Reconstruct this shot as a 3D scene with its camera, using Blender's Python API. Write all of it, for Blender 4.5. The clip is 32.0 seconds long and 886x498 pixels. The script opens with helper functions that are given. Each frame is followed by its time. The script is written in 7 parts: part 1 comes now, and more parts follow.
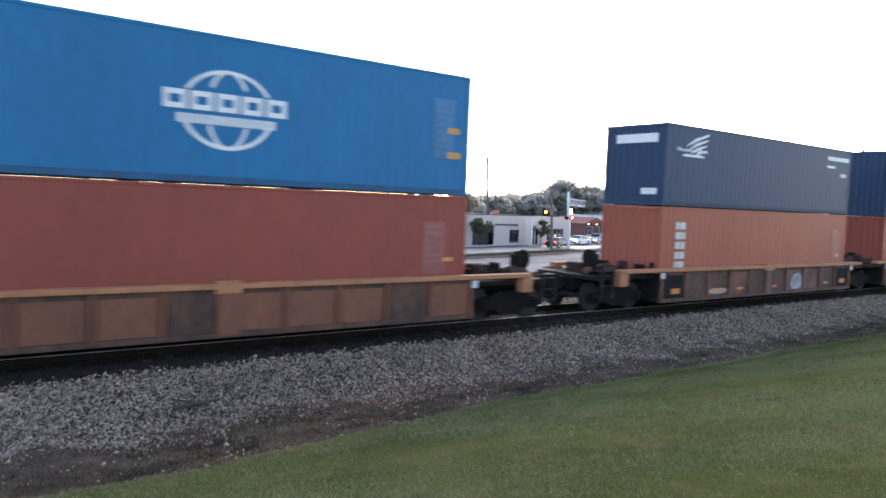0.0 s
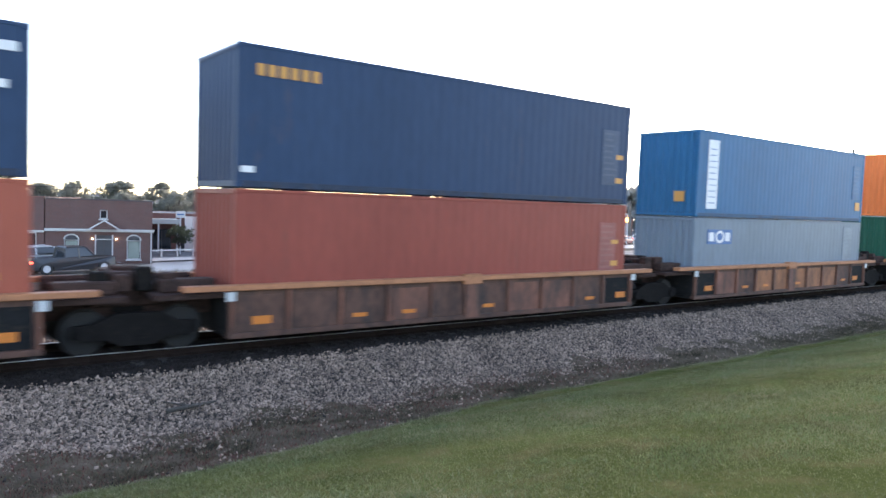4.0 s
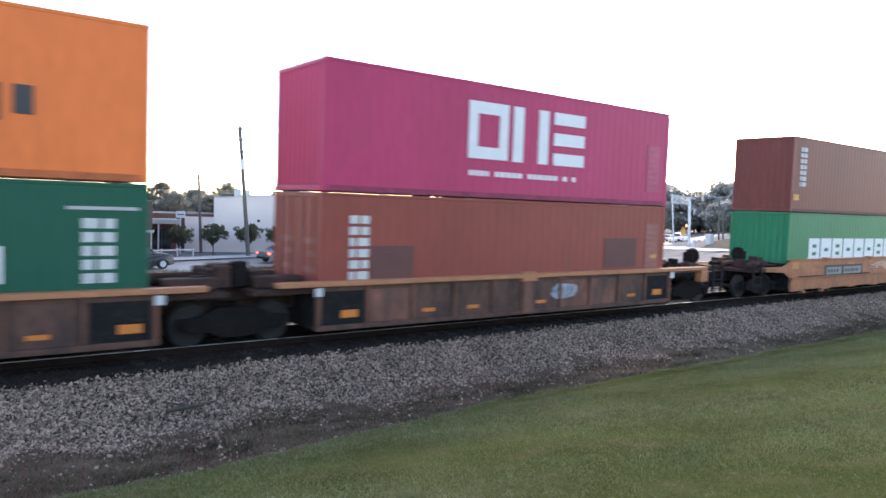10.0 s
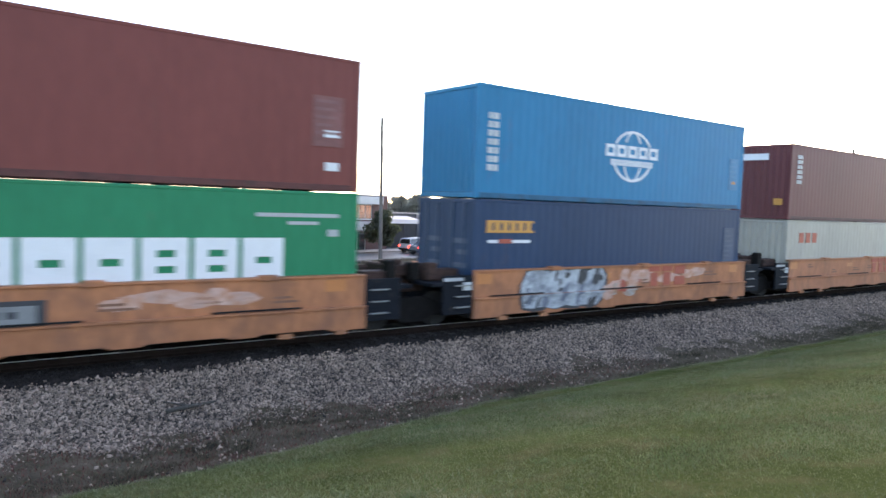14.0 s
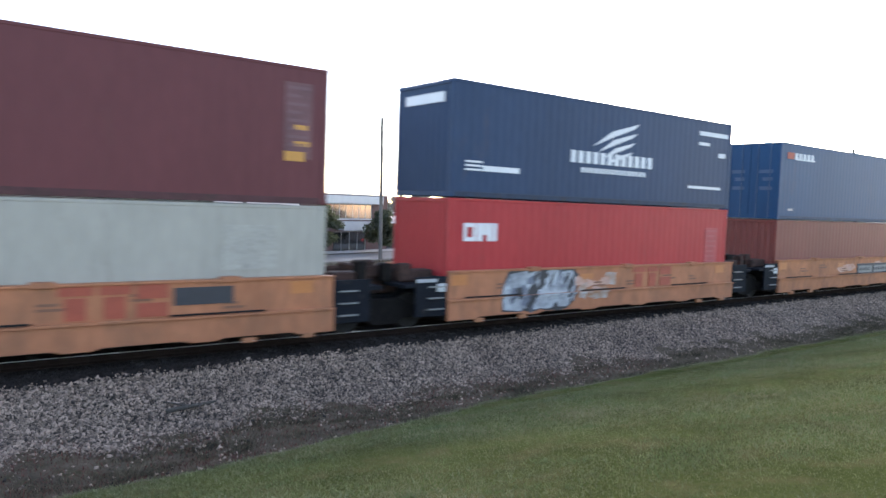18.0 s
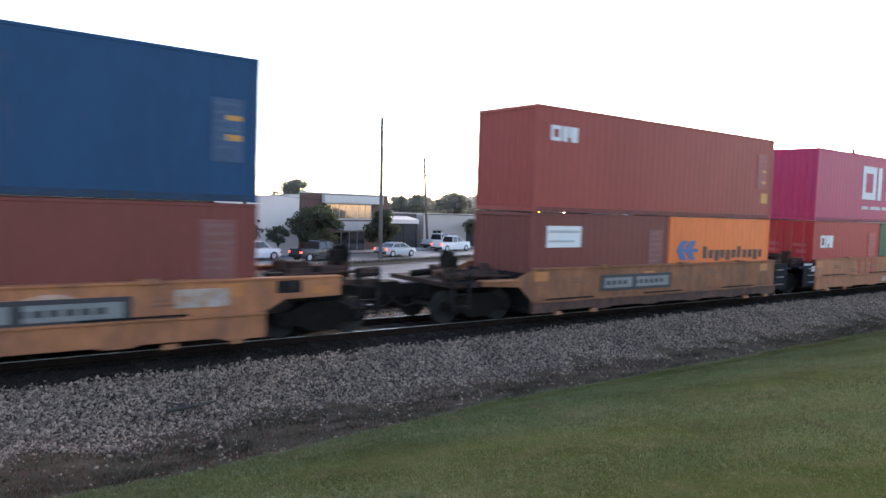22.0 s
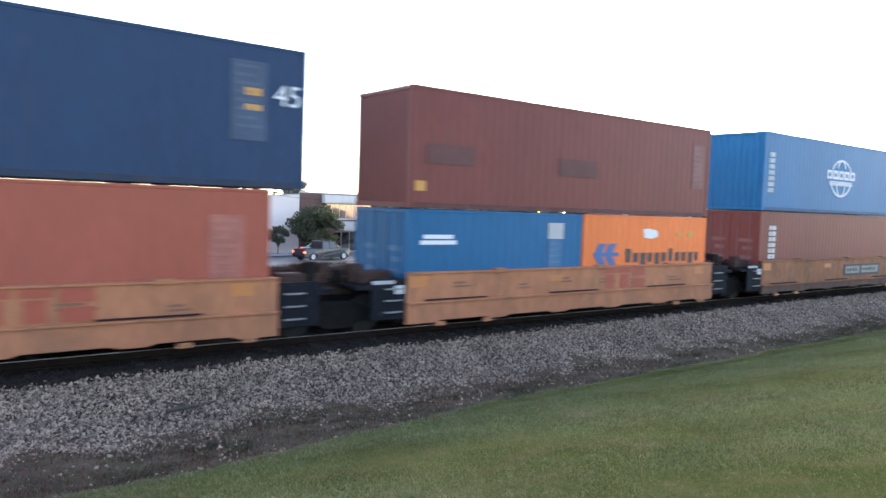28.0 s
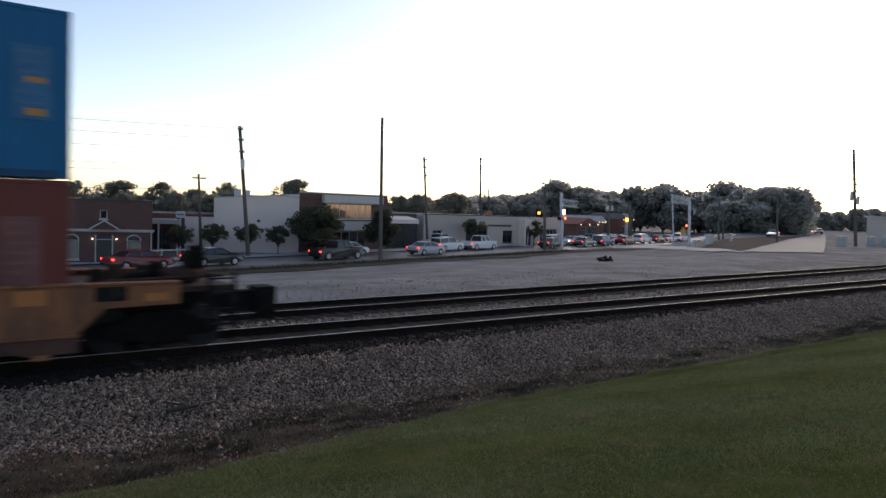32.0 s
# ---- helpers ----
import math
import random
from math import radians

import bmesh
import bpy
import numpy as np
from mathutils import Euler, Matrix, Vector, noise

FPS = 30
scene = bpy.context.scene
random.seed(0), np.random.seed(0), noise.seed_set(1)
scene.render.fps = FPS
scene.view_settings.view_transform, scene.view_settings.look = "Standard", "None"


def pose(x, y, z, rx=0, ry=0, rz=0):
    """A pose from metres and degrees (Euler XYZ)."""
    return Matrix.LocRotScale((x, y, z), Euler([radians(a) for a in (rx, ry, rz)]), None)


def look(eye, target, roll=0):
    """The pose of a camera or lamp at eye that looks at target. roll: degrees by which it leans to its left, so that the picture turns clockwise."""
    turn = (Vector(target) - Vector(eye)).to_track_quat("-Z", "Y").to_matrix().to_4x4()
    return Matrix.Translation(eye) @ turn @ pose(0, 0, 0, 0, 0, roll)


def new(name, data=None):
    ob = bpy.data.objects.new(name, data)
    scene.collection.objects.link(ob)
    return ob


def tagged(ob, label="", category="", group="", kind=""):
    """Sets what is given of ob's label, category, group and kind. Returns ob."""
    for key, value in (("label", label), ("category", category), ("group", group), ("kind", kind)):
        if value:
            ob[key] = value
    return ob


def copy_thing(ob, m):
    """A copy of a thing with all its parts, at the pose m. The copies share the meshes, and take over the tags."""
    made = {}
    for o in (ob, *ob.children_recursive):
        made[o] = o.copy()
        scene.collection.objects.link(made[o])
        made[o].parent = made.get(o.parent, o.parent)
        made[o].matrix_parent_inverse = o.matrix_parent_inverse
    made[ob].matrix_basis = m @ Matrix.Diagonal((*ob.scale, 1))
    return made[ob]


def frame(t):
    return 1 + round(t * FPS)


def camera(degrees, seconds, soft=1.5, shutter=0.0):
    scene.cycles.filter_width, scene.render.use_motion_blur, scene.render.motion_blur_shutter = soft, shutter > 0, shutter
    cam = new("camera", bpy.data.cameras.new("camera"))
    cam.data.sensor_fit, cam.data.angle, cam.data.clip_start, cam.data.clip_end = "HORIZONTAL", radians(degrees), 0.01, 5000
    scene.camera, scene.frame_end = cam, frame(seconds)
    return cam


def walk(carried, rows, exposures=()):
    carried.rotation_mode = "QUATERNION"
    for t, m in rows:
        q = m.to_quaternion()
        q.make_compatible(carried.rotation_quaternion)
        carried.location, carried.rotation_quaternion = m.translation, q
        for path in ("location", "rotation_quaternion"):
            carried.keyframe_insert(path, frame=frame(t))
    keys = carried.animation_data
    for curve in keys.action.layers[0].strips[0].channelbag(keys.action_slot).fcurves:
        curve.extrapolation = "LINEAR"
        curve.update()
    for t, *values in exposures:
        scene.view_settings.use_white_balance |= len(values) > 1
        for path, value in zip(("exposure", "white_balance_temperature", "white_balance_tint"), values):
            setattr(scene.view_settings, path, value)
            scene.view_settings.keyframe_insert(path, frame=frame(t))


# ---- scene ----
# World: x runs along the railway, y across it away from the camera, z = 0 at the near rails' top.
EYE = Vector((0.0, 0.0, 3.022))


def aim(heading, pitch, roll):
    """The camera's pose: heading in degrees from +y towards +x."""
    a, p = radians(heading), radians(pitch)
    way = Vector((math.sin(a) * math.cos(p), math.cos(a) * math.cos(p), math.sin(p)))
    return look(EYE, EYE + way, roll)


# stops of exposure: the clip's camera darkens its picture as more bright sky comes into view
EXPOSURE = ((0.0, 2.78), (1.0, 2.58), (2.0, 2.93), (3.0, 3.28), (6.0, 2.98), (7.0, 3.18), (9.0, 3.23), (10.0, 2.98), (11.0, 2.83), (12.0, 2.28), (13.0, 2.53), (14.0, 3.03), (15.0, 3.13), (18.0, 3.01), (20.0, 3.08), (22.0, 2.58), (24.0, 2.95), (25.0, 3.03), (28.0, 3.2), (29.0, 3.1), (30.0, 2.83), (31.0, 2.33), (31.5, 1.58), (32.0, 0.99))

cam = camera(62.84, 32.0, soft=1.5, shutter=0.6)
STILL = aim(37.138, -3.452, 2.027)
walk(cam, [(0.0, aim(36.61, -3.56, 2.28)), (0.1, aim(36.84, -3.51, 2.17)), (0.2, aim(37.01, -3.475, 2.09)),
           (0.3, aim(37.09, -3.46, 2.05)), (0.5, STILL), (32.0, STILL)],
     exposures=[(t, e, 7600, 15) for t, e in EXPOSURE])

# ---- light ----
SUN_HEADING, SUN_HEIGHT = 64.0, 21.0
world = bpy.data.worlds.new("world")
scene.world = world
world.use_nodes = True
wn = world.node_tree.nodes
sky = wn.new("ShaderNodeTexSky")
sky.sky_type = "NISHITA"
sky.sun_disc = False
sky.sun_elevation, sky.sun_rotation = radians(SUN_HEIGHT), radians(SUN_HEADING)
sky.air_density, sky.dust_density, sky.ozone_density = 0.75, 0.6, 1.6
world.node_tree.links.new(sky.outputs[0], wn["Background"].inputs[0])
wn["Background"].inputs[1].default_value = 0.105
sun = new("sun", bpy.data.lights.new("sun", "SUN"))
sun.data.energy, sun.data.angle, sun.data.color = 0.3, radians(12), (1.0, 0.86, 0.7)
a, e = radians(SUN_HEADING), radians(SUN_HEIGHT)
sun.matrix_world = look((0, 0, 50), Vector((0, 0, 50)) - Vector((math.sin(a) * math.cos(e), math.cos(a) * math.cos(e), math.sin(e))))


# ---- the train's way: how far it has rolled at t seconds, towards -x ----
def rolled(t):
    q, s = t - 16.0, 0.0
    for c in (7.05449e-8, 3.10951e-7, -2.990051e-5, -2.275437e-4, -2.18808e-2, -7.964495, -121.631391):
        s = s * q + c
    return s


# ---- materials ----
def mat(name, colour, rough=0.6, metal=0.0, vary=0.25, grain=(3.0, 40.0), bump=0.0, dirt=None, dirt_amount=0.35,
        streak=1.0, spec=0.5, island=0.0, rnd=0.0):
    """A painted or raw surface: colour varied at two scales, optional dirt of another colour, fine relief."""
    m = bpy.data.materials.new(name)
    m.use_nodes = True
    n, l = m.node_tree.nodes, m.node_tree.links
    bs = n["Principled BSDF"]
    bs.inputs["Roughness"].default_value, bs.inputs["Metallic"].default_value = rough, metal
    bs.inputs["Specular IOR Level"].default_value = spec
    tc = n.new("ShaderNodeTexCoord")
    mp = n.new("ShaderNodeMapping")
    mp.inputs["Scale"].default_value = (1, 1, streak)
    l.new(tc.outputs["Object"], mp.inputs[0])
    big, fine = n.new("ShaderNodeTexNoise"), n.new("ShaderNodeTexNoise")
    for tex, s in ((big, grain[0]), (fine, grain[1])):
        tex.inputs["Scale"].default_value, tex.inputs["Detail"].default_value = s, 5
        l.new(mp.outputs[0], tex.inputs["Vector"])
    both = n.new("ShaderNodeMath")
    both.operation = "ADD"
    l.new(big.outputs[0], both.inputs[0])
    l.new(fine.outputs[0], both.inputs[1])
    ramp = n.new("ShaderNodeMapRange")
    ramp.inputs[1].default_value, ramp.inputs[2].default_value = 0.65, 1.35
    ramp.inputs[3].default_value, ramp.inputs[4].default_value = 1 - vary, 1 + vary
    l.new(both.outputs[0], ramp.inputs[0])
    value = ramp.outputs[0]
    if island or rnd:
        info = n.new("ShaderNodeNewGeometry" if island else "ShaderNodeObjectInfo")
        r2 = n.new("ShaderNodeMapRange")
        k = island or rnd
        r2.inputs[3].default_value, r2.inputs[4].default_value = 1 - k, 1 + k
        l.new(info.outputs["Random Per Island" if island else "Random"], r2.inputs[0])
        mul = n.new("ShaderNodeMath")
        mul.operation = "MULTIPLY"
        l.new(value, mul.inputs[0])
        l.new(r2.outputs[0], mul.inputs[1])
        value = mul.outputs[0]
    tint = n.new("ShaderNodeVectorMath")
    tint.operation = "SCALE"
    tint.inputs[0].default_value = colour[:3]
    l.new(value, tint.inputs["Scale"])
    out = tint.outputs[0]
    if dirt:
        d = n.new("ShaderNodeTexNoise")
        d.inputs["Scale"].default_value, d.inputs["Detail"].default_value = grain[0] * 1.7, 8
        d.inputs["Roughness"].default_value = 0.7
        l.new(mp.outputs[0], d.inputs["Vector"])
        r3 = n.new("ShaderNodeMapRange")
        r3.inputs[1].default_value, r3.inputs[2].default_value = 0.72 - dirt_amount * 0.5, 0.78 - dirt_amount * 0.2
        l.new(d.outputs[0], r3.inputs[0])
        mix = n.new("ShaderNodeMix")
        mix.data_type = "RGBA"
        mix.inputs[7].default_value = (*dirt, 1)
        l.new(r3.outputs[0], mix.inputs[0])
        l.new(out, mix.inputs[6])
        out = mix.outputs[2]
    l.new(out, bs.inputs["Base Color"])
    if bump:
        b = n.new("ShaderNodeBump")
        b.inputs["Strength"].default_value, b.inputs["Distance"].default_value = bump, 0.02
        l.new(fine.outputs[0], b.inputs["Height"])
        l.new(b.outputs[0], bs.inputs["Normal"])
    return m


def leafy(m, amount, colour):
    """Thin leaves let light through."""
    n, l = m.node_tree.nodes, m.node_tree.links
    t, mix = n.new("ShaderNodeBsdfTranslucent"), n.new("ShaderNodeMixShader")
    t.inputs[0].default_value = (*colour, 1)
    mix.inputs[0].default_value = amount
    l.new(n["Principled BSDF"].outputs[0], mix.inputs[1])
    l.new(t.outputs[0], mix.inputs[2])
    l.new(mix.outputs[0], n["Material Output"].inputs[0])


def glow(name, colour, strength):
    m = bpy.data.materials.new(name)
    m.use_nodes = True
    bs = m.node_tree.nodes["Principled BSDF"]
    bs.inputs["Base Color"].default_value = (*colour, 1)
    bs.inputs["Emission Color"].default_value = (*colour, 1)
    bs.inputs["Emission Strength"].default_value = strength
    return m


RUST = (0.13, 0.055, 0.03)
M = {
    "ballast": mat("ballast", (0.238, 0.168, 0.124), 0.75, vary=0.3, grain=(0.9, 40), island=0.88, spec=0.35, dirt=(0.055, 0.045, 0.038), dirt_amount=0.22),
    # far darker than the stones: the shade in their gaps is painted here
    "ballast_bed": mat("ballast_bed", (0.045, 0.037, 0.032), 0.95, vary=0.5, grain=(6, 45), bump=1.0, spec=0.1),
    # oily ballast, its colour also carrying the shade under the train
    "fouled": mat("fouled_shaded_ballast", (0.025, 0.0195, 0.0165), 0.95, vary=0.45, grain=(5, 45), bump=0.9, spec=0.1),
    "lot": mat("gravel_lot", (0.21, 0.20, 0.2), 0.95, vary=0.4, grain=(0.16, 7), bump=0.6, dirt=(0.10, 0.09, 0.082), dirt_amount=0.5, spec=0.1),
    "soil": mat("soil", (0.108, 0.082, 0.058), 0.95, vary=0.45, grain=(1.8, 30), bump=1.0, spec=0.05, dirt=(0.06, 0.05, 0.026), dirt_amount=0.5),
    "lawn": mat("lawn_soil", (0.07, 0.08, 0.026), 1.0, vary=0.45, grain=(0.8, 24), bump=0.9, dirt=(0.12, 0.10, 0.045), dirt_amount=0.45, spec=0.0),
    "grass": mat("grass_blades", (0.150, 0.160, 0.078), 0.65, vary=0.75, grain=(0.5, 5.0), island=0.4, dirt=(0.235, 0.195, 0.115), dirt_amount=0.5, spec=0.35),
    "clover": mat("dark_green_clover", (0.10, 0.128, 0.054), 0.7, vary=0.4, grain=(0.8, 7), island=0.4, spec=0.3),
    "weed": mat("dry_weeds", (0.10, 0.082, 0.053), 0.9, vary=0.5, grain=(1.0, 8), island=0.7, spec=0.1),
    "weed_red": mat("reddish_weeds", (0.13, 0.045, 0.035), 0.9, vary=0.4, grain=(1.2, 8), island=0.5, spec=0.1),
    "tie": mat("creosote_timber", (0.045, 0.039, 0.034), 0.95, vary=0.4, grain=(3, 30), bump=0.7, rnd=0.3, spec=0.1),
    "rail": mat("rusty_rail", (0.022, 0.014, 0.011), 0.95, vary=0.3, grain=(4, 60), bump=0.3, spec=0.05),
    "railtop": mat("polished_railhead", (0.86, 0.87, 0.88), 0.28, metal=0.7, vary=0.1, grain=(2, 30)),
    "asphalt": mat("asphalt", (0.15, 0.145, 0.14), 0.42, vary=0.25, grain=(0.4, 30), bump=0.3),
    "concrete": mat("pale_concrete", (0.42, 0.41, 0.39), 0.85, vary=0.15, grain=(0.5, 20), bump=0.2),
    "brick": mat("dark_red_brick", (0.165, 0.07, 0.055), 0.85, vary=0.2, grain=(0.8, 14), bump=0.3),
    "stucco": mat("cream_stucco", (0.80, 0.67, 0.60), 0.85, vary=0.08, grain=(0.3, 12), bump=0.1),
    "tan": mat("tan_block", (0.56, 0.455, 0.40), 0.85, vary=0.12, grain=(0.4, 12), bump=0.1),
    "trim": mat("white_trim", (0.56, 0.53, 0.5), 0.6, vary=0.08, grain=(2, 20)),
    "roofdark": mat("dark_roof", (0.07, 0.065, 0.065), 0.85, vary=0.2, grain=(1, 12)),
    "blind": mat("pale_green_blind", (0.24, 0.26, 0.215), 0.5, vary=0.1, grain=(1, 9)),
    "darkglass": mat("dark_window", (0.02, 0.022, 0.025), 0.08, vary=0.1, grain=(1, 8), spec=0.7),
    "pole": mat("weathered_pole", (0.12, 0.10, 0.085), 0.9, vary=0.3, grain=(2, 30), streak=0.1, bump=0.4),
    "steel": mat("galvanised_steel", (0.55, 0.55, 0.55), 0.5, metal=0.25, vary=0.15, grain=(2, 20)),
    "black": mat("black_steel", (0.014, 0.0135, 0.0135), 0.8, vary=0.35, grain=(3, 20), dirt=(0.05, 0.037, 0.028), dirt_amount=0.35, spec=0.12),
    "truck": mat("grimy_cast_steel", (0.012, 0.010, 0.009), 0.85, vary=0.4, grain=(4, 25), dirt=(0.03, 0.021, 0.015), dirt_amount=0.3, bump=0.3, spec=0.1),
    "stencil": mat("faded_brown_stencil", (0.20, 0.088, 0.05), 0.75, vary=0.25, grain=(3, 20)),
    "plate_grey": mat("dull_grey_plate", (0.20, 0.195, 0.185), 0.6, vary=0.2, grain=(3, 20)),
    "gear": mat("rusty_brown_fittings", (0.055, 0.030, 0.024), 0.85, vary=0.5, grain=(4, 20), dirt=(0.018, 0.014, 0.012), dirt_amount=0.5, spec=0.15),
    "wheel": mat("worn_wheel_steel", (0.02, 0.017, 0.015), 0.8, metal=0.0, vary=0.3, grain=(4, 25)),
    "well_brown": mat("faded_brown_wellcar_paint", (0.185, 0.070, 0.042), 0.75, vary=0.4, grain=(1.1, 9), streak=0.4, dirt=(0.05, 0.028, 0.021), dirt_amount=0.6),
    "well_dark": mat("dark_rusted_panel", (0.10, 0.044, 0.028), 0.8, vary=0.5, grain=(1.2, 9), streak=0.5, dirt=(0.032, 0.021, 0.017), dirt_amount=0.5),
    "well_mustard": mat("mustard_panel", (0.34, 0.125, 0.05), 0.75, vary=0.35, grain=(1.2, 9), streak=0.4, dirt=(0.11, 0.05, 0.03), dirt_amount=0.6),
    "well_rust": mat("rusty_orange_wellcar_paint", (0.20, 0.066, 0.032), 0.75, vary=0.3, grain=(0.9, 9), streak=0.4, dirt=(0.10, 0.05, 0.035), dirt_amount=0.4),
    "chord": mat("orange_brown_chord", (0.37, 0.145, 0.064), 0.7, vary=0.25, grain=(1.5, 12), dirt=RUST, dirt_amount=0.3),
    "well_yellow": mat("faded_yellow_wellcar_paint", (0.40, 0.15, 0.072), 0.7, vary=0.2, grain=(0.8, 8), streak=0.4, dirt=(0.24, 0.11, 0.06), dirt_amount=0.45, spec=0.3),
    "well_orange": mat("stained_orange_wellcar_paint", (0.39, 0.145, 0.064), 0.7, vary=0.25, grain=(0.9, 8), streak=0.5, dirt=(0.22, 0.095, 0.055), dirt_amount=0.5, spec=0.3),
    "well_umber": mat("grimy_umber_wellcar_paint", (0.27, 0.108, 0.052), 0.75, vary=0.3, grain=(0.9, 8), streak=0.4, dirt=(0.14, 0.07, 0.045), dirt_amount=0.5, spec=0.25),
    "end_black": mat("blue_black_end_steel", (0.009, 0.0105, 0.014), 0.75, vary=0.3, grain=(2, 15), dirt=(0.04, 0.033, 0.028), dirt_amount=0.3, spec=0.12),
    "overpaint": mat("pinkish_overpaint", (0.50, 0.30, 0.23), 0.75, vary=0.3, grain=(2.5, 14), dirt=(0.43, 0.17, 0.08), dirt_amount=0.5),
    "graffiti_pale": mat("pale_grey_spray_paint", (0.36, 0.37, 0.38), 0.7, vary=0.4, grain=(1.8, 10), dirt=(0.13, 0.14, 0.16), dirt_amount=0.5),
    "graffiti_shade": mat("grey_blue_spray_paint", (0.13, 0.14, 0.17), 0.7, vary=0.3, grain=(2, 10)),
    "smear": mat("pale_smeared_overpaint", (0.42, 0.40, 0.37), 0.7, vary=0.3, grain=(2.0, 9), dirt=(0.34, 0.16, 0.08), dirt_amount=0.75),
    "reflector": mat("orange_reflector", (0.62, 0.175, 0.025), 0.5, vary=0.1, grain=(3, 30)),
    "car_label": mat("faded_orange_plate", (0.47, 0.16, 0.045), 0.45, vary=0.15, grain=(3, 30)),
    "white_mark": mat("white_marking", (0.62, 0.62, 0.62), 0.6, vary=0.07, grain=(3, 30)),
    "dull_white": mat("dull_white_marking", (0.47, 0.47, 0.46), 0.6, vary=0.15, grain=(3, 30)),
    "grey_mark": mat("grey_marking", (0.36, 0.36, 0.36), 0.6, vary=0.12, grain=(3, 30)),
    "dark_mark": mat("dark_marking", (0.035, 0.033, 0.035), 0.6, vary=0.2, grain=(3, 30)),
    "red_mark": mat("red_brown_marking", (0.36, 0.07, 0.035), 0.6, vary=0.2, grain=(3, 30)),
    "blue_mark": mat("blue_marking", (0.025, 0.10, 0.26), 0.5, vary=0.1, grain=(3, 30)),
    "yellow_mark": mat("yellow_marking", (0.52, 0.235, 0.045), 0.5, vary=0.1, grain=(3, 30)),
    "patch": mat("faded_patch", (0.105, 0.036, 0.03), 0.7, vary=0.15, grain=(2, 20)),
    "bark": mat("bark", (0.06, 0.05, 0.04), 0.95, vary=0.4, grain=(3, 20), bump=0.6),
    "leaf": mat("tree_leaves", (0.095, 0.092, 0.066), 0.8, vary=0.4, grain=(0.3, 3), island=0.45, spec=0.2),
    # lighter copy of the tree leaves, with haze mixed into the colour
    "leaf_back_hazed": mat("hazed_back_tree_leaves", (0.16, 0.155, 0.135), 0.8, vary=0.4, grain=(0.3, 3), island=0.4, spec=0.2),
    # distance haze is put into this colour, paler than the leaves themselves
    "leaf_far_hazed": mat("hazed_far_tree_leaves", (0.25, 0.24, 0.215), 0.85, vary=0.15, grain=(0.12, 1.5), island=0.15, spec=0.15),
    "tyre": mat("tyre_rubber", (0.02, 0.02, 0.021), 0.85, vary=0.2, grain=(5, 30)),
    "chrome": mat("chrome", (0.6, 0.6, 0.6), 0.2, metal=1.0, vary=0.05),
    "tail": glow("lit_tail_lamp", (1.0, 0.05, 0.03), 2.0),
    "tail_off": mat("red_lens", (0.35, 0.02, 0.015), 0.25, vary=0.1),
    "head": glow("lit_headlamp", (1.0, 0.95, 0.85), 6.0),
    "amber": glow("lit_amber_signal", (1.0, 0.4, 0.05), 4.0),
    "redlit": glow("lit_red_signal", (1.0, 0.08, 0.04), 4.0),
    "warmlamp": glow("lit_wall_lamp", (1.0, 0.85, 0.6), 2.0),
}
leafy(M["clover"], 0.35, (0.15, 0.21, 0.07))
leafy(M["leaf"], 0.4, (0.085, 0.11, 0.045))
# let-through also lifted to imitate haze over the back row
leafy(M["leaf_back_hazed"], 0.6, (0.34, 0.34, 0.28))
# raised well past real leaves, for a hazy glow in the far wood
leafy(M["leaf_far_hazed"], 0.72, (0.63, 0.60, 0.54))
leafy(M["grass"], 0.35, (0.22, 0.235, 0.10))
PAINT = {
    "blue": (0.002, 0.094, 0.205), "bright_blue": (0.001, 0.124, 0.27), "sky_blue": (0.001, 0.15, 0.285), "navy": (0.015, 0.039, 0.085), "mid_blue": (0.007, 0.050, 0.118), "ink_blue": (0.012, 0.036, 0.082),
    "brown": (0.17, 0.045, 0.035), "maroon": (0.165, 0.043, 0.035), "redbrown": (0.235, 0.053, 0.038), "grey_blue": (0.13, 0.17, 0.21),
    "orange": (0.75, 0.17, 0.045), "green": (0.005, 0.075, 0.045), "bright_green": (0.006, 0.165, 0.075), "magenta": (0.42, 0.038, 0.105),
    "pale_grey": (0.32, 0.298, 0.255), "red": (0.36, 0.03, 0.032), "rust_red": (0.30, 0.054, 0.044), "brick_orange": (0.31, 0.077, 0.048), "plum": (0.12, 0.034, 0.036),
}
FAINT = {k: mat(k + "_faded_marking", tuple(0.90 * x + 0.10 * 0.40 for x in c), 0.6, vary=0.2, grain=(2, 20)) for k, c in PAINT.items()}
PANEL = {k: mat(k + "_data_panel", tuple(0.95 * x + 0.05 * 0.40 for x in c), 0.6, vary=0.25, grain=(2, 14)) for k, c in PAINT.items()}
PM = {k: mat(k + "_container_paint", c, 0.5, spec=0.22, vary=0.12, grain=(0.5, 7), streak=0.35,
             dirt=tuple(0.6 * x + 0.4 * y for x, y in zip(c, (0.10, 0.06, 0.045))), dirt_amount=0.22) for k, c in PAINT.items()}

# bottom rails: container paint at about half value, with dirt patches
DARK_RAIL = {k: mat(k + "_dark_rail_paint", tuple(0.55 * x + 0.012 for x in c), 0.6, spec=0.25, vary=0.3, grain=(1.5, 12), dirt=(0.05, 0.035, 0.028), dirt_amount=0.4) for k, c in PAINT.items()}


# ---- mesh helpers ----
def box(bm, x0, y0, z0, x1, y1, z1, m=None):
    vs = [bm.verts.new((x, y, z)) for z in (z0, z1) for y in (y0, y1) for x in (x0, x1)]
    if m is not None:
        for v in vs:
            v.co = m @ v.co
    for f in ((0, 2, 3, 1), (4, 5, 7, 6), (0, 1, 5, 4), (2, 6, 7, 3), (0, 4, 6, 2), (1, 3, 7, 5)):
        bm.faces.new([vs[i] for i in f])
    return vs


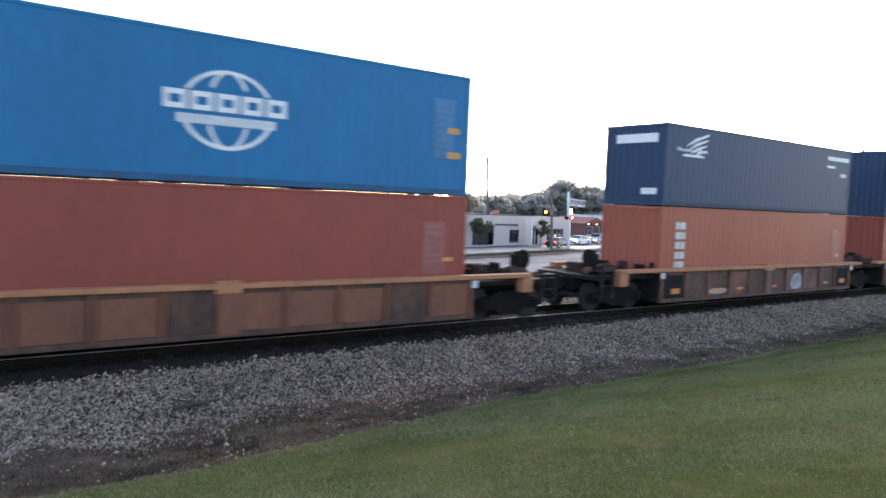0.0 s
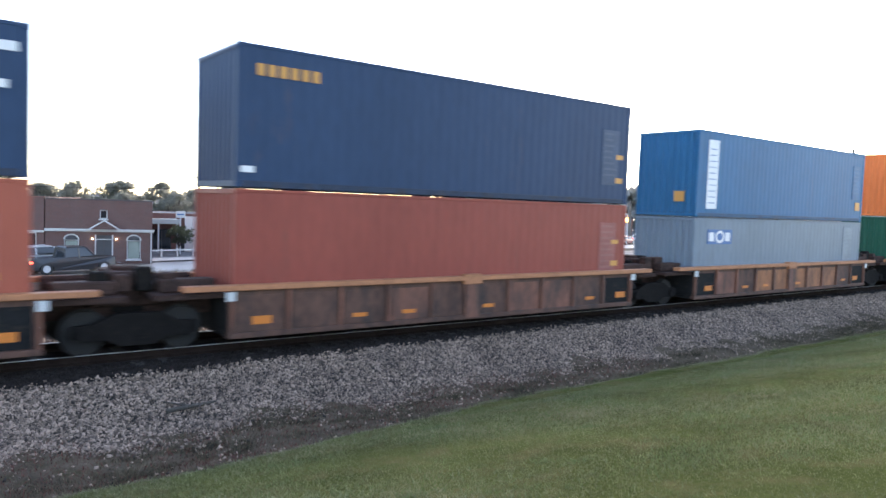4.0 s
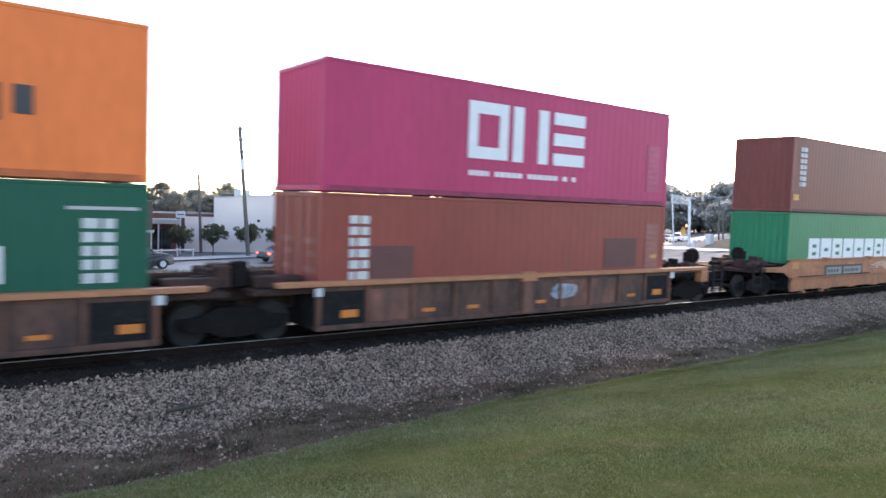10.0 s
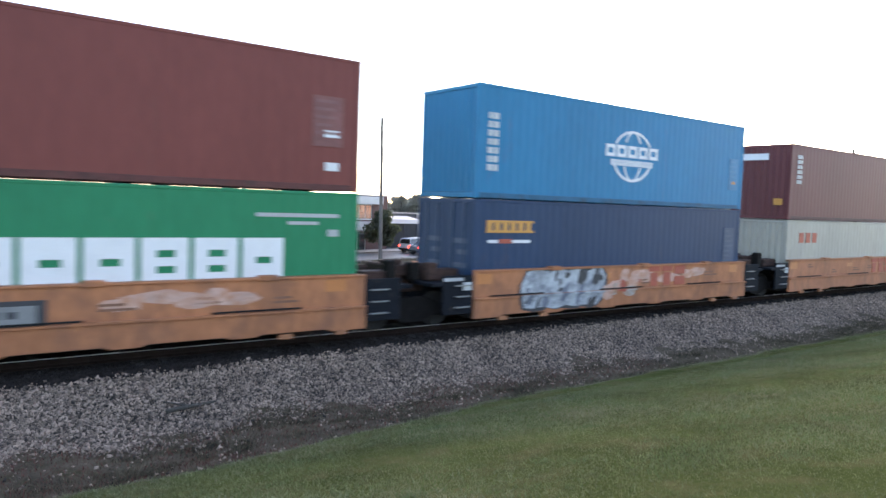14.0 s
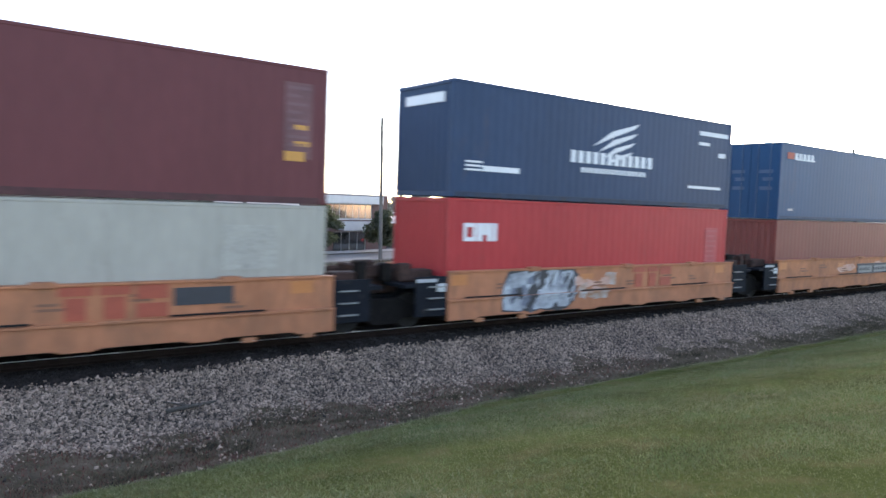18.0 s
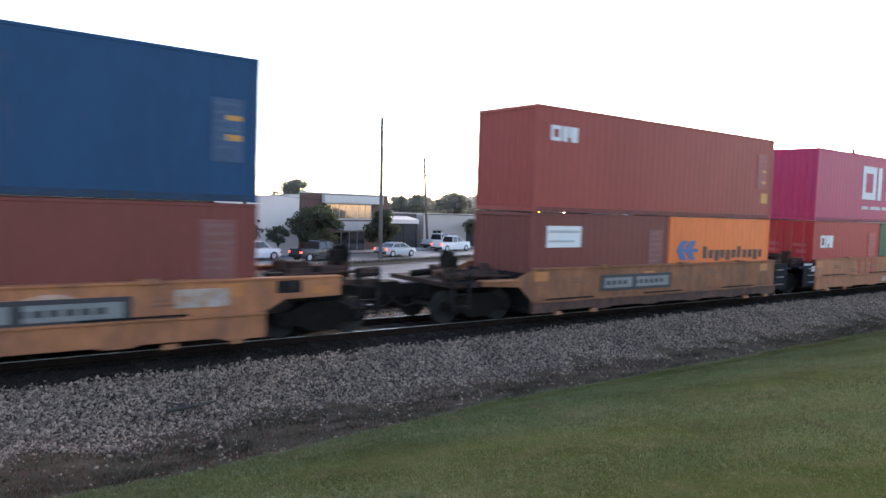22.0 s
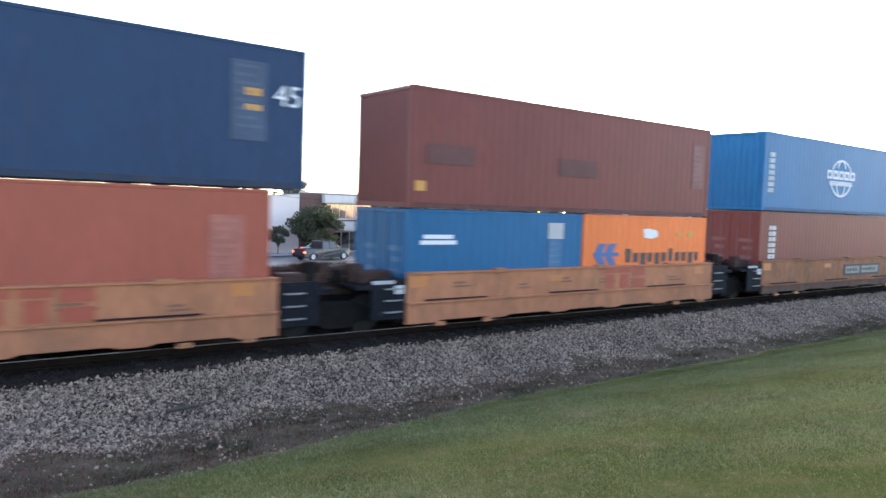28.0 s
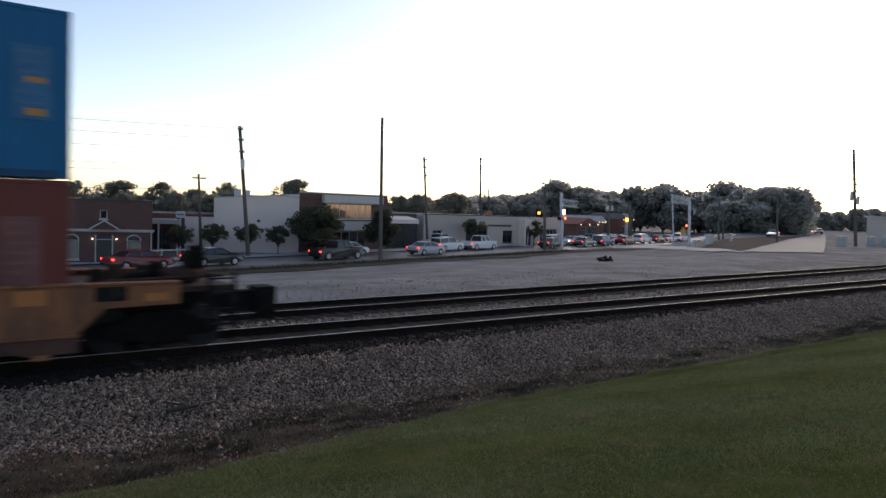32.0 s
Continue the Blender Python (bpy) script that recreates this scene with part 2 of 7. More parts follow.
def cyl(bm, p, q, r, r2=None, n=10):
    """A capped cylinder or cone from p to q."""
    p, q = Vector(p), Vector(q)
    r2 = r if r2 is None else r2
    turn = (q - p).to_track_quat("Z", "Y")
    rings = []
    for c, rad in ((p, r), (q, r2)):
        rings.append([bm.verts.new(c + turn @ Vector((rad * math.cos(2 * math.pi * i / n), rad * math.sin(2 * math.pi * i / n), 0))) for i in range(n)])
    for i in range(n):
        bm.faces.new([rings[0][i], rings[0][(i + 1) % n], rings[1][(i + 1) % n], rings[1][i]])
    bm.faces.new(rings[0][::-1])
    bm.faces.new(rings[1])


def prism(bm, pts, axis, a, b):
    """A polygon of 2D points pushed along an axis from a to b."""
    def at(p, k):
        return {"x": (k, p[0], p[1]), "y": (p[0], k, p[1]), "z": (p[0], p[1], k)}[axis]
    r0, r1 = ([bm.verts.new(at(p, k)) for p in pts] for k in (a, b))
    n = len(pts)
    for i in range(n):
        bm.faces.new([r0[i], r0[(i + 1) % n], r1[(i + 1) % n], r1[i]])
    bm.faces.new(r0[::-1])
    bm.faces.new(r1)


def part(name, bm, material, parent=None, label="", bevel=0.0):
    if bevel:
        bmesh.ops.bevel(bm, geom=bm.edges[:], offset=bevel, segments=1, affect="EDGES")
    bmesh.ops.recalc_face_normals(bm, faces=bm.faces[:])
    me = bpy.data.meshes.new(name)
    bm.to_mesh(me)
    bm.free()
    me.materials.append(material)
    ob = new(name, me)
    if parent:
        ob.parent = parent
    if label:
        ob["label"] = label
    return ob


def boxes(name, material, parent, *bs, label="", bevel=0.0, m=None):
    bm = bmesh.new()
    for b in bs:
        box(bm, *b, m=m)
    return part(name, bm, material, parent, label, bevel)


def empty(name, label="", category="", group="", kind=""):
    return tagged(new(name), label, category, group, kind)


def mesh_from(name, verts, faces, material, parent=None):
    me = bpy.data.meshes.new(name)
    me.vertices.add(len(verts))
    me.vertices.foreach_set("co", np.asarray(verts, np.float32).ravel())
    faces = np.asarray(faces, np.int32)
    k = faces.shape[1]
    me.loops.add(faces.size)
    me.loops.foreach_set("vertex_index", faces.ravel())
    me.polygons.add(len(faces))
    me.polygons.foreach_set("loop_start", np.arange(0, faces.size, k, dtype=np.int32))
    me.update(calc_edges=True)
    me.materials.append(material)
    ob = new(name, me)
    if parent:
        ob.parent = parent
    return ob


# ---- ground ----
def smooth(a, b, x):
    k = min(1.0, max(0.0, (x - a) / (b - a)))
    return k * k * (3 - 2 * k)


STREET_Z = -2.4


def street_edge(x):
    """Where the open gravel ends and the street's verge begins."""
    return 50.5 + 0.27 * (max(-60.0, min(x, 260.0)) - 12.0)


def ground_z(x, y):
    if y < 13.9:
        z = -0.22 - 0.5 * smooth(13.9, 11.3, y)
        z += 2.05 * max(0.0, (9.9 - y)) / 9.9 if y > -3 else 2.05 * 12.9 / 9.9
        return z
    if y < 23.5:
        return -0.22 - 0.30 * smooth(17.2, 18.6, y)
    k = smooth(24.0, street_edge(x) + 2, y)
    low = STREET_Z + (-1.0 - STREET_Z) * smooth(55.0, 59.0, math.degrees(math.atan2(x, y)))
    return -0.52 + (low + 0.52) * k


def stretch(near, far, step, grow):
    out, d = [near], step
    while out[-1] < far:
        out.append(out[-1] + d)
        d *= grow
    return out


xs = sorted({round(-v, 3) for v in stretch(6, 4000, 2.0, 1.16)} | {round(v, 3) for v in np.arange(-6, 60, 1.0)} | {round(v, 3) for v in stretch(60, 4000, 1.5, 1.1)})
ys = sorted({round(-v, 3) for v in stretch(4, 4000, 2.0, 1.3)} | {round(v, 3) for v in np.arange(-4, 26, 0.4)} | {round(v, 3) for v in stretch(26, 4000, 1.0, 1.08)})
gv = [(x, y, ground_z(x, y)) for y in ys for x in xs]
nx = len(xs)
gf = [(j * nx + i, j * nx + i + 1, (j + 1) * nx + i + 1, (j + 1) * nx + i) for j in range(len(ys) - 1) for i in range(nx - 1)]
ground = tagged(mesh_from("ground", gv, gf, M["lot"]), "grey gravel ground beside a railway, sloping to a street", "ground", kind="structure")


def sheet(name, x0, x1, y0, y1, step, lift, material, label, cat, edge=None, zf=ground_z):
    """A patch of surface laid on the ground; edge(x) may bound it."""
    gx, gy = np.arange(x0, x1 + 1e-6, step[0]), int((y1 - y0) / step[1])
    v, f = [], []
    for x in gx:
        a, b = (y0, y1) if edge is None else edge(x)
        for j in range(gy + 1):
            y = a + (b - a) * j / gy
            v.append((x, y, zf(x, y) + lift))
    for i in range(len(gx) - 1):
        for j in range(gy):
            k = i * (gy + 1) + j
            f.append((k, k + gy + 1, k + gy + 2, k + 1))
    return tagged(mesh_from(name, v, f, material), label, cat, kind="structure")


def lawn_edge(x):
    """Where the mown grass ends, for a number or an array."""
    k = np.clip((np.asarray(x, float) - 2.6) / 6.4, 0, 1)
    return 9.02 + 1.02 * k * k * (3 - 2 * k) + 0.008 * np.clip(x, 0, 60) + 0.05 * np.sin(1.3 * x + 1.3) + 0.035 * np.sin(3.7 * x) + 0.012 * np.sin(11 * x)


def soil_edge(x):
    """Where the stones give way to bare soil at the slope's foot."""
    x = np.asarray(x, float)
    return 11.12 + 0.024 * np.clip(x, 0, 30) + (0.32 * np.exp(-np.clip(x, 0, 60) / 14) + 0.06) * np.sin(1.6 * x - 0.8) + 0.09 * np.sin(4.3 * x + 1) + 0.05 * np.sin(9.1 * x)


def crest(x):
    """The upper edge of the clean stones, before the dark shoulder."""
    x = np.asarray(x, float)
    return 13.40 + 0.016 * np.clip(x, 0, 28) + 0.03 * np.sin(2.3 * x) + 0.02 * np.sin(7.1 * x)


def lumpy(x, y):
    """Small humps of bare soil."""
    return ground_z(x, y) + 0.02 + 0.022 * math.sin(3.1 * x + 1.7 * y) * math.sin(2.3 * y - 0.8 * x) + 0.012 * math.sin(7.7 * x) * math.sin(6.9 * y + 1)


lawn = sheet("lawn", -60, 120, -30, 9.5, (0.25, 0.5), 0.075, M["lawn"], "green mown lawn sloping down to the railway", "lawn",
             edge=lambda x: (-30, lawn_edge(x)), zf=lambda x, y: ground_z(x, y) + 0.014 * math.sin(0.8 * x + y) * math.sin(0.7 * y))
verge = sheet("verge", -20, 90, 9.4, 12.4, (0.2, 0.15), 0.012, M["soil"], "bare soil strip with dry weeds at the ballast's foot", "verge",
              edge=lambda x: (lawn_edge(x) - 0.1, soil_edge(x) + 0.35), zf=lumpy)
# dark sheet under the loose stones, painting the shade between them
bed = sheet("ballast_bed", -60, 200, 10.3, 13.95, (0.25, 0.25), 0.02, M["ballast_bed"], "trackbed slope under the stones, darkened for the shade between them", "ballast",
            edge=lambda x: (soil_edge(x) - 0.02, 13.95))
# oily strip along the track, near black to paint shade as well
cess = sheet("track_cess", -60, 200, 13.3, 17.1, (0.5, 0.3), 0.045, M["fouled"], "oily ballast between the rails, darkened for shade", "ballast", edge=lambda x: (crest(x) - 0.05, 17.1))

# ---- tracks ----
TRK = 15.388


def rail_mesh(x0, x1):
    bm = bmesh.new()
    prof = [(-0.07, -0.17), (0.07, -0.17), (0.07, -0.155), (0.012, -0.13), (0.012, -0.05), (0.036, -0.04), (0.036, -0.006), (-0.036, -0.006), (-0.036, -0.04), (-0.012, -0.05), (-0.012, -0.13), (-0.07, -0.155)]
    prism(bm, prof, "x", x0, x1)
    return bm


def track(name, y, z, yaw, x0, x1, label):
    t = empty(name, label, "railway track", kind="structure")
    t.matrix_world = pose(0, y, z, 0, 0, yaw)
    for s in (-1, 1):
        r = part("rail", rail_mesh(x0, x1), M["rail"], t, "steel rail with a polished head")
        r.location = (0, s * 0.755, 0)
        h = boxes("rail_head", M["railtop"], r, (x0, -0.0385, -0.007, x1, -0.025, 0.0), label="bright worn railhead")
    bm = bmesh.new()
    box(bm, -0.115, -1.3, -0.345, 0.115, 1.3, -0.168)
    tie = part("tie", bm, M["tie"], t, bevel=0.01)
    rng = random.Random(5)
    for i in range(1, 150):
        o = new("tie", tie.data)
        o.parent = t
        o.location = (-8 + i * 0.53 + rng.uniform(-0.03, 0.03), rng.uniform(-0.05, 0.05), rng.uniform(-0.01, 0.004))
        o.rotation_euler = (0, 0, rng.uniform(-0.02, 0.02))
    tie.location = (-8, 0, 0)
    far = [(-8 - i * 0.53) for i in range(1, 90)] + [(-8 + i * 0.53) for i in range(150, 380)]
    bm = bmesh.new()
    for x in far:
        box(bm, x - 0.115, -1.3, -0.345, x + 0.115, 1.3, -0.168)
    o = part("ties", bm, M["tie"], t)
    o["kind"] = "stuff"
    return t


track("near_track", TRK, 0.0, 0.0, -70, 210, "main railway track with timber ties and polished rails")
track("far_track", 20.50, -0.30, 2.2, -70, 210, "second railway track with timber ties and polished rails")
cess_far = sheet("far_track_cess", -60, 200, 19.0, 22.5, (2.0, 0.8), 0.03, M["fouled"], "oily ballast of the second track, darkened for shade", "ballast",
                 edge=lambda x: (18.95 + 0.0384 * x, 22.1 + 0.0384 * x))


# ---- containers ----
CW = 2.438
GAUGE_Z = 0.32


def corrugated(bm, x0, x1, z0, z1, y, depth, period, flip=1):
    """An upright corrugated wall along x at y; it goes in by depth."""
    n = max(1, round((x1 - x0) / period))
    p = (x1 - x0) / n
    prof = [(x0, 0.0)]
    for i in range(n):
        a = x0 + i * p
        prof += [(a + p * 0.26, 0.0), (a + p * 0.5, 1.0), (a + p * 0.76, 1.0), (a + p, 0.0)]
    prev = None
    for x, d in prof:
        cur = (bm.verts.new((x, y + flip * d * depth, z0)), bm.verts.new((x, y + flip * d * depth, z1)))
        if prev:
            bm.faces.new((prev[0], cur[0], cur[1], prev[1]))
        prev = cur


def mark(name, root, m, shapes, y, label=""):
    """Flat painted marks on the near side: polygons of (x, z) points."""
    if name in ("emblem", "plate_mark", "data_stencil", "number_column", "motto_line", "plate_line", "flag"):
        bm = bmesh.new()
        for pts in shapes:
            prism(bm, pts, "y", y - 0.004, y + 0.012)
        o = part(name, bm, m, root, label)
        if name in ("data_stencil", "number_column", "motto_line", "plate_line"):
            o["kind"] = "stuff"
        return o
    for pts in shapes:
        bm = bmesh.new()
        prism(bm, pts, "y", y - 0.004, y + 0.012)
        o = part(name, bm, m, root, label)
    return o


def rect(x0, z0, x1, z1, lean=0.0):
    return [(x0, z0), (x1, z0), (x1 + lean, z1), (x0 + lean, z1)]


def ring(cx, cz, rx, rz, w, a0=0, a1=360, n=20):
    """A band of an ellipse as quads."""
    out = []
    for i in range(n):
        a, b = (radians(a0 + (a1 - a0) * k / n) for k in (i, i + 1))
        out.append([(cx + rx * math.cos(a), cz + rz * math.sin(a)), (cx + rx * math.cos(b), cz + rz * math.sin(b)),
                    (cx + (rx - w) * math.cos(b), cz + (rz - w) * math.sin(b)), (cx + (rx - w) * math.cos(a), cz + (rz - w) * math.sin(a))])
    return out


def container(length, height, paint, label, doors=False, period=0.278):
    """A steel freight container, origin at its base's centre, near side at -y, visible end at -x."""
    root = empty("freight_container", label, "container", "containers on the train")
    root["paint"] = paint
    pm = PM[paint]
    L, H, W = length / 2, height, CW / 2
    bm = bmesh.new()
    corrugated(bm, -L + 0.10, L - 0.10, 0.14, H - 0.07, -W + 0.012, 0.004, period)
    part("side_wall", bm, pm, root)
    bm = bmesh.new()
    corrugated(bm, -L + 0.10, L - 0.10, 0.14, H - 0.07, W - 0.012, 0.036, period, -1)
    part("side_wall", bm, pm, root)
    boxes("roof", pm, root, (-L + 0.05, -W + 0.05, H - 0.045, L - 0.05, W - 0.05, H - 0.02))
    boxes("floor", M["tie"], root, (-L + 0.05, -W + 0.06, 0.12, L - 0.05, W - 0.06, 0.15))
    for s in (-1, 1):
        y0, y1 = sorted((s * W, s * (W - 0.09)))
        boxes("bottom_rail", DARK_RAIL[paint], root, (-L + 0.17, y0 + 0.004, 0.007, L - 0.17, y1 - 0.004, 0.145), bevel=0.008)
        boxes("top_rail", pm, root, (-L + 0.17, y0 + 0.004, H - 0.075, L - 0.17, y1 - 0.004, H - 0.003), bevel=0.008)
        for e in (-1, 1):
            x0, x1 = sorted((e * L, e * (L - 0.16)))
            boxes("corner_post", pm, root, (x0 + 0.004, y0 + 0.002, 0.11, x1 - 0.004, y1 - 0.002, H - 0.11), bevel=0.01)
            boxes("corner_casting", pm, root, (x0, y0 - 0.002 * (s < 0), 0, x1, y1, 0.115), bevel=0.01)
            boxes("corner_casting", pm, root, (x0, y0 - 0.002 * (s < 0), H - 0.115, x1, y1, H), bevel=0.01)
    bm = bmesh.new()
    n = int(length / 0.45)
    for i in range(1, n):
        x = -L + i * length / n
        box(bm, x - 0.05, -W + 0.09, 0.03, x + 0.05, W - 0.09, 0.12)
    part("cross_members", bm, pm, root)["kind"] = "stuff"
    # ends
    for e in (-1, 1):
        if doors and e == -1:
            for s in (-1, 1):
                y0, y1 = sorted((s * 0.008, s * (W - 0.09)))
                d = boxes("door", pm, root, (-L + 0.03, y0, 0.13, -L + 0.07, y1, H - 0.1), bevel=0.008)
                for k in (0.28, 0.72):
                    y = y0 + (y1 - y0) * k
                    bm = bmesh.new()
                    cyl(bm, (-L + 0.012, y, 0.06), (-L + 0.012, y, H - 0.06), 0.02, n=8)
                    part("lock_rod", bm, FAINT[paint], d, "steel locking rod")
                for k, w in ((0.60, 0.55), (0.5, 0.4), (0.38, 0.5)):
                    boxes("placard", FAINT[paint], d, (-L + 0.024, y0 + 0.2, H * k, -L + 0.028, y0 + 0.2 + w, H * k + 0.13), label="small pale placard")
        else:
            bm = bmesh.new()
            corrugated(bm, -W + 0.1, W - 0.1, 0.13, H - 0.1, 0, 0.045, 0.25, 1)
            for v in bm.verts:
                v.co = Vector((e * (L - 0.02) - e * v.co.y, v.co.x, v.co.z))
            part("end_wall", bm, pm, root)
        x0, x1 = sorted((e * (L - 0.005), e * (L - 0.1)))
        for nm, z0, z1 in (("end_sill", 0.01, 0.135), ("end_header", H - 0.11, H - 0.01)):
            boxes(nm, pm, root, (x0, -W + 0.09, z0, x1, W - 0.09, z1), bevel=0.008)
    return root


def id_column(root, x, z0, z1, H, y, material="dull_white", w=0.34, n=7):
    """An upright column of number bars, each row in two short pieces."""
    h = (z1 - z0) / n
    rng = random.Random(round(z0 * 100 + w * 1000))
    sh = []
    for i in range(n):
        a, b = z0 + i * h + 0.14 * h, z0 + (i + 1) * h - 0.14 * h
        k = rng.uniform(0.3, 0.6)
        sh += [rect(x, a, x + (k - 0.07) * w, b), rect(x + (k + 0.07) * w, a, x + w, b)]
    mark("number_column", root, M[material], sh, y, "upright column of pale number bars")


def globe(root, cx, cz, r, y):
    """A round globe-like emblem with bars across it."""
    sh = ring(cx, cz, r * 0.95, r * 0.78, 0.07 * r, 28, 152, 16) + ring(cx, cz, r * 0.95, r * 0.78, 0.08 * r, 202, 338, 16) + ring(cx, cz, r * 0.45, r * 0.78, 0.07 * r, 35, 145, 12) + ring(cx, cz, r * 0.45, r * 0.78, 0.07 * r, 205, 335, 12)
    for i in range(5):
        x0, x1, z0, z1, w = cx - r * 1.25 + i * r * 0.51, cx - r * 1.25 + i * r * 0.51 + r * 0.43, cz - r * 0.04, cz + r * 0.32, 0.10 * r
        sh += [rect(x0, z0, x1, z0 + w), rect(x0, z1 - w, x1, z1), rect(x0, z0 + w, x0 + w, z1 - w), rect(x1 - w, z0 + w, x1, z1 - w)]
    for i in range(13):
        x0 = cx - r * 1.0 + i * r * 0.155
        sh.append(rect(x0, cz - r * 0.30, x0 + r * 0.11, cz - r * 0.12))
    mark("emblem", root, M["white_mark"], sh, y, "white globe-shaped emblem")


SIDE = -CW / 2 - 0.002
STACKS = []


def place(root, x, z):
    root["x"] = x
    root.location = (x, TRK, z)
    STACKS.append((root, x, z))
    return root


# ---- well cars ----
def wheelset():
    bm = bmesh.new()
    cyl(bm, (0, -0.95, 0), (0, 0.95, 0), 0.08, n=10)
    for s in (-1, 1):
        cyl(bm, (0, s * 0.70, 0), (0, s * 0.79, 0), 0.42, 0.41, 24)
        cyl(bm, (0, s * 0.675, 0), (0, s * 0.70, 0), 0.445, n=24)
        cyl(bm, (0, s * 0.79, 0), (0, s * 0.83, 0), 0.15, n=12)
        for k in range(5):
            a = 2 * math.pi * k / 5
            cyl(bm, (0.26 * math.cos(a), s * 0.785, 0.26 * math.sin(a)), (0.26 * math.cos(a), s * 0.797, 0.26 * math.sin(a)), 0.05, n=6)
    return bm


WHEELS = []
PROTO = {}


def truck(parent, x):
    """A two-axle freight truck at x on its car."""
    bm = bmesh.new()
    box(bm, x - 0.2, -1.05, 0.48, x + 0.2, 1.05, 0.72)
    box(bm, x - 0.3, -0.35, 0.72, x + 0.3, 0.35, 0.82)
    t = part("truck", bm, M["truck"], parent, "grimy two-axle freight truck")
    for s in (-1, 1):
        if ("frame", s) not in PROTO:
            bm = bmesh.new()
            prof = [(-1.12, 0.36), (-0.86, 0.30), (-0.55, 0.30), (-0.3, 0.17), (0.3, 0.17), (0.55, 0.30), (0.86, 0.30), (1.12, 0.36), (1.12, 0.58), (0.8, 0.60), (0.42, 0.78), (-0.42, 0.78), (-0.8, 0.60), (-1.12, 0.58)]
            prism(bm, prof, "y", s * 0.93, s * 1.07)
            for e in (-0.89, 0.89):
                cyl(bm, (e, s * 1.06, 0.42), (e, s * 1.13, 0.42), 0.13, n=10)
            for e in (-0.14, 0.0, 0.14):
                cyl(bm, (e, s * 1.0, 0.28), (e, s * 1.0, 0.5), 0.06, n=8)
            bmesh.ops.recalc_face_normals(bm, faces=bm.faces[:])
            me = bpy.data.meshes.new("side_frame")
            bm.to_mesh(me)
            me.materials.append(M["truck"])
            PROTO[("frame", s)] = me
        o = new("side_frame", PROTO[("frame", s)])
        o.parent, o.location = t, (x, 0, 0)
    for e in (-0.89, 0.89):
        if "wheel" not in PROTO:
            bm = wheelset()
            bmesh.ops.recalc_face_normals(bm, faces=bm.faces[:])
            me = bpy.data.meshes.new("wheelset")
            bm.to_mesh(me)
            me.materials.append(M["wheel"])
            PROTO["wheel"] = me
        w = new("wheelset", PROTO["wheel"])
        w.parent = t
        w.location = (x + e, 0, 0.42)
        WHEELS.append((w, x + e, parent))
    return t


def coupler(parent, x, e):
    bm = bmesh.new()
    x0, x1 = sorted((x, x + e * 1.2))
    box(bm, x0, -0.15, 0.66, x1, 0.15, 1.0)
    box(bm, x + e * 1.2 - 0.24, -0.26, 0.5, x + e * 1.2 + 0.24, 0.26, 1.08)
    part("coupler", bm, M["truck"], parent, "rusty knuckle coupler", bevel=0.02)
    bm = bmesh.new()
    pts = [Vector((x + e * k * 0.22, -0.3 - 0.03 * k, 0.8 - 0.35 * math.sin(k * 0.55))) for k in range(7)]
    for p, q in zip(pts, pts[1:]):
        cyl(bm, p, q, 0.028, n=6)
    part("air_hose", bm, M["black"], parent, "black air hose")


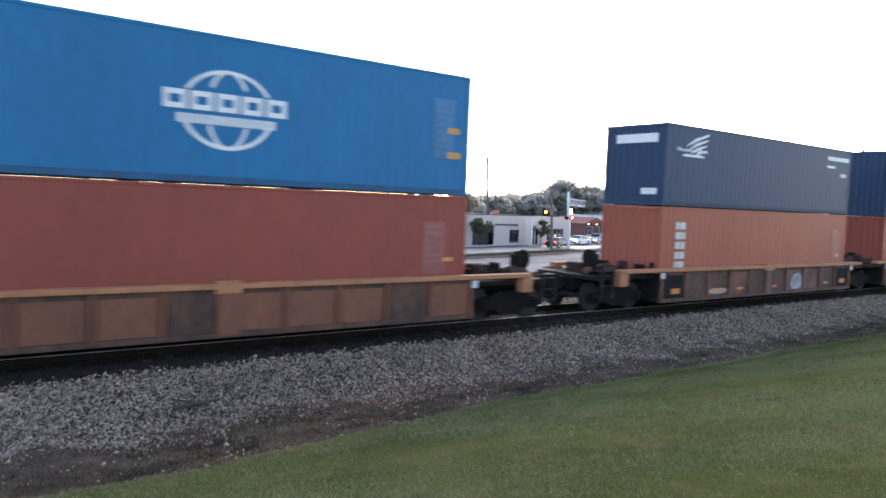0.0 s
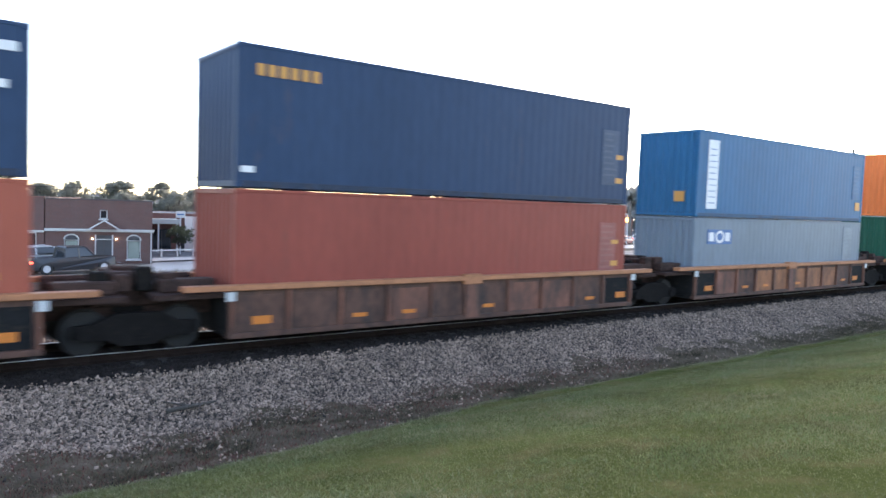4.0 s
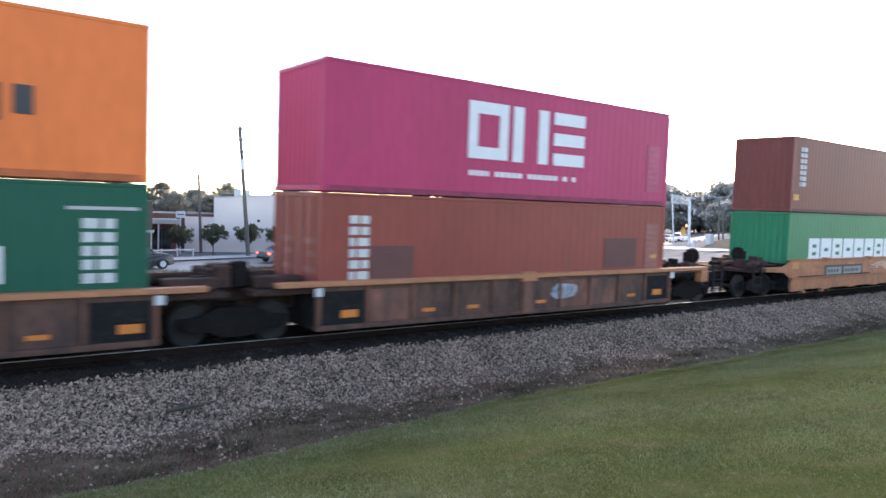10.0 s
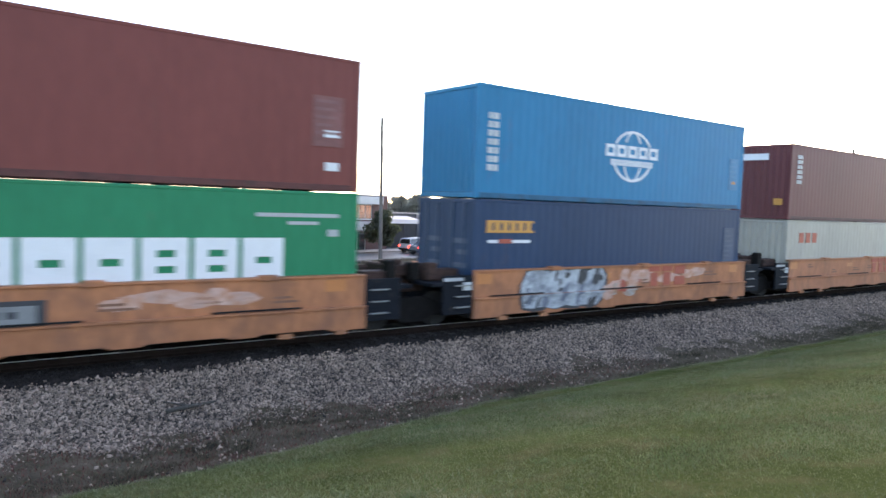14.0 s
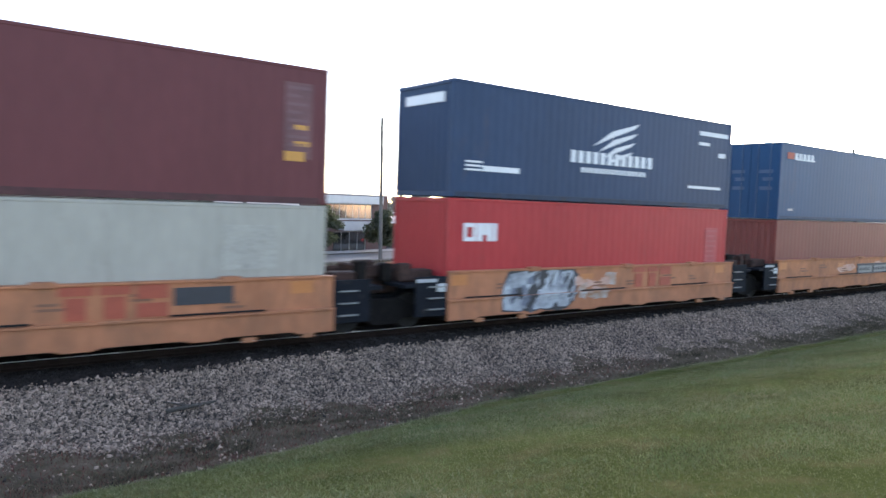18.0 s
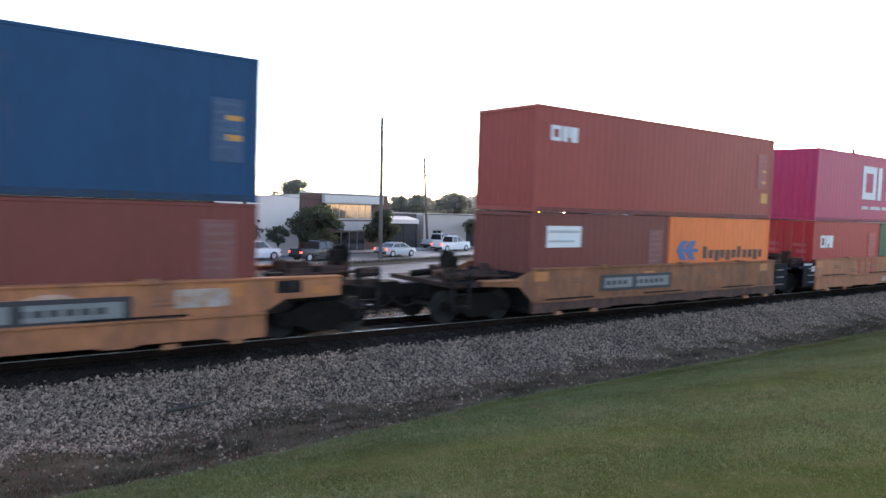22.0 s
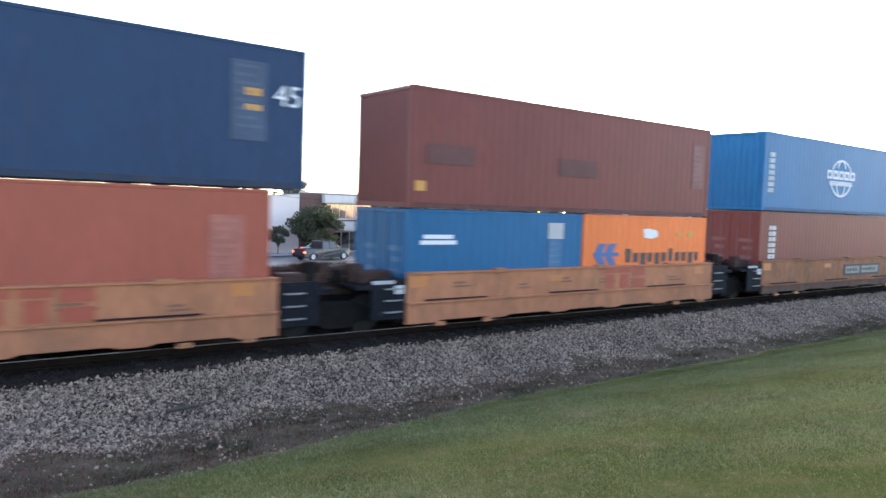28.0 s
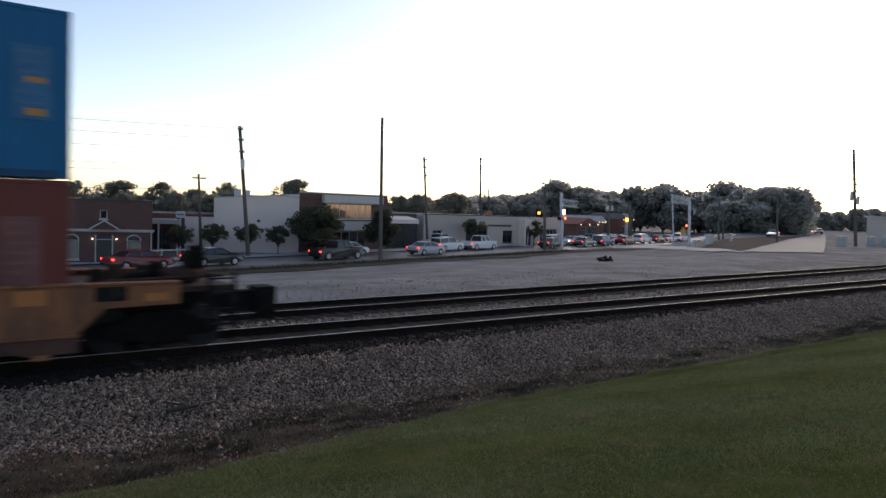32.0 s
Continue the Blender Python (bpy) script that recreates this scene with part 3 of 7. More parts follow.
def end_deck(car, x, e, reach, z, m_deck, hand=True, dy=1.45):
    """The end platform over a coupler-end truck: deck plate, stand with brake wheel, ladder and grab irons."""
    x0, x1 = sorted((x, x + e * reach))
    boxes("end_deck", m_deck, car, (x0, -dy, z - 0.12, x1, dy, z), (x0, -0.25, z - 0.4, x1, 0.25, z - 0.12), bevel=0.01)
    boxes("draft_sill", M["black"], car, (min(x0, x0), -0.35, 0.6, x1, 0.35, z - 0.12))
    xe = x + e * reach
    for dx in (0.0, -e * 0.5):
        boxes("ladder_rail", M["black"], car, (xe + dx - 0.04, -1.5, 0.45, xe + dx + 0.04, -1.45, z + 0.25), label="black steel ladder rail")
    for k in range(4):
        zz = 0.52 + k * 0.3
        boxes("ladder_rung", M["black"], car, (min(xe, xe - e * 0.5) + 0.041, -1.5, zz, max(xe, xe - e * 0.5) - 0.041, -1.46, zz + 0.035))
    if hand:
        bm = bmesh.new()
        box(bm, xe - e * 0.55 - 0.07, -0.68, z, xe - e * 0.55 + 0.07, -0.46, z + 0.72)
        box(bm, xe - e * 0.55 - 0.16, -0.75, z + 0.3, xe - e * 0.55 + 0.13, -0.4, z + 0.62)
        cyl(bm, (xe - e * 0.42, -0.58, z + 0.5), (xe - e * 0.38, -0.58, z + 0.5), 0.27, n=16)
        part("brake_stand", bm, M["truck"], car, "rusty brake stand with hand wheel", bevel=0.01)
    bm = bmesh.new()
    cyl(bm, (xe - e * 1.2, -0.9, z + 0.15), (xe - e * 0.6, -0.9, z + 0.15), 0.14, n=10)
    part("air_reservoir", bm, M["gear"], car, "grimy air reservoir")
    boxes("brake_valve", M["gear"], car, (xe - e * 1.1 - 0.25, 0.2, z, xe - e * 1.1 + 0.25, 0.8, z + 0.28), bevel=0.02, label="grimy brake valve")
    rng = random.Random(round(abs(xe) * 10))
    for k in range(6):
        fx, fy = x + e * reach * (0.12 + 0.14 * k), rng.uniform(-1.0, -0.2)
        w, d, hh = rng.uniform(0.09, 0.22), rng.uniform(0.08, 0.2), rng.uniform(0.12, 0.42)
        boxes("brake_fitting", M["gear" if k % 3 else "truck"], car, (fx - w, fy - d, z, fx + w, fy + d, z + hh), bevel=0.03, label="rusty brake fitting on the end deck")
    for k in range(7):
        fx, fy = x + e * reach * rng.uniform(0.05, 0.95), rng.uniform(-1.25, 0.3)
        r_, hh = rng.uniform(0.05, 0.12), rng.uniform(0.1, 0.36)
        bm = bmesh.new()
        if k % 2:
            cyl(bm, (fx, fy, z), (fx + rng.uniform(-0.1, 0.1), fy, z + hh), r_, r_ * 0.8, 8)
        else:
            cyl(bm, (fx - 0.3, fy, z + r_ + 0.02), (fx + 0.3, fy, z + r_ + rng.uniform(0.02, 0.14)), r_, n=8)
        part("brake_gear", bm, M[("gear", "truck", "well_brown")[k % 3]], car, "grimy brake rigging piece")
    bm = bmesh.new()
    cyl(bm, (x + e * 0.2, -1.1, z + 0.1), (xe - e * 0.1, -1.1, z + 0.16), 0.035, n=6)
    part("brake_pipe", bm, M["gear"], car, "rusty brake pipe")
    coupler(car, xe, e)


def joint(car, x, m_top, z):
    """The articulated joint over a shared truck, half way to the next unit."""
    bm = bmesh.new()
    box(bm, x - 0.75, -0.42, 0.82, x + 0.75, 0.42, z + 0.05)
    box(bm, x - 0.4, -0.6, z + 0.05, x + 0.4, 0.6, z + 0.32)
    cyl(bm, (x, 0, 0.7), (x, 0, z + 0.4), 0.3, n=14)
    part("articulated_joint", bm, m_top, car, "rusty articulated joint", bevel=0.03)
    rng = random.Random(round(abs(x) * 100))
    for k in range(4):
        fx, fy = x + (k - 1.5) * 0.42, rng.uniform(-0.95, -0.3)
        w, hh = rng.uniform(0.1, 0.2), rng.uniform(0.2, 0.5)
        boxes("brake_fitting", M["gear" if k % 2 else "truck"], car, (fx - w, fy - 0.14, z - 0.05, fx + w, fy + 0.14, z + hh), bevel=0.03, label="rusty brake fitting over the joint")
    truck(car, x)


def well_a(c, ends, seed, label, main="well_brown"):
    """A ribbed brown well-car unit; ends: the kind and the half gap at its -x and +x end."""
    rng = random.Random(seed)
    car = empty("well_car", label, "rail car", "well cars of the train")
    hl, out, top, low = 6.25, 1.48, 1.28, 0.22
    for s in (-1, 1):
        y0, y1 = sorted((s * out, s * (out - 0.26)))
        boxes("top_chord", M["chord"], car, (-hl - (1.95 if ends[0][0] == "coupled" else 0.9), y0, top - 0.11, hl + (1.95 if ends[1][0] == "coupled" else 0.9), y1, top), bevel=0.012)
        for e, (kind, half) in zip((-1, 1), ends):
            if kind == "coupled":
                boxes("end_bracket", M["chord"], car, (min(e * (hl + 1.6), e * (hl + 1.98)), y0 - 0.005, top - 0.5, max(e * (hl + 1.6), e * (hl + 1.98)), y1 + 0.005, top - 0.115), bevel=0.02, label="rusty end bracket")
        y0, y1 = sorted((s * (out - 0.10), s * (out - 0.13)))
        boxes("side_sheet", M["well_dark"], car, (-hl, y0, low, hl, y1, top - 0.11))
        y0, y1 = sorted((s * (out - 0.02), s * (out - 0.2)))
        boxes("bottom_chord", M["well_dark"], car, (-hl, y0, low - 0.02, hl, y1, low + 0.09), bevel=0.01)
        n = 10
        for i in range(n + 1):
            x = -hl + 0.06 + i * (2 * hl - 0.12) / n
            w = 0.22 if i == n // 2 else 0.035
            y0, y1 = sorted((s * (out - (0.0 if i == n // 2 else 0.02)), s * (out - 0.11)))
            boxes("rib", M[main], car, (x - w, y0, low + 0.02, x + w, y1, top - 0.1), bevel=0.008)
        if s < 0:
            boxes("chord_bracket", M["chord"], car, (-0.28, -out - 0.015, top - 0.2, 0.28, -out + 0.2, top + 0.05), bevel=0.015, label="bracket over the middle rib")
            for i in range(n):
                a = -hl + 0.06 + i * (2 * hl - 0.12) / n + 0.09
                b = a + (2 * hl - 0.12) / n - 0.18
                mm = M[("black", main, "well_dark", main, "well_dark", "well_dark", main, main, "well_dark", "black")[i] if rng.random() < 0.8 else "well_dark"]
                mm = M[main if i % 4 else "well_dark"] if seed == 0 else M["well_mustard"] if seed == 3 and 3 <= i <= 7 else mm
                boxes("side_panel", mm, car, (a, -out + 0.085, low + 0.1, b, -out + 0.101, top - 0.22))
            for i, (w, h) in () if seed == 0 else ((0, (0.42, 0.17)), (2, (0.36, 0.09)), (3, (0.36, 0.09)), (5, (0.36, 0.09)), (8, (0.36, 0.09)), (9, (0.42, 0.17))):
                x = -hl + 0.06 + (i + 0.5 + rng.uniform(-0.15, 0.15)) * (2 * hl - 0.12) / n
                boxes("reflector", M["reflector"], car, (x - w / 2, -out + 0.075, low + 0.24, x + w / 2, -out + 0.086, low + 0.24 + h), label="orange reflective plate")
            for e in (-1, 1):
                x = e * (hl - 0.02)
                boxes("end_plate", M["dull_white"], car, (x - 0.09, -out - 0.012, top - 0.31, x + 0.09, -out + 0.01, top - 0.13), label="small white square plate")
    boxes("well_floor", M["black"], car, (-hl, -1.3, low, hl, 1.3, low + 0.09))
    for s in (-1, 1):
        boxes("bulkhead", M["black"], car, *( (min(s * hl, s * (hl - 0.08)), -1.36, low + 0.1, max(s * hl, s * (hl - 0.08)), 1.36, 1.1),))
    for e, (kind, half) in zip((-1, 1), ends):
        x = e * hl
        if kind == "coupled":
            truck(car, e * (hl + 1.55))
            end_deck(car, e * hl, e, half - 0.95 - 0.15, 1.08, M["black"], dy=1.2)
        else:
            x0, x1 = sorted((e * hl, e * (6.096 + half - 0.25)))
            boxes("end_deck", M["gear"], car, (x0, -1.3, 1.02, x1, 1.3, 1.12), (x0, -0.3, 0.6, x1, 0.3, 1.02), label="grimy steel end deck")
            if e > 0:
                joint(car, 6.096 + half, M["gear"], 1.2)
            boxes("brake_cylinder", M["gear"], car, (x0 + 0.2, -0.95, 1.12, x1 - 0.1, -0.55, 1.38), bevel=0.03, label="grimy brake cylinder")
            bm = bmesh.new()
            cyl(bm, (x0 + 0.2, 0.4, 1.25), (x1 - 0.2, 0.4, 1.25), 0.14, n=10)
            part("air_reservoir", bm, M["gear"], car, "grimy air reservoir")
    return car


def well_b(c, ends, seed, label, paint="well_yellow"):
    """A yellow well-car unit with smooth deep sides, a ledge and an arched lower edge."""
    rng = random.Random(seed)
    car = empty("well_car", label, "rail car", "well cars of the train")
    hl, out, top, low, ledge = 6.2, 1.49, 1.40, 0.20, 0.50 if paint == "well_umber" else 0.69
    ext = [1.75 if kind == "coupled" else 0.0 for kind, half in ends]
    xl, xr = -hl - ext[0], hl + ext[1]
    for s in (-1, 1):
        y0, y1 = sorted((s * (out - 0.05), s * (out - 0.10)))
        bm = bmesh.new()
        pts = [(xr, top), (-hl + 0.15, top), (-hl - 0.55, 1.16), (xl, 1.12)] if ext[0] else [(xr, top), (xl, top)]
        pts += [(xl, 1.0), (-hl - 0.45, 0.93), (-hl + 0.05, ledge)] if ext[0] else [(xl, ledge)]
        pts += [(hl - 0.05, ledge), (hl + 0.45, 0.95), (xr, 0.98)] if ext[1] else [(xr, ledge)]
        prism(bm, pts, "y", y0, y1)
        part("side_sheet", bm, M[paint], car)
        y0, y1 = sorted((s * out, s * (out - 0.09)))
        bm = bmesh.new()
        lo = []
        for k in range(5):
            a = -hl + 0.6 + k * (2 * hl - 1.2) / 5
            b = -hl + 0.6 + (k + 1) * (2 * hl - 1.2) / 5
            lo += [(a + 0.25, low), (a + 0.4, low + 0.05), (b - 0.4, low + 0.05), (b - 0.25, low)]
        prism(bm, [(hl, ledge - 0.02), (-hl, ledge - 0.02), (-hl, low), *lo, (hl, low)], "y", y0, y1)
        part("lower_side", bm, M["well_dark" if paint == "well_umber" else paint], car)
        y0, y1 = sorted((s * (out + 0.045), s * (out - 0.10)))
        boxes("ledge", M[paint], car, (-hl, y0, ledge - 0.02, hl, y1, ledge + 0.03), bevel=0.008)
        y0, y1 = sorted((s * (out - 0.01), s * (out - 0.26)))
        boxes("top_chord", M[paint], car, (-hl + 0.1, y0, top - 0.03, xr, y1, top + 0.012), bevel=0.008)
        if ext[0]:
            boxes("platform_rail", M["chord"], car, (xl, y0 - 0.02, 1.1, -hl - 0.5, y1, 1.14), bevel=0.008, label="worn pale platform edge")
        if s < 0:
            for x in (-3.3, 0.6, 3.9):
                boxes("chord_bracket", M[paint], car, (x - 0.2, -out - 0.012, top - 0.05, x + 0.2, -out + 0.2, top + 0.06), bevel=0.015, label="small bracket on the top chord")
            for x in (-hl + 1.0, -hl + 2.5, hl - 1.9, hl - 0.6):
                boxes("foot_bracket", M["chord"], car, (x - 0.14, -out - 0.01, low - 0.09, x + 0.14, -out + 0.09, low + 0.01), bevel=0.01)
            for k in range(3):
                x = -hl + 0.5 + k * 4.2
                boxes("grab_bar", M["black"], car, (x, -out - 0.05, ledge + 0.05, x + 1.9, -out - 0.01, ledge + 0.085), label="thin dark grab bar")
            for x, w, h, mm in ((-hl + 0.35, 0.5, 0.26, "car_label"), (-1.2, 0.5, 0.16, "car_label"), (hl - 0.75, 0.5, 0.26, "car_label")):
                boxes("reflector", M[mm], car, (x - w / 2, -out + 0.045, 1.06, x + w / 2, -out + 0.052, 1.06 + h), label="faded orange plate")
            bm = bmesh.new()
            for k in range(6):
                x = -4.6 + k * 1.7 + rng.uniform(-0.3, 0.3)
                z = rng.uniform(0.82, 1.1)
                w = rng.uniform(0.35, 0.75)
                box(bm, x, -out + 0.045, z, x + w, -out + 0.052, z + 0.05)
                box(bm, x, -out + 0.045, z + 0.09, x + w * 0.7, -out + 0.052, z + 0.14)
            part("stencil_line", bm, M["stencil"], car, "faded stencilled data bars")["kind"] = "stuff"
    if paint == "well_orange":
        for k in range(5):
            x, z, w, h = rng.uniform(-hl + 0.4, hl - 1.6), rng.uniform(0.82, 1.0), rng.uniform(0.5, 1.3), rng.uniform(0.2, 0.34)
            bm = bmesh.new()
            prism(bm, [(x + w * (0.5 + 0.5 * math.cos(a_)) + rng.uniform(-0.06, 0.06), z + h * (0.5 + 0.5 * math.sin(a_)) + rng.uniform(-0.03, 0.03)) for a_ in [j * math.pi / 5 for j in range(10)]], "y", -out + 0.0465 - 0.0005 * k, -out + 0.053)
            part("overpaint", bm, M["overpaint"], car, "pinkish patch of painted-over graffiti")
    boxes("well_floor", M["black"], car, (-hl, -1.3, low, hl, 1.3, low + 0.09))
    for s in (-1, 1):
        boxes("bulkhead", M["black"], car, (min(s * hl, s * (hl - 0.08)), -1.38, low + 0.1, max(s * hl, s * (hl - 0.08)), 1.38, 1.25))
    for e, (kind, half) in zip((-1, 1), ends):
        if kind == "coupled":
            truck(car, e * (hl + 1.5))
            end_deck(car, e * (hl + 0.1), e, half - 1.0 - 0.3, 1.3 if e > 0 else 1.1, M["gear"], dy=1.42)
            if e < 0:
                continue
            # no hole is cut: a flat black plate paints the opening's shade
            boxes("step_recess", M["black"], car, (min(e * (hl + 0.25), e * (hl + 0.8)), -out + 0.044, 1.08, max(e * (hl + 0.25), e * (hl + 0.8)), -out + 0.054, 1.34), label="black plate painting the shade of a step opening")
            boxes("reflector", M["car_label"], car, (min(e * (hl + 1.1), e * (hl + 1.55)), -out + 0.044, 1.05, max(e * (hl + 1.1), e * (hl + 1.55)), -out + 0.054, 1.2), label="faded orange plate")
        else:
            x0, x1 = sorted((e * hl, e * (6.096 + half - 0.3)))
            boxes("end_deck", M["end_black"], car, (x0, -1.42, 1.05, x1, 1.42, 1.13), (x0, -0.3, 0.6, x1, 0.3, 1.05), label="black steel end deck")
            boxes("end_panel", M["end_black"], car, (min(e * (hl + 0.03), e * (hl + 0.95)), -1.44, 0.34, max(e * (hl + 0.03), e * (hl + 0.95)), -1.38, 1.30), bevel=0.01, label="black end panel")
            for k in range(3):
                zz = 0.5 + k * 0.27
                boxes("step_rung", M["plate_grey"], car, (min(e * (hl + 0.15), e * (hl + 0.6)), -1.5, zz, max(e * (hl + 0.15), e * (hl + 0.6)), -1.441, zz + 0.03), label="pale steel step rung")
            if e > 0:
                joint(car, 6.096 + half, M["gear"], 1.2)
            else:
                boxes("end_plate", M["dull_white"], car, (-hl - 0.33, -1.455, 0.93, -hl - 0.08, -1.441, 1.13), label="small white square plate")
                boxes("number_column", M["grey_mark"], car, (-hl - 0.95, -1.455, 1.17, -hl - 0.35, -1.441, 1.25), label="pale number bars")
            boxes("brake_cylinder", M["gear"], car, (x0 + 0.25, -0.95, 1.13, x1 - 0.1, -0.5, 1.42), bevel=0.03, label="rusty brake cylinder")
            bm = bmesh.new()
            cyl(bm, (x0 + 0.2, 0.4, 1.3), (x1 - 0.2, 0.4, 1.3), 0.16, n=10)
            part("air_reservoir", bm, M["gear"], car, "grimy air reservoir")
    return car


CARS = []
# unit centres along the train, the half gaps at both ends, and the build
UNITS = [
    (5.10, "a", ("joined", 1.78), ("coupled", 3.89)),
    (25.07, "a", ("coupled", 3.89), ("joined", 1.79)),
    (40.84, "a", ("joined", 1.79), ("joined", 1.76)),
    (56.56, "a", ("joined", 1.76), ("joined", 1.79)),
    (72.33, "a", ("joined", 1.79), ("joined", 1.78)),
    (88.09, "a", ("joined", 1.78), ("coupled", 3.86)),
    (108.00, "b", ("coupled", 3.86), ("joined", 1.68)),
    (123.56, "b", ("joined", 1.68), ("joined", 1.65)),
    (139.06, "b", ("joined", 1.65), ("joined", 1.68)),
    (154.61, "b", ("joined", 1.68), ("joined", 1.66)),
    (170.13, "b", ("joined", 1.66), ("coupled", 3.88)),
    (190.08, "b", ("coupled", 3.88), ("joined", 1.67)),
    (205.62, "b", ("joined", 1.67), ("joined", 1.69)),
    (221.20, "b", ("joined", 1.69), ("joined", 1.71)),
    (236.82, "b", ("joined", 1.71), ("joined", 1.70)),
    (252.42, "b", ("joined", 1.70), ("coupled", 4.00)),
]
for i, (c, kind, le, ri) in enumerate(UNITS):
    if kind == "a":
        car = well_a(c, (le, ri), i, "faded brown ribbed well car with orange reflectors", "well_rust" if i == 0 else "well_brown")
    else:
        car = well_b(c, (le, ri), i, "grimy brown-orange well car with smooth deep sides" if i in (11, 15) else "stained orange well car with smooth deep sides" if i in (6, 7, 10) else "faded yellow well car with smooth deep sides", "well_umber" if i in (11, 15) else "well_orange" if i in (6, 7, 10) else "well_yellow")
    car.location = (c, TRK, 0)
    CARS.append((car, c))


# ---- the loads, stack by stack ----
HC, STD = 2.896, 2.591
LOW = GAUGE_Z


def upper_z(low_h):
    return LOW + low_h + 0.026


def bars(root, name, m, base, rects, label=""):
    return mark(name, root, M[m], [rect(a, z0 - base, b, z1 - base) for a, z0, b, z1 in rects], SIDE, label)


def data_bars(root, base, x, top, rows=5, w=0.42, m="grey_mark", seed=0):
    """Small rows of unreadable data near a container's end."""
    rng = random.Random(seed)
    rs = []
    for i in range(rows):
        ww = w * rng.uniform(0.55, 1.0)
        rs.append((x, top - i * 0.17 - 0.06, x + ww, top - i * 0.17))
    mark("data_panel", root, PANEL[root["paint"]], [rect(x - 0.08, top - rows * 0.17 - 0.15 - base, x + w + 0.05, top + 0.08 - base)], SIDE + 0.003, "faint weathered data panel")
    mark("data_stencil", root, FAINT[root["paint"]] if m == "grey_mark" else M[m], [rect(a, z0 - base, b, z1 - base) for a, z0, b, z1 in rs], SIDE, "rows of small faded data bars")


def square_mark(root, base, x, z, w=0.36, h=0.3):
    bars(root, "safety_label", "yellow_mark", base, [(x, z, x + w, z + h)], "square yellow safety label")


def blocks(root, name, m, base, spans, z0, z1, slots, label):
    """Large plain blocks, each cut by level slots."""
    for a, b in spans:
        edges = [z0]
        for k in range(slots):
            mid = z0 + (k + 1) * (z1 - z0) / (slots + 1)
            edges += [mid - 0.07, mid + 0.07]
        edges.append(z1)
        bm = bmesh.new()
        w = b - a
        for x0, x1 in ((a, a + 0.32 * w), (b - 0.28 * w, b)):
            prism(bm, rect(x0, z0 - base, x1, z1 - base), "y", SIDE - 0.004, SIDE + 0.012)
        for lo, hi in zip(edges[::2], edges[1::2]):
            prism(bm, rect(a + 0.32 * w, lo - base, b - 0.28 * w, hi - base), "y", SIDE - 0.004, SIDE + 0.012)
        bmesh.ops.remove_doubles(bm, verts=bm.verts[:], dist=0.001)
        part(name, bm, M[m], root, label)


def ring_block(root, base, m, x0, x1, z0, z1, w):
    bars(root, "name_block", m, base, [(x0, z0, x1, z0 + w), (x0, z1 - w, x1, z1), (x0, z0, x0 + w, z1), (x1 - w, z0, x1, z1)])


def big_name(root, base):
    """Three pale blocks and a thin line of bars beneath, on the magenta containers."""
    ring_block(root, base, "white_mark", -2.06, -0.74, 4.23, 5.66, 0.30)
    bars(root, "name_block", "white_mark", base, [(-0.56, 4.22, -0.20, 5.66), (0.36, 4.22, 0.72, 5.66)])
    bars(root, "name_block", "white_mark", base, [(0.94, 4.22, 2.16, 4.55), (0.94, 4.76, 2.16, 5.1), (0.94, 5.33, 2.16, 5.66)])
    rng = random.Random(3)
    rs, x = [], -2.0
    while x < 2.0:
        w = rng.uniform(0.10, 0.17)
        rs.append((x, 3.80, x + w, 3.93))
        x += w + (0.05 if rng.random() < 0.8 else 0.22)
    bars(root, "motto_line", "white_mark", base, rs, "thin line of small white bars")


def arrow_emblem(root, base, x0, x1, z0, z1):
    """Two slanted blue arrow-like strokes joined by a bar."""
    w, h = x1 - x0, z1 - z0
    zc = (z0 + z1) / 2 - base
    sh = []
    for k in (0.0, 0.42):
        a = x0 + k * w
        sh.append([(a, zc), (a + 0.30 * w, zc), (a + 0.50 * w, zc + h / 2), (a + 0.22 * w, zc + h / 2)])
        sh.append([(a, zc), (a + 0.22 * w, zc - h / 2), (a + 0.50 * w, zc - h / 2), (a + 0.30 * w, zc)])
    mark("emblem", root, M["blue_mark"], [rect(x0 + 0.1 * w, zc - 0.09 * h, x1, zc + 0.09 * h)], SIDE - 0.007, "blue emblem bar")
    mark("emblem", root, M["blue_mark"], sh, SIDE - 0.001, "blue slanted double-stroke emblem")


def word_bars(root, m, base, x0, x1, z0, z1, n, seed, label, tall=0.45):
    """A line of plain upright bars the size of a word; tall: all reach full height, else most are lower."""
    rng = random.Random(seed)
    step = (x1 - x0) / n
    rs = []
    for i in range(n):
        up = z1 if tall > 0.8 or i in (0, 6) else z1 - 0.26 * (z1 - z0)
        dn = z0 if tall > 0.8 or i in (2, 4, 9) else z0 + 0.16 * (z1 - z0)
        a = x0 + i * step
        rs.append((a, dn, a + step * (0.66 if tall > 0.8 else rng.uniform(0.5, 0.72)), up))
    bars(root, "name_bar", m, base, rs, label)


def wing_emblem(root, base, x, z, s):
    """A pale wing of three swept feathers over a line of bars."""
    z -= base
    sh = []
    for k in range(4):
        a = k * 0.16
        sh.append([(x + (0.0 + a) * s, z + (0.02 - 0.10 * k) * s), (x + (0.55 + 0.3 * a) * s, z + (0.34 - 0.16 * k) * s), (x + (1.35 - 0.32 * a) * s, z + (0.55 - 0.19 * k) * s),
                   (x + (1.2 - 0.3 * a) * s, z + (0.44 - 0.18 * k) * s), (x + (0.6 + 0.3 * a) * s, z + (0.24 - 0.15 * k) * s)])
    for k, pts in enumerate(sh):
        mark("feather", root, M["white_mark"], [pts], SIDE - 0.0005 * k, "white swept feather of the emblem")


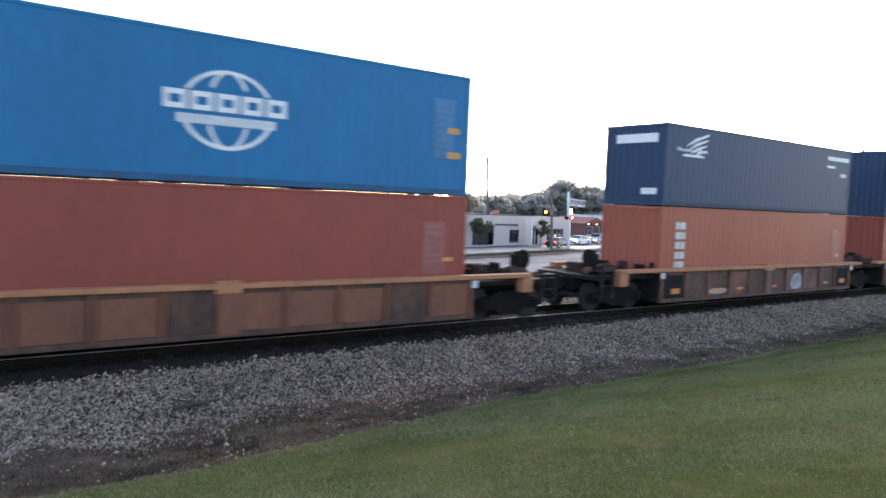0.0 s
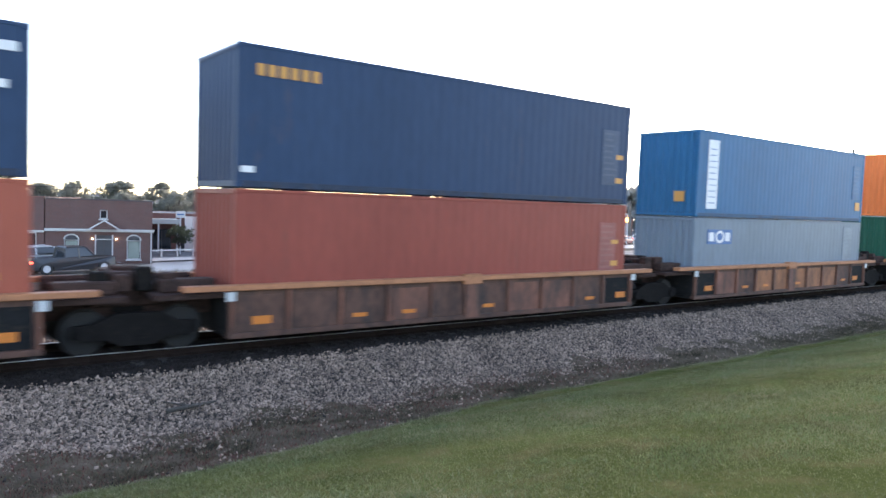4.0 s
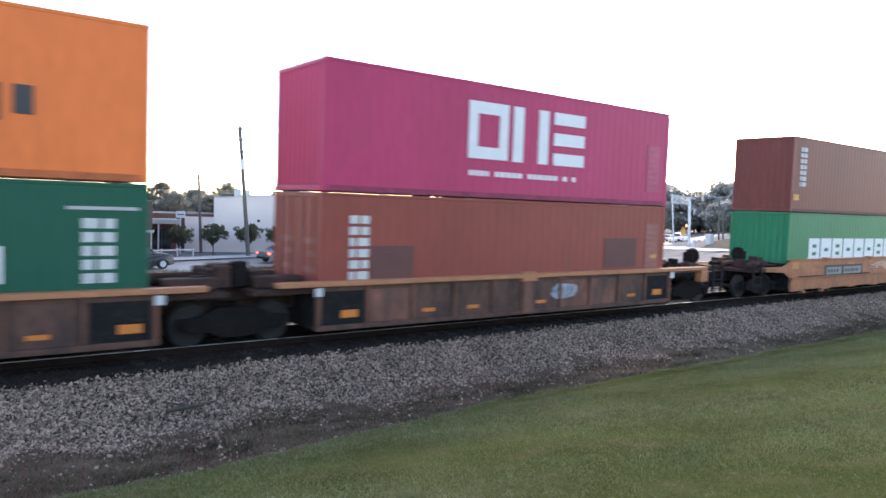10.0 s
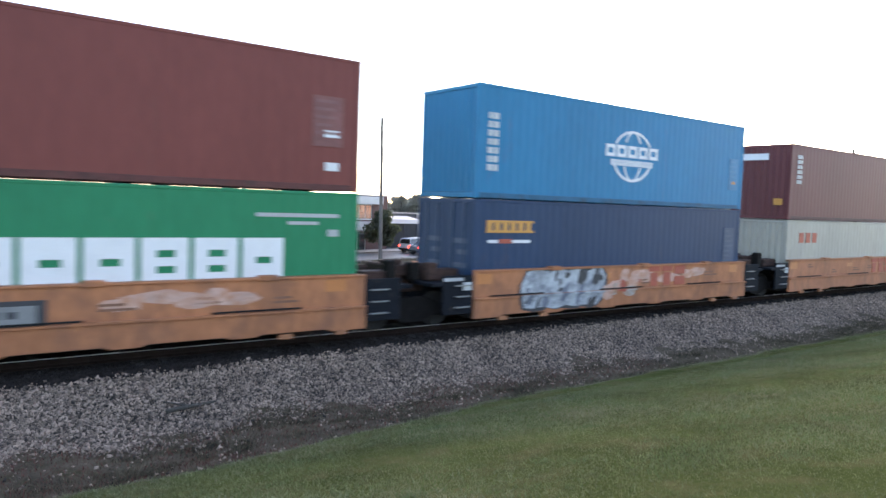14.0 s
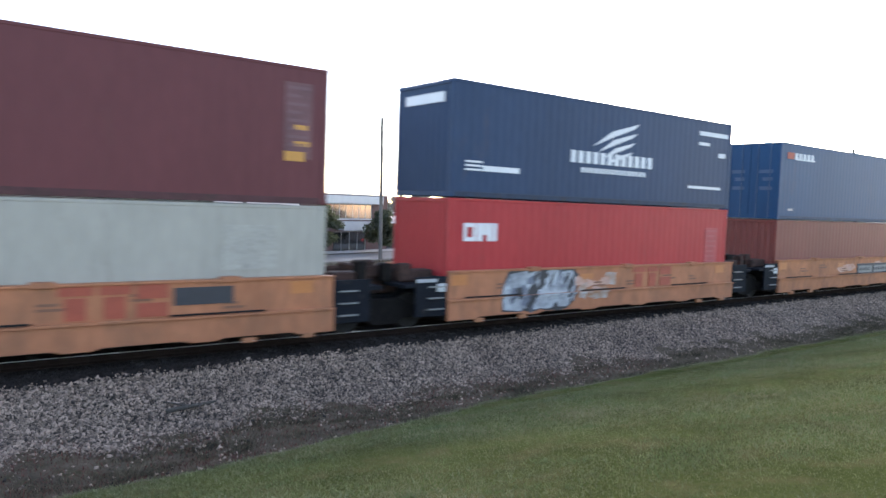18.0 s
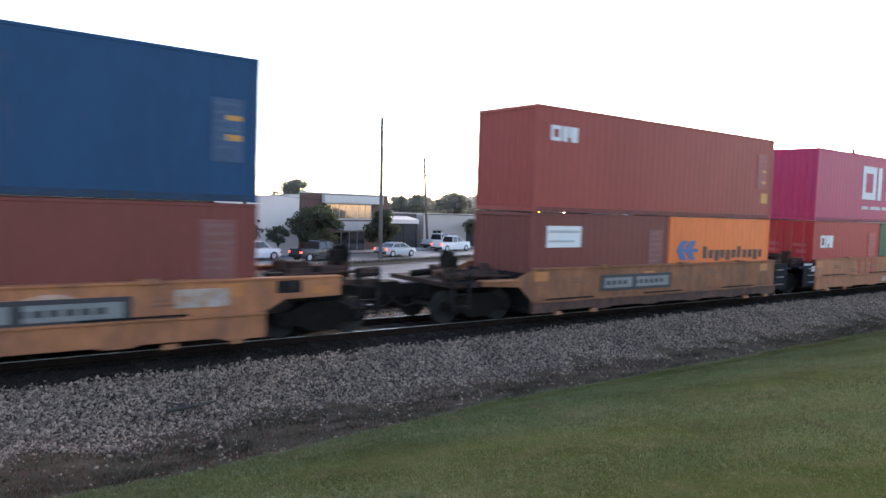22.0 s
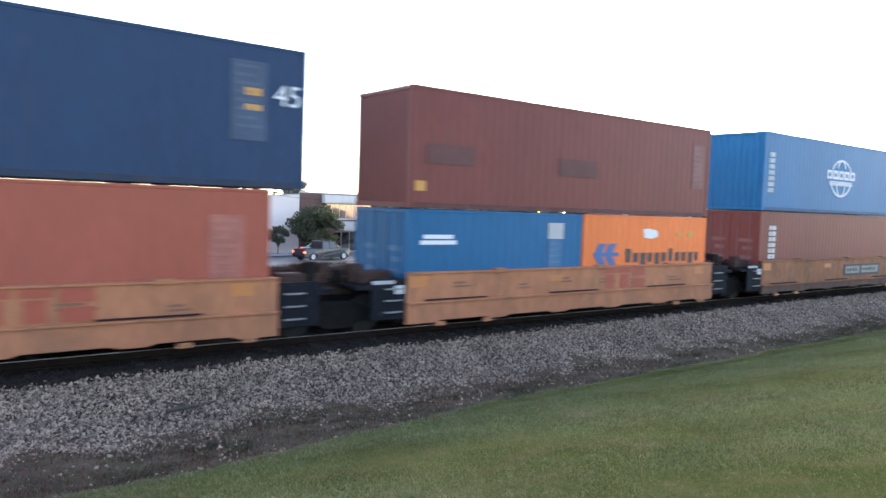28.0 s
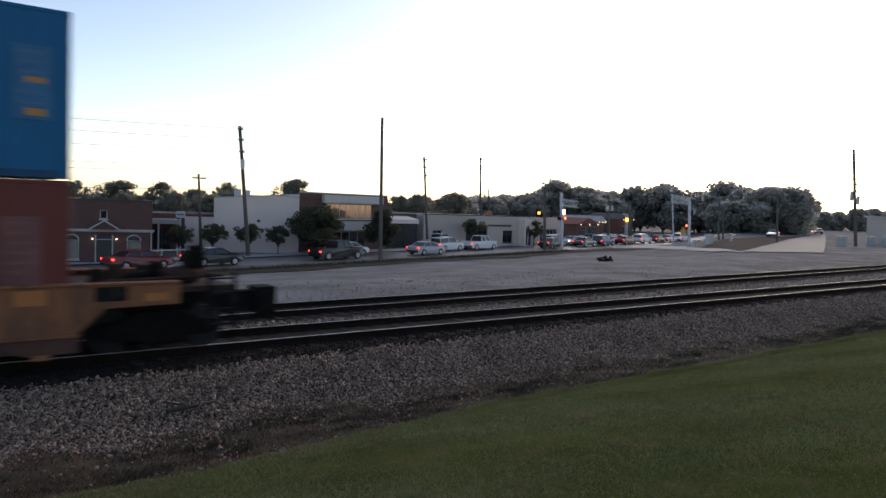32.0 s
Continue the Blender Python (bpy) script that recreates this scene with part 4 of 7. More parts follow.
def stack(c, low_h, lows, up):
    """lows: (x offset, length, height, paint, label, doors); up: (length, height, paint, label, doors). Returns all."""
    got = []
    for dx, ln, h, paint, label, doors in lows:
        got.append(place(container(ln, h, paint, label, doors), c + dx, LOW))
    ln, h, paint, label, doors = up
    got.append(place(container(ln, h, paint, label, doors), c, upper_z(low_h)))
    return got


FT40, FT20, FT45 = 12.192, 6.058, 13.716
CX = [u[0] for u in UNITS]
UP, UPS = upper_z(HC), upper_z(STD)

lo, up = stack(CX[0], HC, [(0, FT40, HC, "redbrown", "red-brown steel container in a well car", False)], (FT40, HC, "bright_blue", "blue steel container with a white globe emblem", False))
globe(up, 0.0, 4.68 - UP, 1.0, SIDE)
id_column(up, -5.70, 3.92 - UP, 5.42 - UP, HC, SIDE, w=0.32)
data_bars(up, UP, 5.05, 5.45, 7, 0.5, seed=1)
bars(up, "yellow_label", "yellow_mark", UP, [(5.42, 4.72, 5.75, 4.86), (5.42, 4.12, 5.8, 4.28)], "small yellow labels")
data_bars(lo, LOW, 4.85, 2.5, 6, 0.55, seed=2)
bars(lo, "yellow_label", "yellow_mark", LOW, [(5.4, 1.62, 5.7, 1.72)], "small yellow labels")

lo, up = stack(CX[1], HC, [(0, FT40, HC, "brick_orange", "orange-brown steel container in a well car", False)], (FT40, STD, "navy", "dark navy container with a white wing emblem", False))
wing_emblem(up, UP, -5.1, 5.12, 0.95)
word_bars(up, "white_mark", UP, -5.48, -3.86, 4.98, 5.12, 9, 4, "white lettering drawn as a bar")
bars(up, "name_bar", "white_mark", UP, [(-5.2, 4.84, -4.1, 4.92)])
bars(up, "name_bar", "white_mark", UP, [(4.2, 5.34, 5.9, 5.50), (4.2, 5.04, 4.8, 5.14), (5.3, 4.72, 5.75, 4.86)], "white bars near the end")
boxes("end_bar", M["white_mark"], up, (-6.1, -0.9, 2.0, -6.09, 0.75, 2.28), label="white bar on the end wall")
boxes("end_bar", M["white_mark"], up, (-6.1, -0.95, 0.35, -6.09, -0.35, 0.55), label="white bar on the end wall")
id_column(lo, -5.34, 1.2 - LOW, 2.78 - LOW, HC, SIDE, w=0.48, n=5)
data_bars(lo, LOW, 5.0, 2.55, 6, 0.55, seed=3)
bars(lo, "yellow_label", "yellow_mark", LOW, [(5.3, 1.5, 5.6, 1.62)], "small yellow labels")

lo, up = stack(CX[2], HC, [(0, FT40, HC, "redbrown", "red-brown steel container in a well car", False)], (FT40, HC, "navy", "dark navy steel container with a small yellow label", False))
word_bars(up, "yellow_mark", UP, -5.67, -4.18, 5.52, 5.76, 6, 6, "faded yellow lettering drawn as a bar", 0.9)
bars(up, "safety_label", "white_mark", UP, [(-5.98, 3.55, -5.7, 3.68)])
data_bars(up, UP, 4.95, 5.3, 8, 0.6, seed=4)
bars(up, "yellow_label", "yellow_mark", UP, [(5.5, 4.55, 5.8, 4.68), (5.5, 3.85, 5.8, 4.0)], "small yellow labels")
data_bars(lo, LOW, 5.0, 2.6, 8, 0.6, seed=5)
bars(lo, "yellow_label", "yellow_mark", LOW, [(5.45, 2.05, 5.75, 2.17), (5.45, 1.4, 5.75, 1.55)], "small yellow labels")

lo, up = stack(CX[3], STD, [(0, FT40, STD, "grey_blue", "grey-blue steel container with a blue and white plate", False)], (FT40, HC, "blue", "blue steel container with a white number strip", False))
bars(up, "number_strip", "white_mark", UPS, [(-5.52, 3.22, -4.92, 5.53)], "upright white strip")
bars(up, "number_column", "blue_mark", UPS, [(-5.42, 3.4 + k * 0.2, -5.05, 3.44 + k * 0.2) for k in range(10)])
square_mark(up, UPS, 5.42, 3.41, 0.4, 0.34)
data_bars(up, UPS, 5.15, 5.2, 7, 0.5, seed=6)
boxes("safety_label", M["yellow_mark"], up, (-6.105, -0.75, 0.5, -6.09, -0.35, 0.85), label="square yellow safety label")
bars(lo, "plate", "blue_mark", LOW, [(-5.33, 2.02, -3.87, 2.52)], "blue plate with a white middle")
mark("plate_mark", lo, M["white_mark"], ring(-4.6, 2.27 - LOW, 0.26, 0.22, 0.09, 0, 360, 16) + [rect(-5.25, 2.12 - LOW, -4.95, 2.42 - LOW), rect(-4.28, 2.12 - LOW, -3.98, 2.42 - LOW)], SIDE - 0.003)
data_bars(lo, LOW, 4.6, 2.6, 7, 0.7, seed=7)

lo, up = stack(CX[4], HC, [(0, FT40, HC, "green", "dark green steel container with large white blocks", False)], (FT40, HC, "orange", "bright orange steel container with blue emblem", False))
arrow_emblem(up, UP, -4.34, -2.54, 4.08, 5.3)
word_bars(up, "dark_mark", UP, -1.89, 4.46, 4.18, 5.02, 11, 11, "large dark lettering drawn as blocks", 0.35)
for a, b in ((-3.65, -2.73), (-1.44, -0.45), (0.69, 1.59), (2.75, 3.72)):
    blocks(lo, "name_block", "white_mark", LOW, [(a, b)], 1.43, 2.07, 1, "large white block")
id_column(lo, 4.95, 1.36 - LOW, 2.6 - LOW, HC, SIDE, w=0.55, n=5)
bars(lo, "name_bar", "grey_mark", LOW, [(4.7, 2.72, 5.9, 2.78)])

lo, up = stack(CX[5], HC, [(0, FT40, HC, "redbrown", "red-brown container with door bars, dark patches", True)], (FT40, HC, "magenta", "magenta steel container with large white blocks", False))
big_name(up, UP)
data_bars(up, UP, 5.1, 5.0, 7, 0.5, seed=8)
id_column(lo, -5.36, 1.24 - LOW, 2.76 - LOW, HC, SIDE, w=0.5, n=6)
bars(lo, "patch", "patch", LOW, [(-4.8, 1.22, -3.62, 2.04), (3.24, 1.35, 4.7, 2.22)], "dark repainted patch")
data_bars(lo, LOW, 5.2, 2.6, 7, 0.5, seed=9)
bars(lo, "yellow_label", "yellow_mark", LOW, [(5.4, 1.6, 5.7, 1.72)], "small yellow labels")

lo, up = stack(CX[6], HC, [(0, FT40, HC, "bright_green", "bright green container with large white blocks", False)], (FT40, HC, "maroon", "dull maroon steel container with white number column", False))
id_column(up, -5.5, 4.21 - UP, 5.77 - UP, HC, SIDE, w=0.46, n=7)
square_mark(up, UP, -5.88, 3.70, 0.38, 0.22)
bars(up, "safety_label", "white_mark", UP, [(5.24, 3.68, 5.56, 3.86), (5.2, 4.4, 5.55, 4.55)])
data_bars(up, UP, 5.0, 5.2, 5, 0.6, seed=10)
for i in range(9):
    a = -4.46 + i * 0.985
    blocks(lo, "name_block", "white_mark", LOW, [(a, a + 0.88)], 1.30, 2.22, 2 if i in (0, 2, 6, 7) else 1, "large white block")
bars(lo, "name_bar", "grey_mark", LOW, [(3.7, 2.66, 5.6, 2.74), (4.4, 2.5, 5.1, 2.57), (5.35, 2.25, 5.6, 2.4)])

lo, up = stack(CX[7], HC, [(0, FT40, HC, "ink_blue", "dark blue steel container with a yellow name plate", True)], (FT40, HC, "sky_blue", "bright blue steel container with a white globe emblem", False))
globe(up, 0.02, 4.68 - UP, 0.98, SIDE)
id_column(up, -5.72, 3.92 - UP, 5.46 - UP, HC, SIDE, w=0.34)
data_bars(up, UP, 5.3, 4.9, 5, 0.4, seed=12)
bars(up, "yellow_label", "yellow_mark", UP, [(5.4, 4.1, 5.62, 4.2)])
word_bars(lo, "yellow_mark", LOW, -5.66, -4.0, 2.36, 2.66, 6, 13, "yellow lettering drawn as a bar", 1.0)
bars(lo, "name_bar", "yellow_mark", LOW, [(-5.66, 2.62, -4.0, 2.68), (-5.66, 2.36, -4.0, 2.42)])
bars(lo, "name_bar", "white_mark", LOW, [(-5.6, 2.09, -5.25, 2.17), (-4.75, 2.09, -4.1, 2.17)])
bars(lo, "name_bar", "red_mark", LOW, [(-5.22, 2.08, -4.78, 2.19)])
data_bars(lo, LOW, 5.2, 2.5, 6, 0.5, seed=14)

lo, up = stack(CX[8], STD, [(0, FT40, STD, "pale_grey", "pale grey steel container with red lettering bars", False)], (FT40, HC, "plum", "dark plum steel container with a small white mark", False))
id_column(up, -5.6, 4.3 - UPS, 5.45 - UPS, HC, SIDE, w=0.34, n=6)
boxes("end_bar", M["white_mark"], up, (-6.1, -0.3, 2.3, -6.09, 0.9, 2.55), label="white bars on the end wall")
boxes("safety_label", M["yellow_mark"], up, (-6.105, -0.95, 0.55, -6.09, -0.6, 0.8))
square_mark(up, UPS, 5.08, 3.84, 0.46, 0.2)
data_bars(up, UPS, 5.15, 5.4, 8, 0.5, seed=15)
bars(up, "yellow_label", "yellow_mark", UPS, [(5.3, 4.5, 5.6, 4.6), (5.3, 4.15, 5.65, 4.26)])
word_bars(lo, "red_mark", LOW, -5.14, -3.6, 2.05, 2.44, 3, 16, "red lettering drawn as a bar", 1.0)
data_bars(lo, LOW, 3.9, 2.4, 4, 1.0, seed=17)

lo, up = stack(CX[9], HC, [(0, FT40, HC, "red", "bright red steel container with a white name plate", False)], (FT40, HC, "navy", "dark navy container with a white wing emblem", False))
wing_emblem(up, UP, -0.95, 4.84, 1.5)
word_bars(up, "white_mark", UP, -1.85, 1.86, 4.36, 4.70, 12, 18, "white lettering drawn as a bar", 1.0)
word_bars(up, "white_mark", UP, -1.4, 1.53, 4.10, 4.24, 16, 19, "small white lettering drawn as a bar", 1.0)
bars(up, "name_bar", "white_mark", UP, [(4.2, 5.62, 5.85, 5.76), (4.2, 5.3, 4.8, 5.40), (3.7, 3.86, 5.56, 3.95), (5.35, 4.95, 5.75, 5.1), (-5.05, 3.92, -3.8, 4.06)], "white bars near the end")
mark("flag", up, M["white_mark"], [rect(-5.62, 3.92 - UP + k * 0.1, -5.08, 3.97 - UP + k * 0.1) for k in range(3)], SIDE, "small striped flag label")
boxes("end_bar", M["white_mark"], up, (-6.1, -0.9, 2.35, -6.09, 0.8, 2.6), label="white bars on the end wall")
ring_block(lo, LOW, "white_mark", -5.6, -5.2, 2.14, 2.6, 0.1)
bars(lo, "name_block", "white_mark", LOW, [(-5.16, 2.14, -4.98, 2.6), (-4.96, 2.3, -4.84, 2.6), (-4.82, 2.14, -4.66, 2.6), (-4.62, 2.14, -4.5, 2.6)], "white lettering drawn as blocks")
data_bars(lo, LOW, 4.9, 2.5, 7, 0.6, seed=20)

lo, up = stack(CX[10], STD, [(0, FT40, STD, "maroon", "dull maroon steel container in a well car", False)], (FT40, HC, "mid_blue", "dark blue steel container with white name bars", True))
word_bars(up, "white_mark", UPS, -5.05, -3.5, 5.22, 5.48, 5, 21, "white lettering drawn as a bar", 1.0)
bars(up, "name_bar", "white_mark", UPS, [(-5.05, 5.22, -3.5, 5.28)])
bars(up, "name_bar", "red_mark", UPS, [(-5.62, 5.24, -5.12, 5.48)], "red square mark")
bars(up, "name_bar", "grey_mark", UPS, [(-5.35, 3.28, -5.0, 3.36)])
data_bars(up, UPS, 5.2, 4.9, 6, 0.5, seed=22)
bars(up, "yellow_label", "yellow_mark", UPS, [(5.4, 4.55, 5.72, 4.65), (5.4, 4.15, 5.72, 4.27)])
data_bars(lo, LOW, 5.0, 2.5, 6, 0.6, seed=23)

lo, lo2, up = stack(CX[11], STD, [(-3.06, FT20, STD, "maroon", "short dull maroon container with a pale poster", False), (3.06, FT20, STD, "orange", "short bright orange container with blue emblem", False)],
                    (FT40, HC, "rust_red", "rust-red steel container with a white name plate", False))
ring_block(up, UPS, "white_mark", -5.5, -5.1, 4.9, 5.32, 0.1)
bars(up, "name_block", "white_mark", UPS, [(-5.04, 4.9, -4.86, 5.32), (-4.82, 5.02, -4.72, 5.32), (-4.7, 4.9, -4.44, 5.32)], "white lettering drawn as blocks")
square_mark(up, UPS, 5.35, 3.5, 0.42, 0.36)
data_bars(up, UPS, 5.1, 5.2, 6, 0.5, seed=24)
bars(up, "yellow_label", "yellow_mark", UPS, [(5.35, 4.6, 5.62, 4.7), (5.35, 4.2, 5.62, 4.3)])
bars(lo, "poster", "white_mark", LOW, [(-5.5 + 3.06, 1.96, -4.12 + 3.06, 2.56)], "pale poster with blue bands")
mark("poster_band", lo, M["grey_mark"], [rect(-5.42 + 3.06, 2.36 - LOW, -4.2 + 3.06, 2.44 - LOW), rect(-5.42 + 3.06, 2.1 - LOW, -4.4 + 3.06, 2.16 - LOW)], SIDE - 0.003)
data_bars(lo, LOW, 2.1, 2.4, 6, 0.6, seed=25)
arrow_emblem(lo2, LOW, 0.45 - 3.06, 1.6 - 3.06, 1.5, 2.14)
word_bars(lo2, "dark_mark", LOW, 1.95 - 3.06, 5.78 - 3.06, 1.46, 1.95, 11, 11, "dark lettering drawn as blocks", 0.35)

lo, lo2, up = stack(CX[12], STD, [(-3.06, FT20, STD, "red", "short red container with door bars and white plate", True), (3.06, FT20, STD, "green", "short dark green container with white blocks", False)],
                    (FT40, HC, "magenta", "magenta steel container with large white blocks", False))
big_name(up, UPS + 0.0)
for o in up.children:
    if o.name.split(".")[0] in ("name_block", "motto_line"):
        o.location.z -= 0.31
square_mark(up, UPS, 5.45, 3.55, 0.3, 0.24)
data_bars(up, UPS, 5.2, 4.9, 5, 0.5, seed=26)
ring_block(lo, LOW, "white_mark", -5.46 + 3.06, -5.06 + 3.06, 1.84, 2.34, 0.1)
bars(lo, "name_block", "white_mark", LOW, [(-5.0 + 3.06, 1.84, -4.84 + 3.06, 2.34), (-4.82 + 3.06, 2.0, -4.72 + 3.06, 2.34), (-4.7 + 3.06, 1.84, -4.42 + 3.06, 2.34)], "white lettering drawn as blocks")
data_bars(lo, LOW, 2.0, 2.4, 6, 0.6, seed=27)
for k in range(4):
    a = 1.36 + k * 0.9 - 3.06
    blocks(lo2, "name_block", "white_mark", LOW, [(a, a + 0.78)], 1.36, 1.95, 1, "large white block")
bars(lo2, "number_column", "white_mark", LOW, [(5.2 - 3.06, 1.5, 5.6 - 3.06, 2.25), (5.0 - 3.06, 2.3, 5.75 - 3.06, 2.4)], "white number strip")

lo, up = stack(CX[13], HC, [(0, FT40, HC, "brick_orange", "orange-brown container with white number bars", True)], (FT45, HC, "navy", "long dark navy container with a white size mark", False))
word_bars(up, "yellow_mark", UP, -5.86, -4.22, 5.56, 5.78, 6, 28, "faded yellow lettering drawn as a bar", 1.0)
data_bars(up, UP, 5.3, 5.7, 8, 0.6, "grey_mark", seed=29)
bars(up, "yellow_label", "yellow_mark", UP, [(5.5, 5.1, 5.85, 5.25), (5.5, 4.8, 5.85, 4.92)])


def size_mark(root, text, m, size):
    cu = bpy.data.curves.new("size_mark", "FONT")
    cu.body, cu.size, cu.extrude = text, size, 0.004
    ob = new("size_mark", cu)
    dg = bpy.context.evaluated_depsgraph_get()
    me = bpy.data.meshes.new_from_object(ob.evaluated_get(dg))
    bpy.data.objects.remove(ob)
    me.materials.append(M["white_mark"])
    o = new("size_mark", me)
    o.parent = root
    o.matrix_local = m
    o["label"] = "white size number"
    return o


size_mark(up, "45", pose(6.12, SIDE - 0.004, 4.95 - UP, 90, 0, 0), 0.62)
size_mark(up, "45", pose(-6.862, 0.2, 4.95 - UP, 90, 0, -90), 0.62)
data_bars(lo, LOW, 4.9, 2.6, 7, 0.6, seed=30)

lo, lo2, up = stack(CX[14], STD, [(-3.06, FT20, STD, "blue", "short blue container with small white bars", True), (3.06, FT20, STD, "orange", "short bright orange container with blue emblem", False)],
                    (FT40, HC, "maroon", "dull maroon steel container with dark patches", False))
bars(up, "patch", "patch", UPS, [(-5.57, 4.02, -4.1, 4.5), (-1.07, 3.95, 0.5, 4.43)], "dark repainted patch")
square_mark(up, UPS, -5.9, 3.35, 0.3, 0.24)
data_bars(up, UPS, 5.2, 5.2, 7, 0.5, seed=31)
bars(lo, "name_bar", "white_mark", LOW, [(-5.69 + 3.06, 2.06, -4.6 + 3.06, 2.16), (-5.6 + 3.06, 2.2, -4.7 + 3.06, 2.3)], "small white lettering bars")
bars(lo, "label_panel", "grey_mark", LOW, [(-1.39 + 3.06, 2.2, -0.8 + 3.06, 2.64)], "pale blue panel")
data_bars(lo, LOW, -1.3 + 3.06, 2.1, 5, 0.4, seed=32)
arrow_emblem(lo2, LOW, 0.5 - 3.06, 1.6 - 3.06, 1.42, 2.06)
word_bars(lo2, "dark_mark", LOW, 1.97 - 3.06, 5.85 - 3.06, 1.40, 1.9, 11, 11, "dark lettering drawn as blocks", 0.35)
mark("label_panel", lo2, M["white_mark"], [[(-0.3, 2.5 - LOW), (-0.25, 2.25 - LOW), (0.1, 2.2 - LOW), (0.42, 2.28 - LOW), (0.38, 2.45 - LOW), (0.0, 2.52 - LOW)]], SIDE, "torn white sticker")
bars(lo2, "yellow_label", "yellow_mark", LOW, [(1.4, 2.28, 1.7, 2.4), (2.0, 2.25, 2.3, 2.45)])

lo, up = stack(CX[15], HC, [(0, FT40, HC, "maroon", "dull maroon container with white number column", True)], (FT40, HC, "bright_blue", "bright blue steel container with a white globe emblem", False))
globe(up, -0.06, 4.69 - UP, 0.98, SIDE)
id_column(up, -5.72, 3.9 - UP, 5.42 - UP, HC, SIDE, w=0.34)
data_bars(up, UP, 5.3, 5.4, 6, 0.45, seed=33)
bars(up, "yellow_label", "yellow_mark", UP, [(5.4, 4.85, 5.7, 4.95), (5.4, 4.3, 5.7, 4.42)])
id_column(lo, -5.46, 1.44 - LOW, 2.72 - LOW, HC, SIDE, w=0.46, n=6)
data_bars(lo, LOW, 5.1, 2.5, 6, 0.5, seed=34)

# ---- markings on the yellow cars: coordinates on the car's own side ----
CS = -1.455


def car_bars(i, name, m, rects, label="", y=None):
    return mark(name, CARS[i][0], M[m], [rect(*r) for r in rects], CS if y is None else y, label)


def name_on_car(i, x):
    car_bars(i, "name_bar", "red_mark", [(x, 1.2, x + 0.56, 1.36), (x + 0.1, 0.76, x + 0.44, 1.16), (x + 0.66, 1.2, x + 1.2, 1.36), (x + 0.74, 0.76, x + 1.1, 1.16),
                                          (x + 1.3, 1.1, x + 1.86, 1.36), (x + 1.3, 0.76, x + 1.86, 1.02)], "red-brown lettering drawn as a bar")


for i, x in ((7, 0.78), (8, 0.83), (9, 0.84), (12, -2.55), (13, 0.85), (14, 0.74)):
    name_on_car(i, x)
car_bars(8, "patch", "dark_mark", [(2.8, 0.94, 3.95, 1.28)], "dark painted-over patch")
for i, x in ((6, -3.4), (10, 0.36), (11, -3.34), (15, 0.30)):
    car_bars(i, "board", "dark_mark", [(x - 0.1, 0.68, x + 3.25, 1.16)], "dark board with two pale plates")
    car_bars(i, "plate", "plate_grey", [(x + 0.05, 0.77, x + 1.3, 1.07), (x + 1.5, 0.77, x + 3.1, 1.07)], "pale grey plate", CS - 0.006)
    car_bars(i, "plate_line", "dark_mark", [(x + 0.15 + k * 0.25, 0.86, x + 0.3 + k * 0.25, 0.98) for k in range(11) if k != 4], "", CS - 0.010)
car_bars(10, "patch", "smear", [(4.38, 0.88, 5.45, 1.24)], "pale painted-over patch")
car_bars(12, "patch", "smear", [(-0.2, 0.34, 0.5, 0.54)], "", -1.492)


def spray(i, m, pts, depth, plain=False):
    """One patch of spray paint, a polygon of (x, z), laid on the upper sheet and on the lower side of a car."""
    bands = ((-9, 9, -1.3985),) if plain else ((0.722, 1.368, -1.4425), (0.665, 0.722, -1.5365), (0.24, 0.665, -1.4925))
    for a, b, y in bands:
        cut = list(pts)
        for keep, edge in ((1, a), (-1, b)):
            nxt = []
            for p, q in zip(cut, cut[1:] + cut[:1]):
                if keep * (p[1] - edge) >= 0:
                    nxt.append(p)
                if (p[1] - edge) * (q[1] - edge) < 0:
                    k = (edge - p[1]) / (q[1] - p[1])
                    nxt.append((p[0] + k * (q[0] - p[0]), edge))
            cut = nxt
        if len(cut) > 2 and max(z for x, z in cut) - min(z for x, z in cut) > 0.03:
            bm = bmesh.new()
            prism(bm, cut, "y", y - 0.002 - depth, y + 0.004)
            part("spray_patch", bm, M[m], CARS[i][0], "patch of spray-painted graffiti")


def blot(rng, x, z, w, h, lean, n=9, rough=0.16):
    """An uneven rounded outline round (x, z)."""
    out = []
    for k in range(n):
        a = 2 * math.pi * k / n
        c, s_ = math.cos(a), math.sin(a)
        f = 1 / max(abs(c), abs(s_)) ** 0.6 * (1 + rng.uniform(-rough, rough))
        out.append((x + 0.5 * w * c * f + lean * 0.5 * h * s_ * f, z + 0.5 * h * s_ * f))
    return out


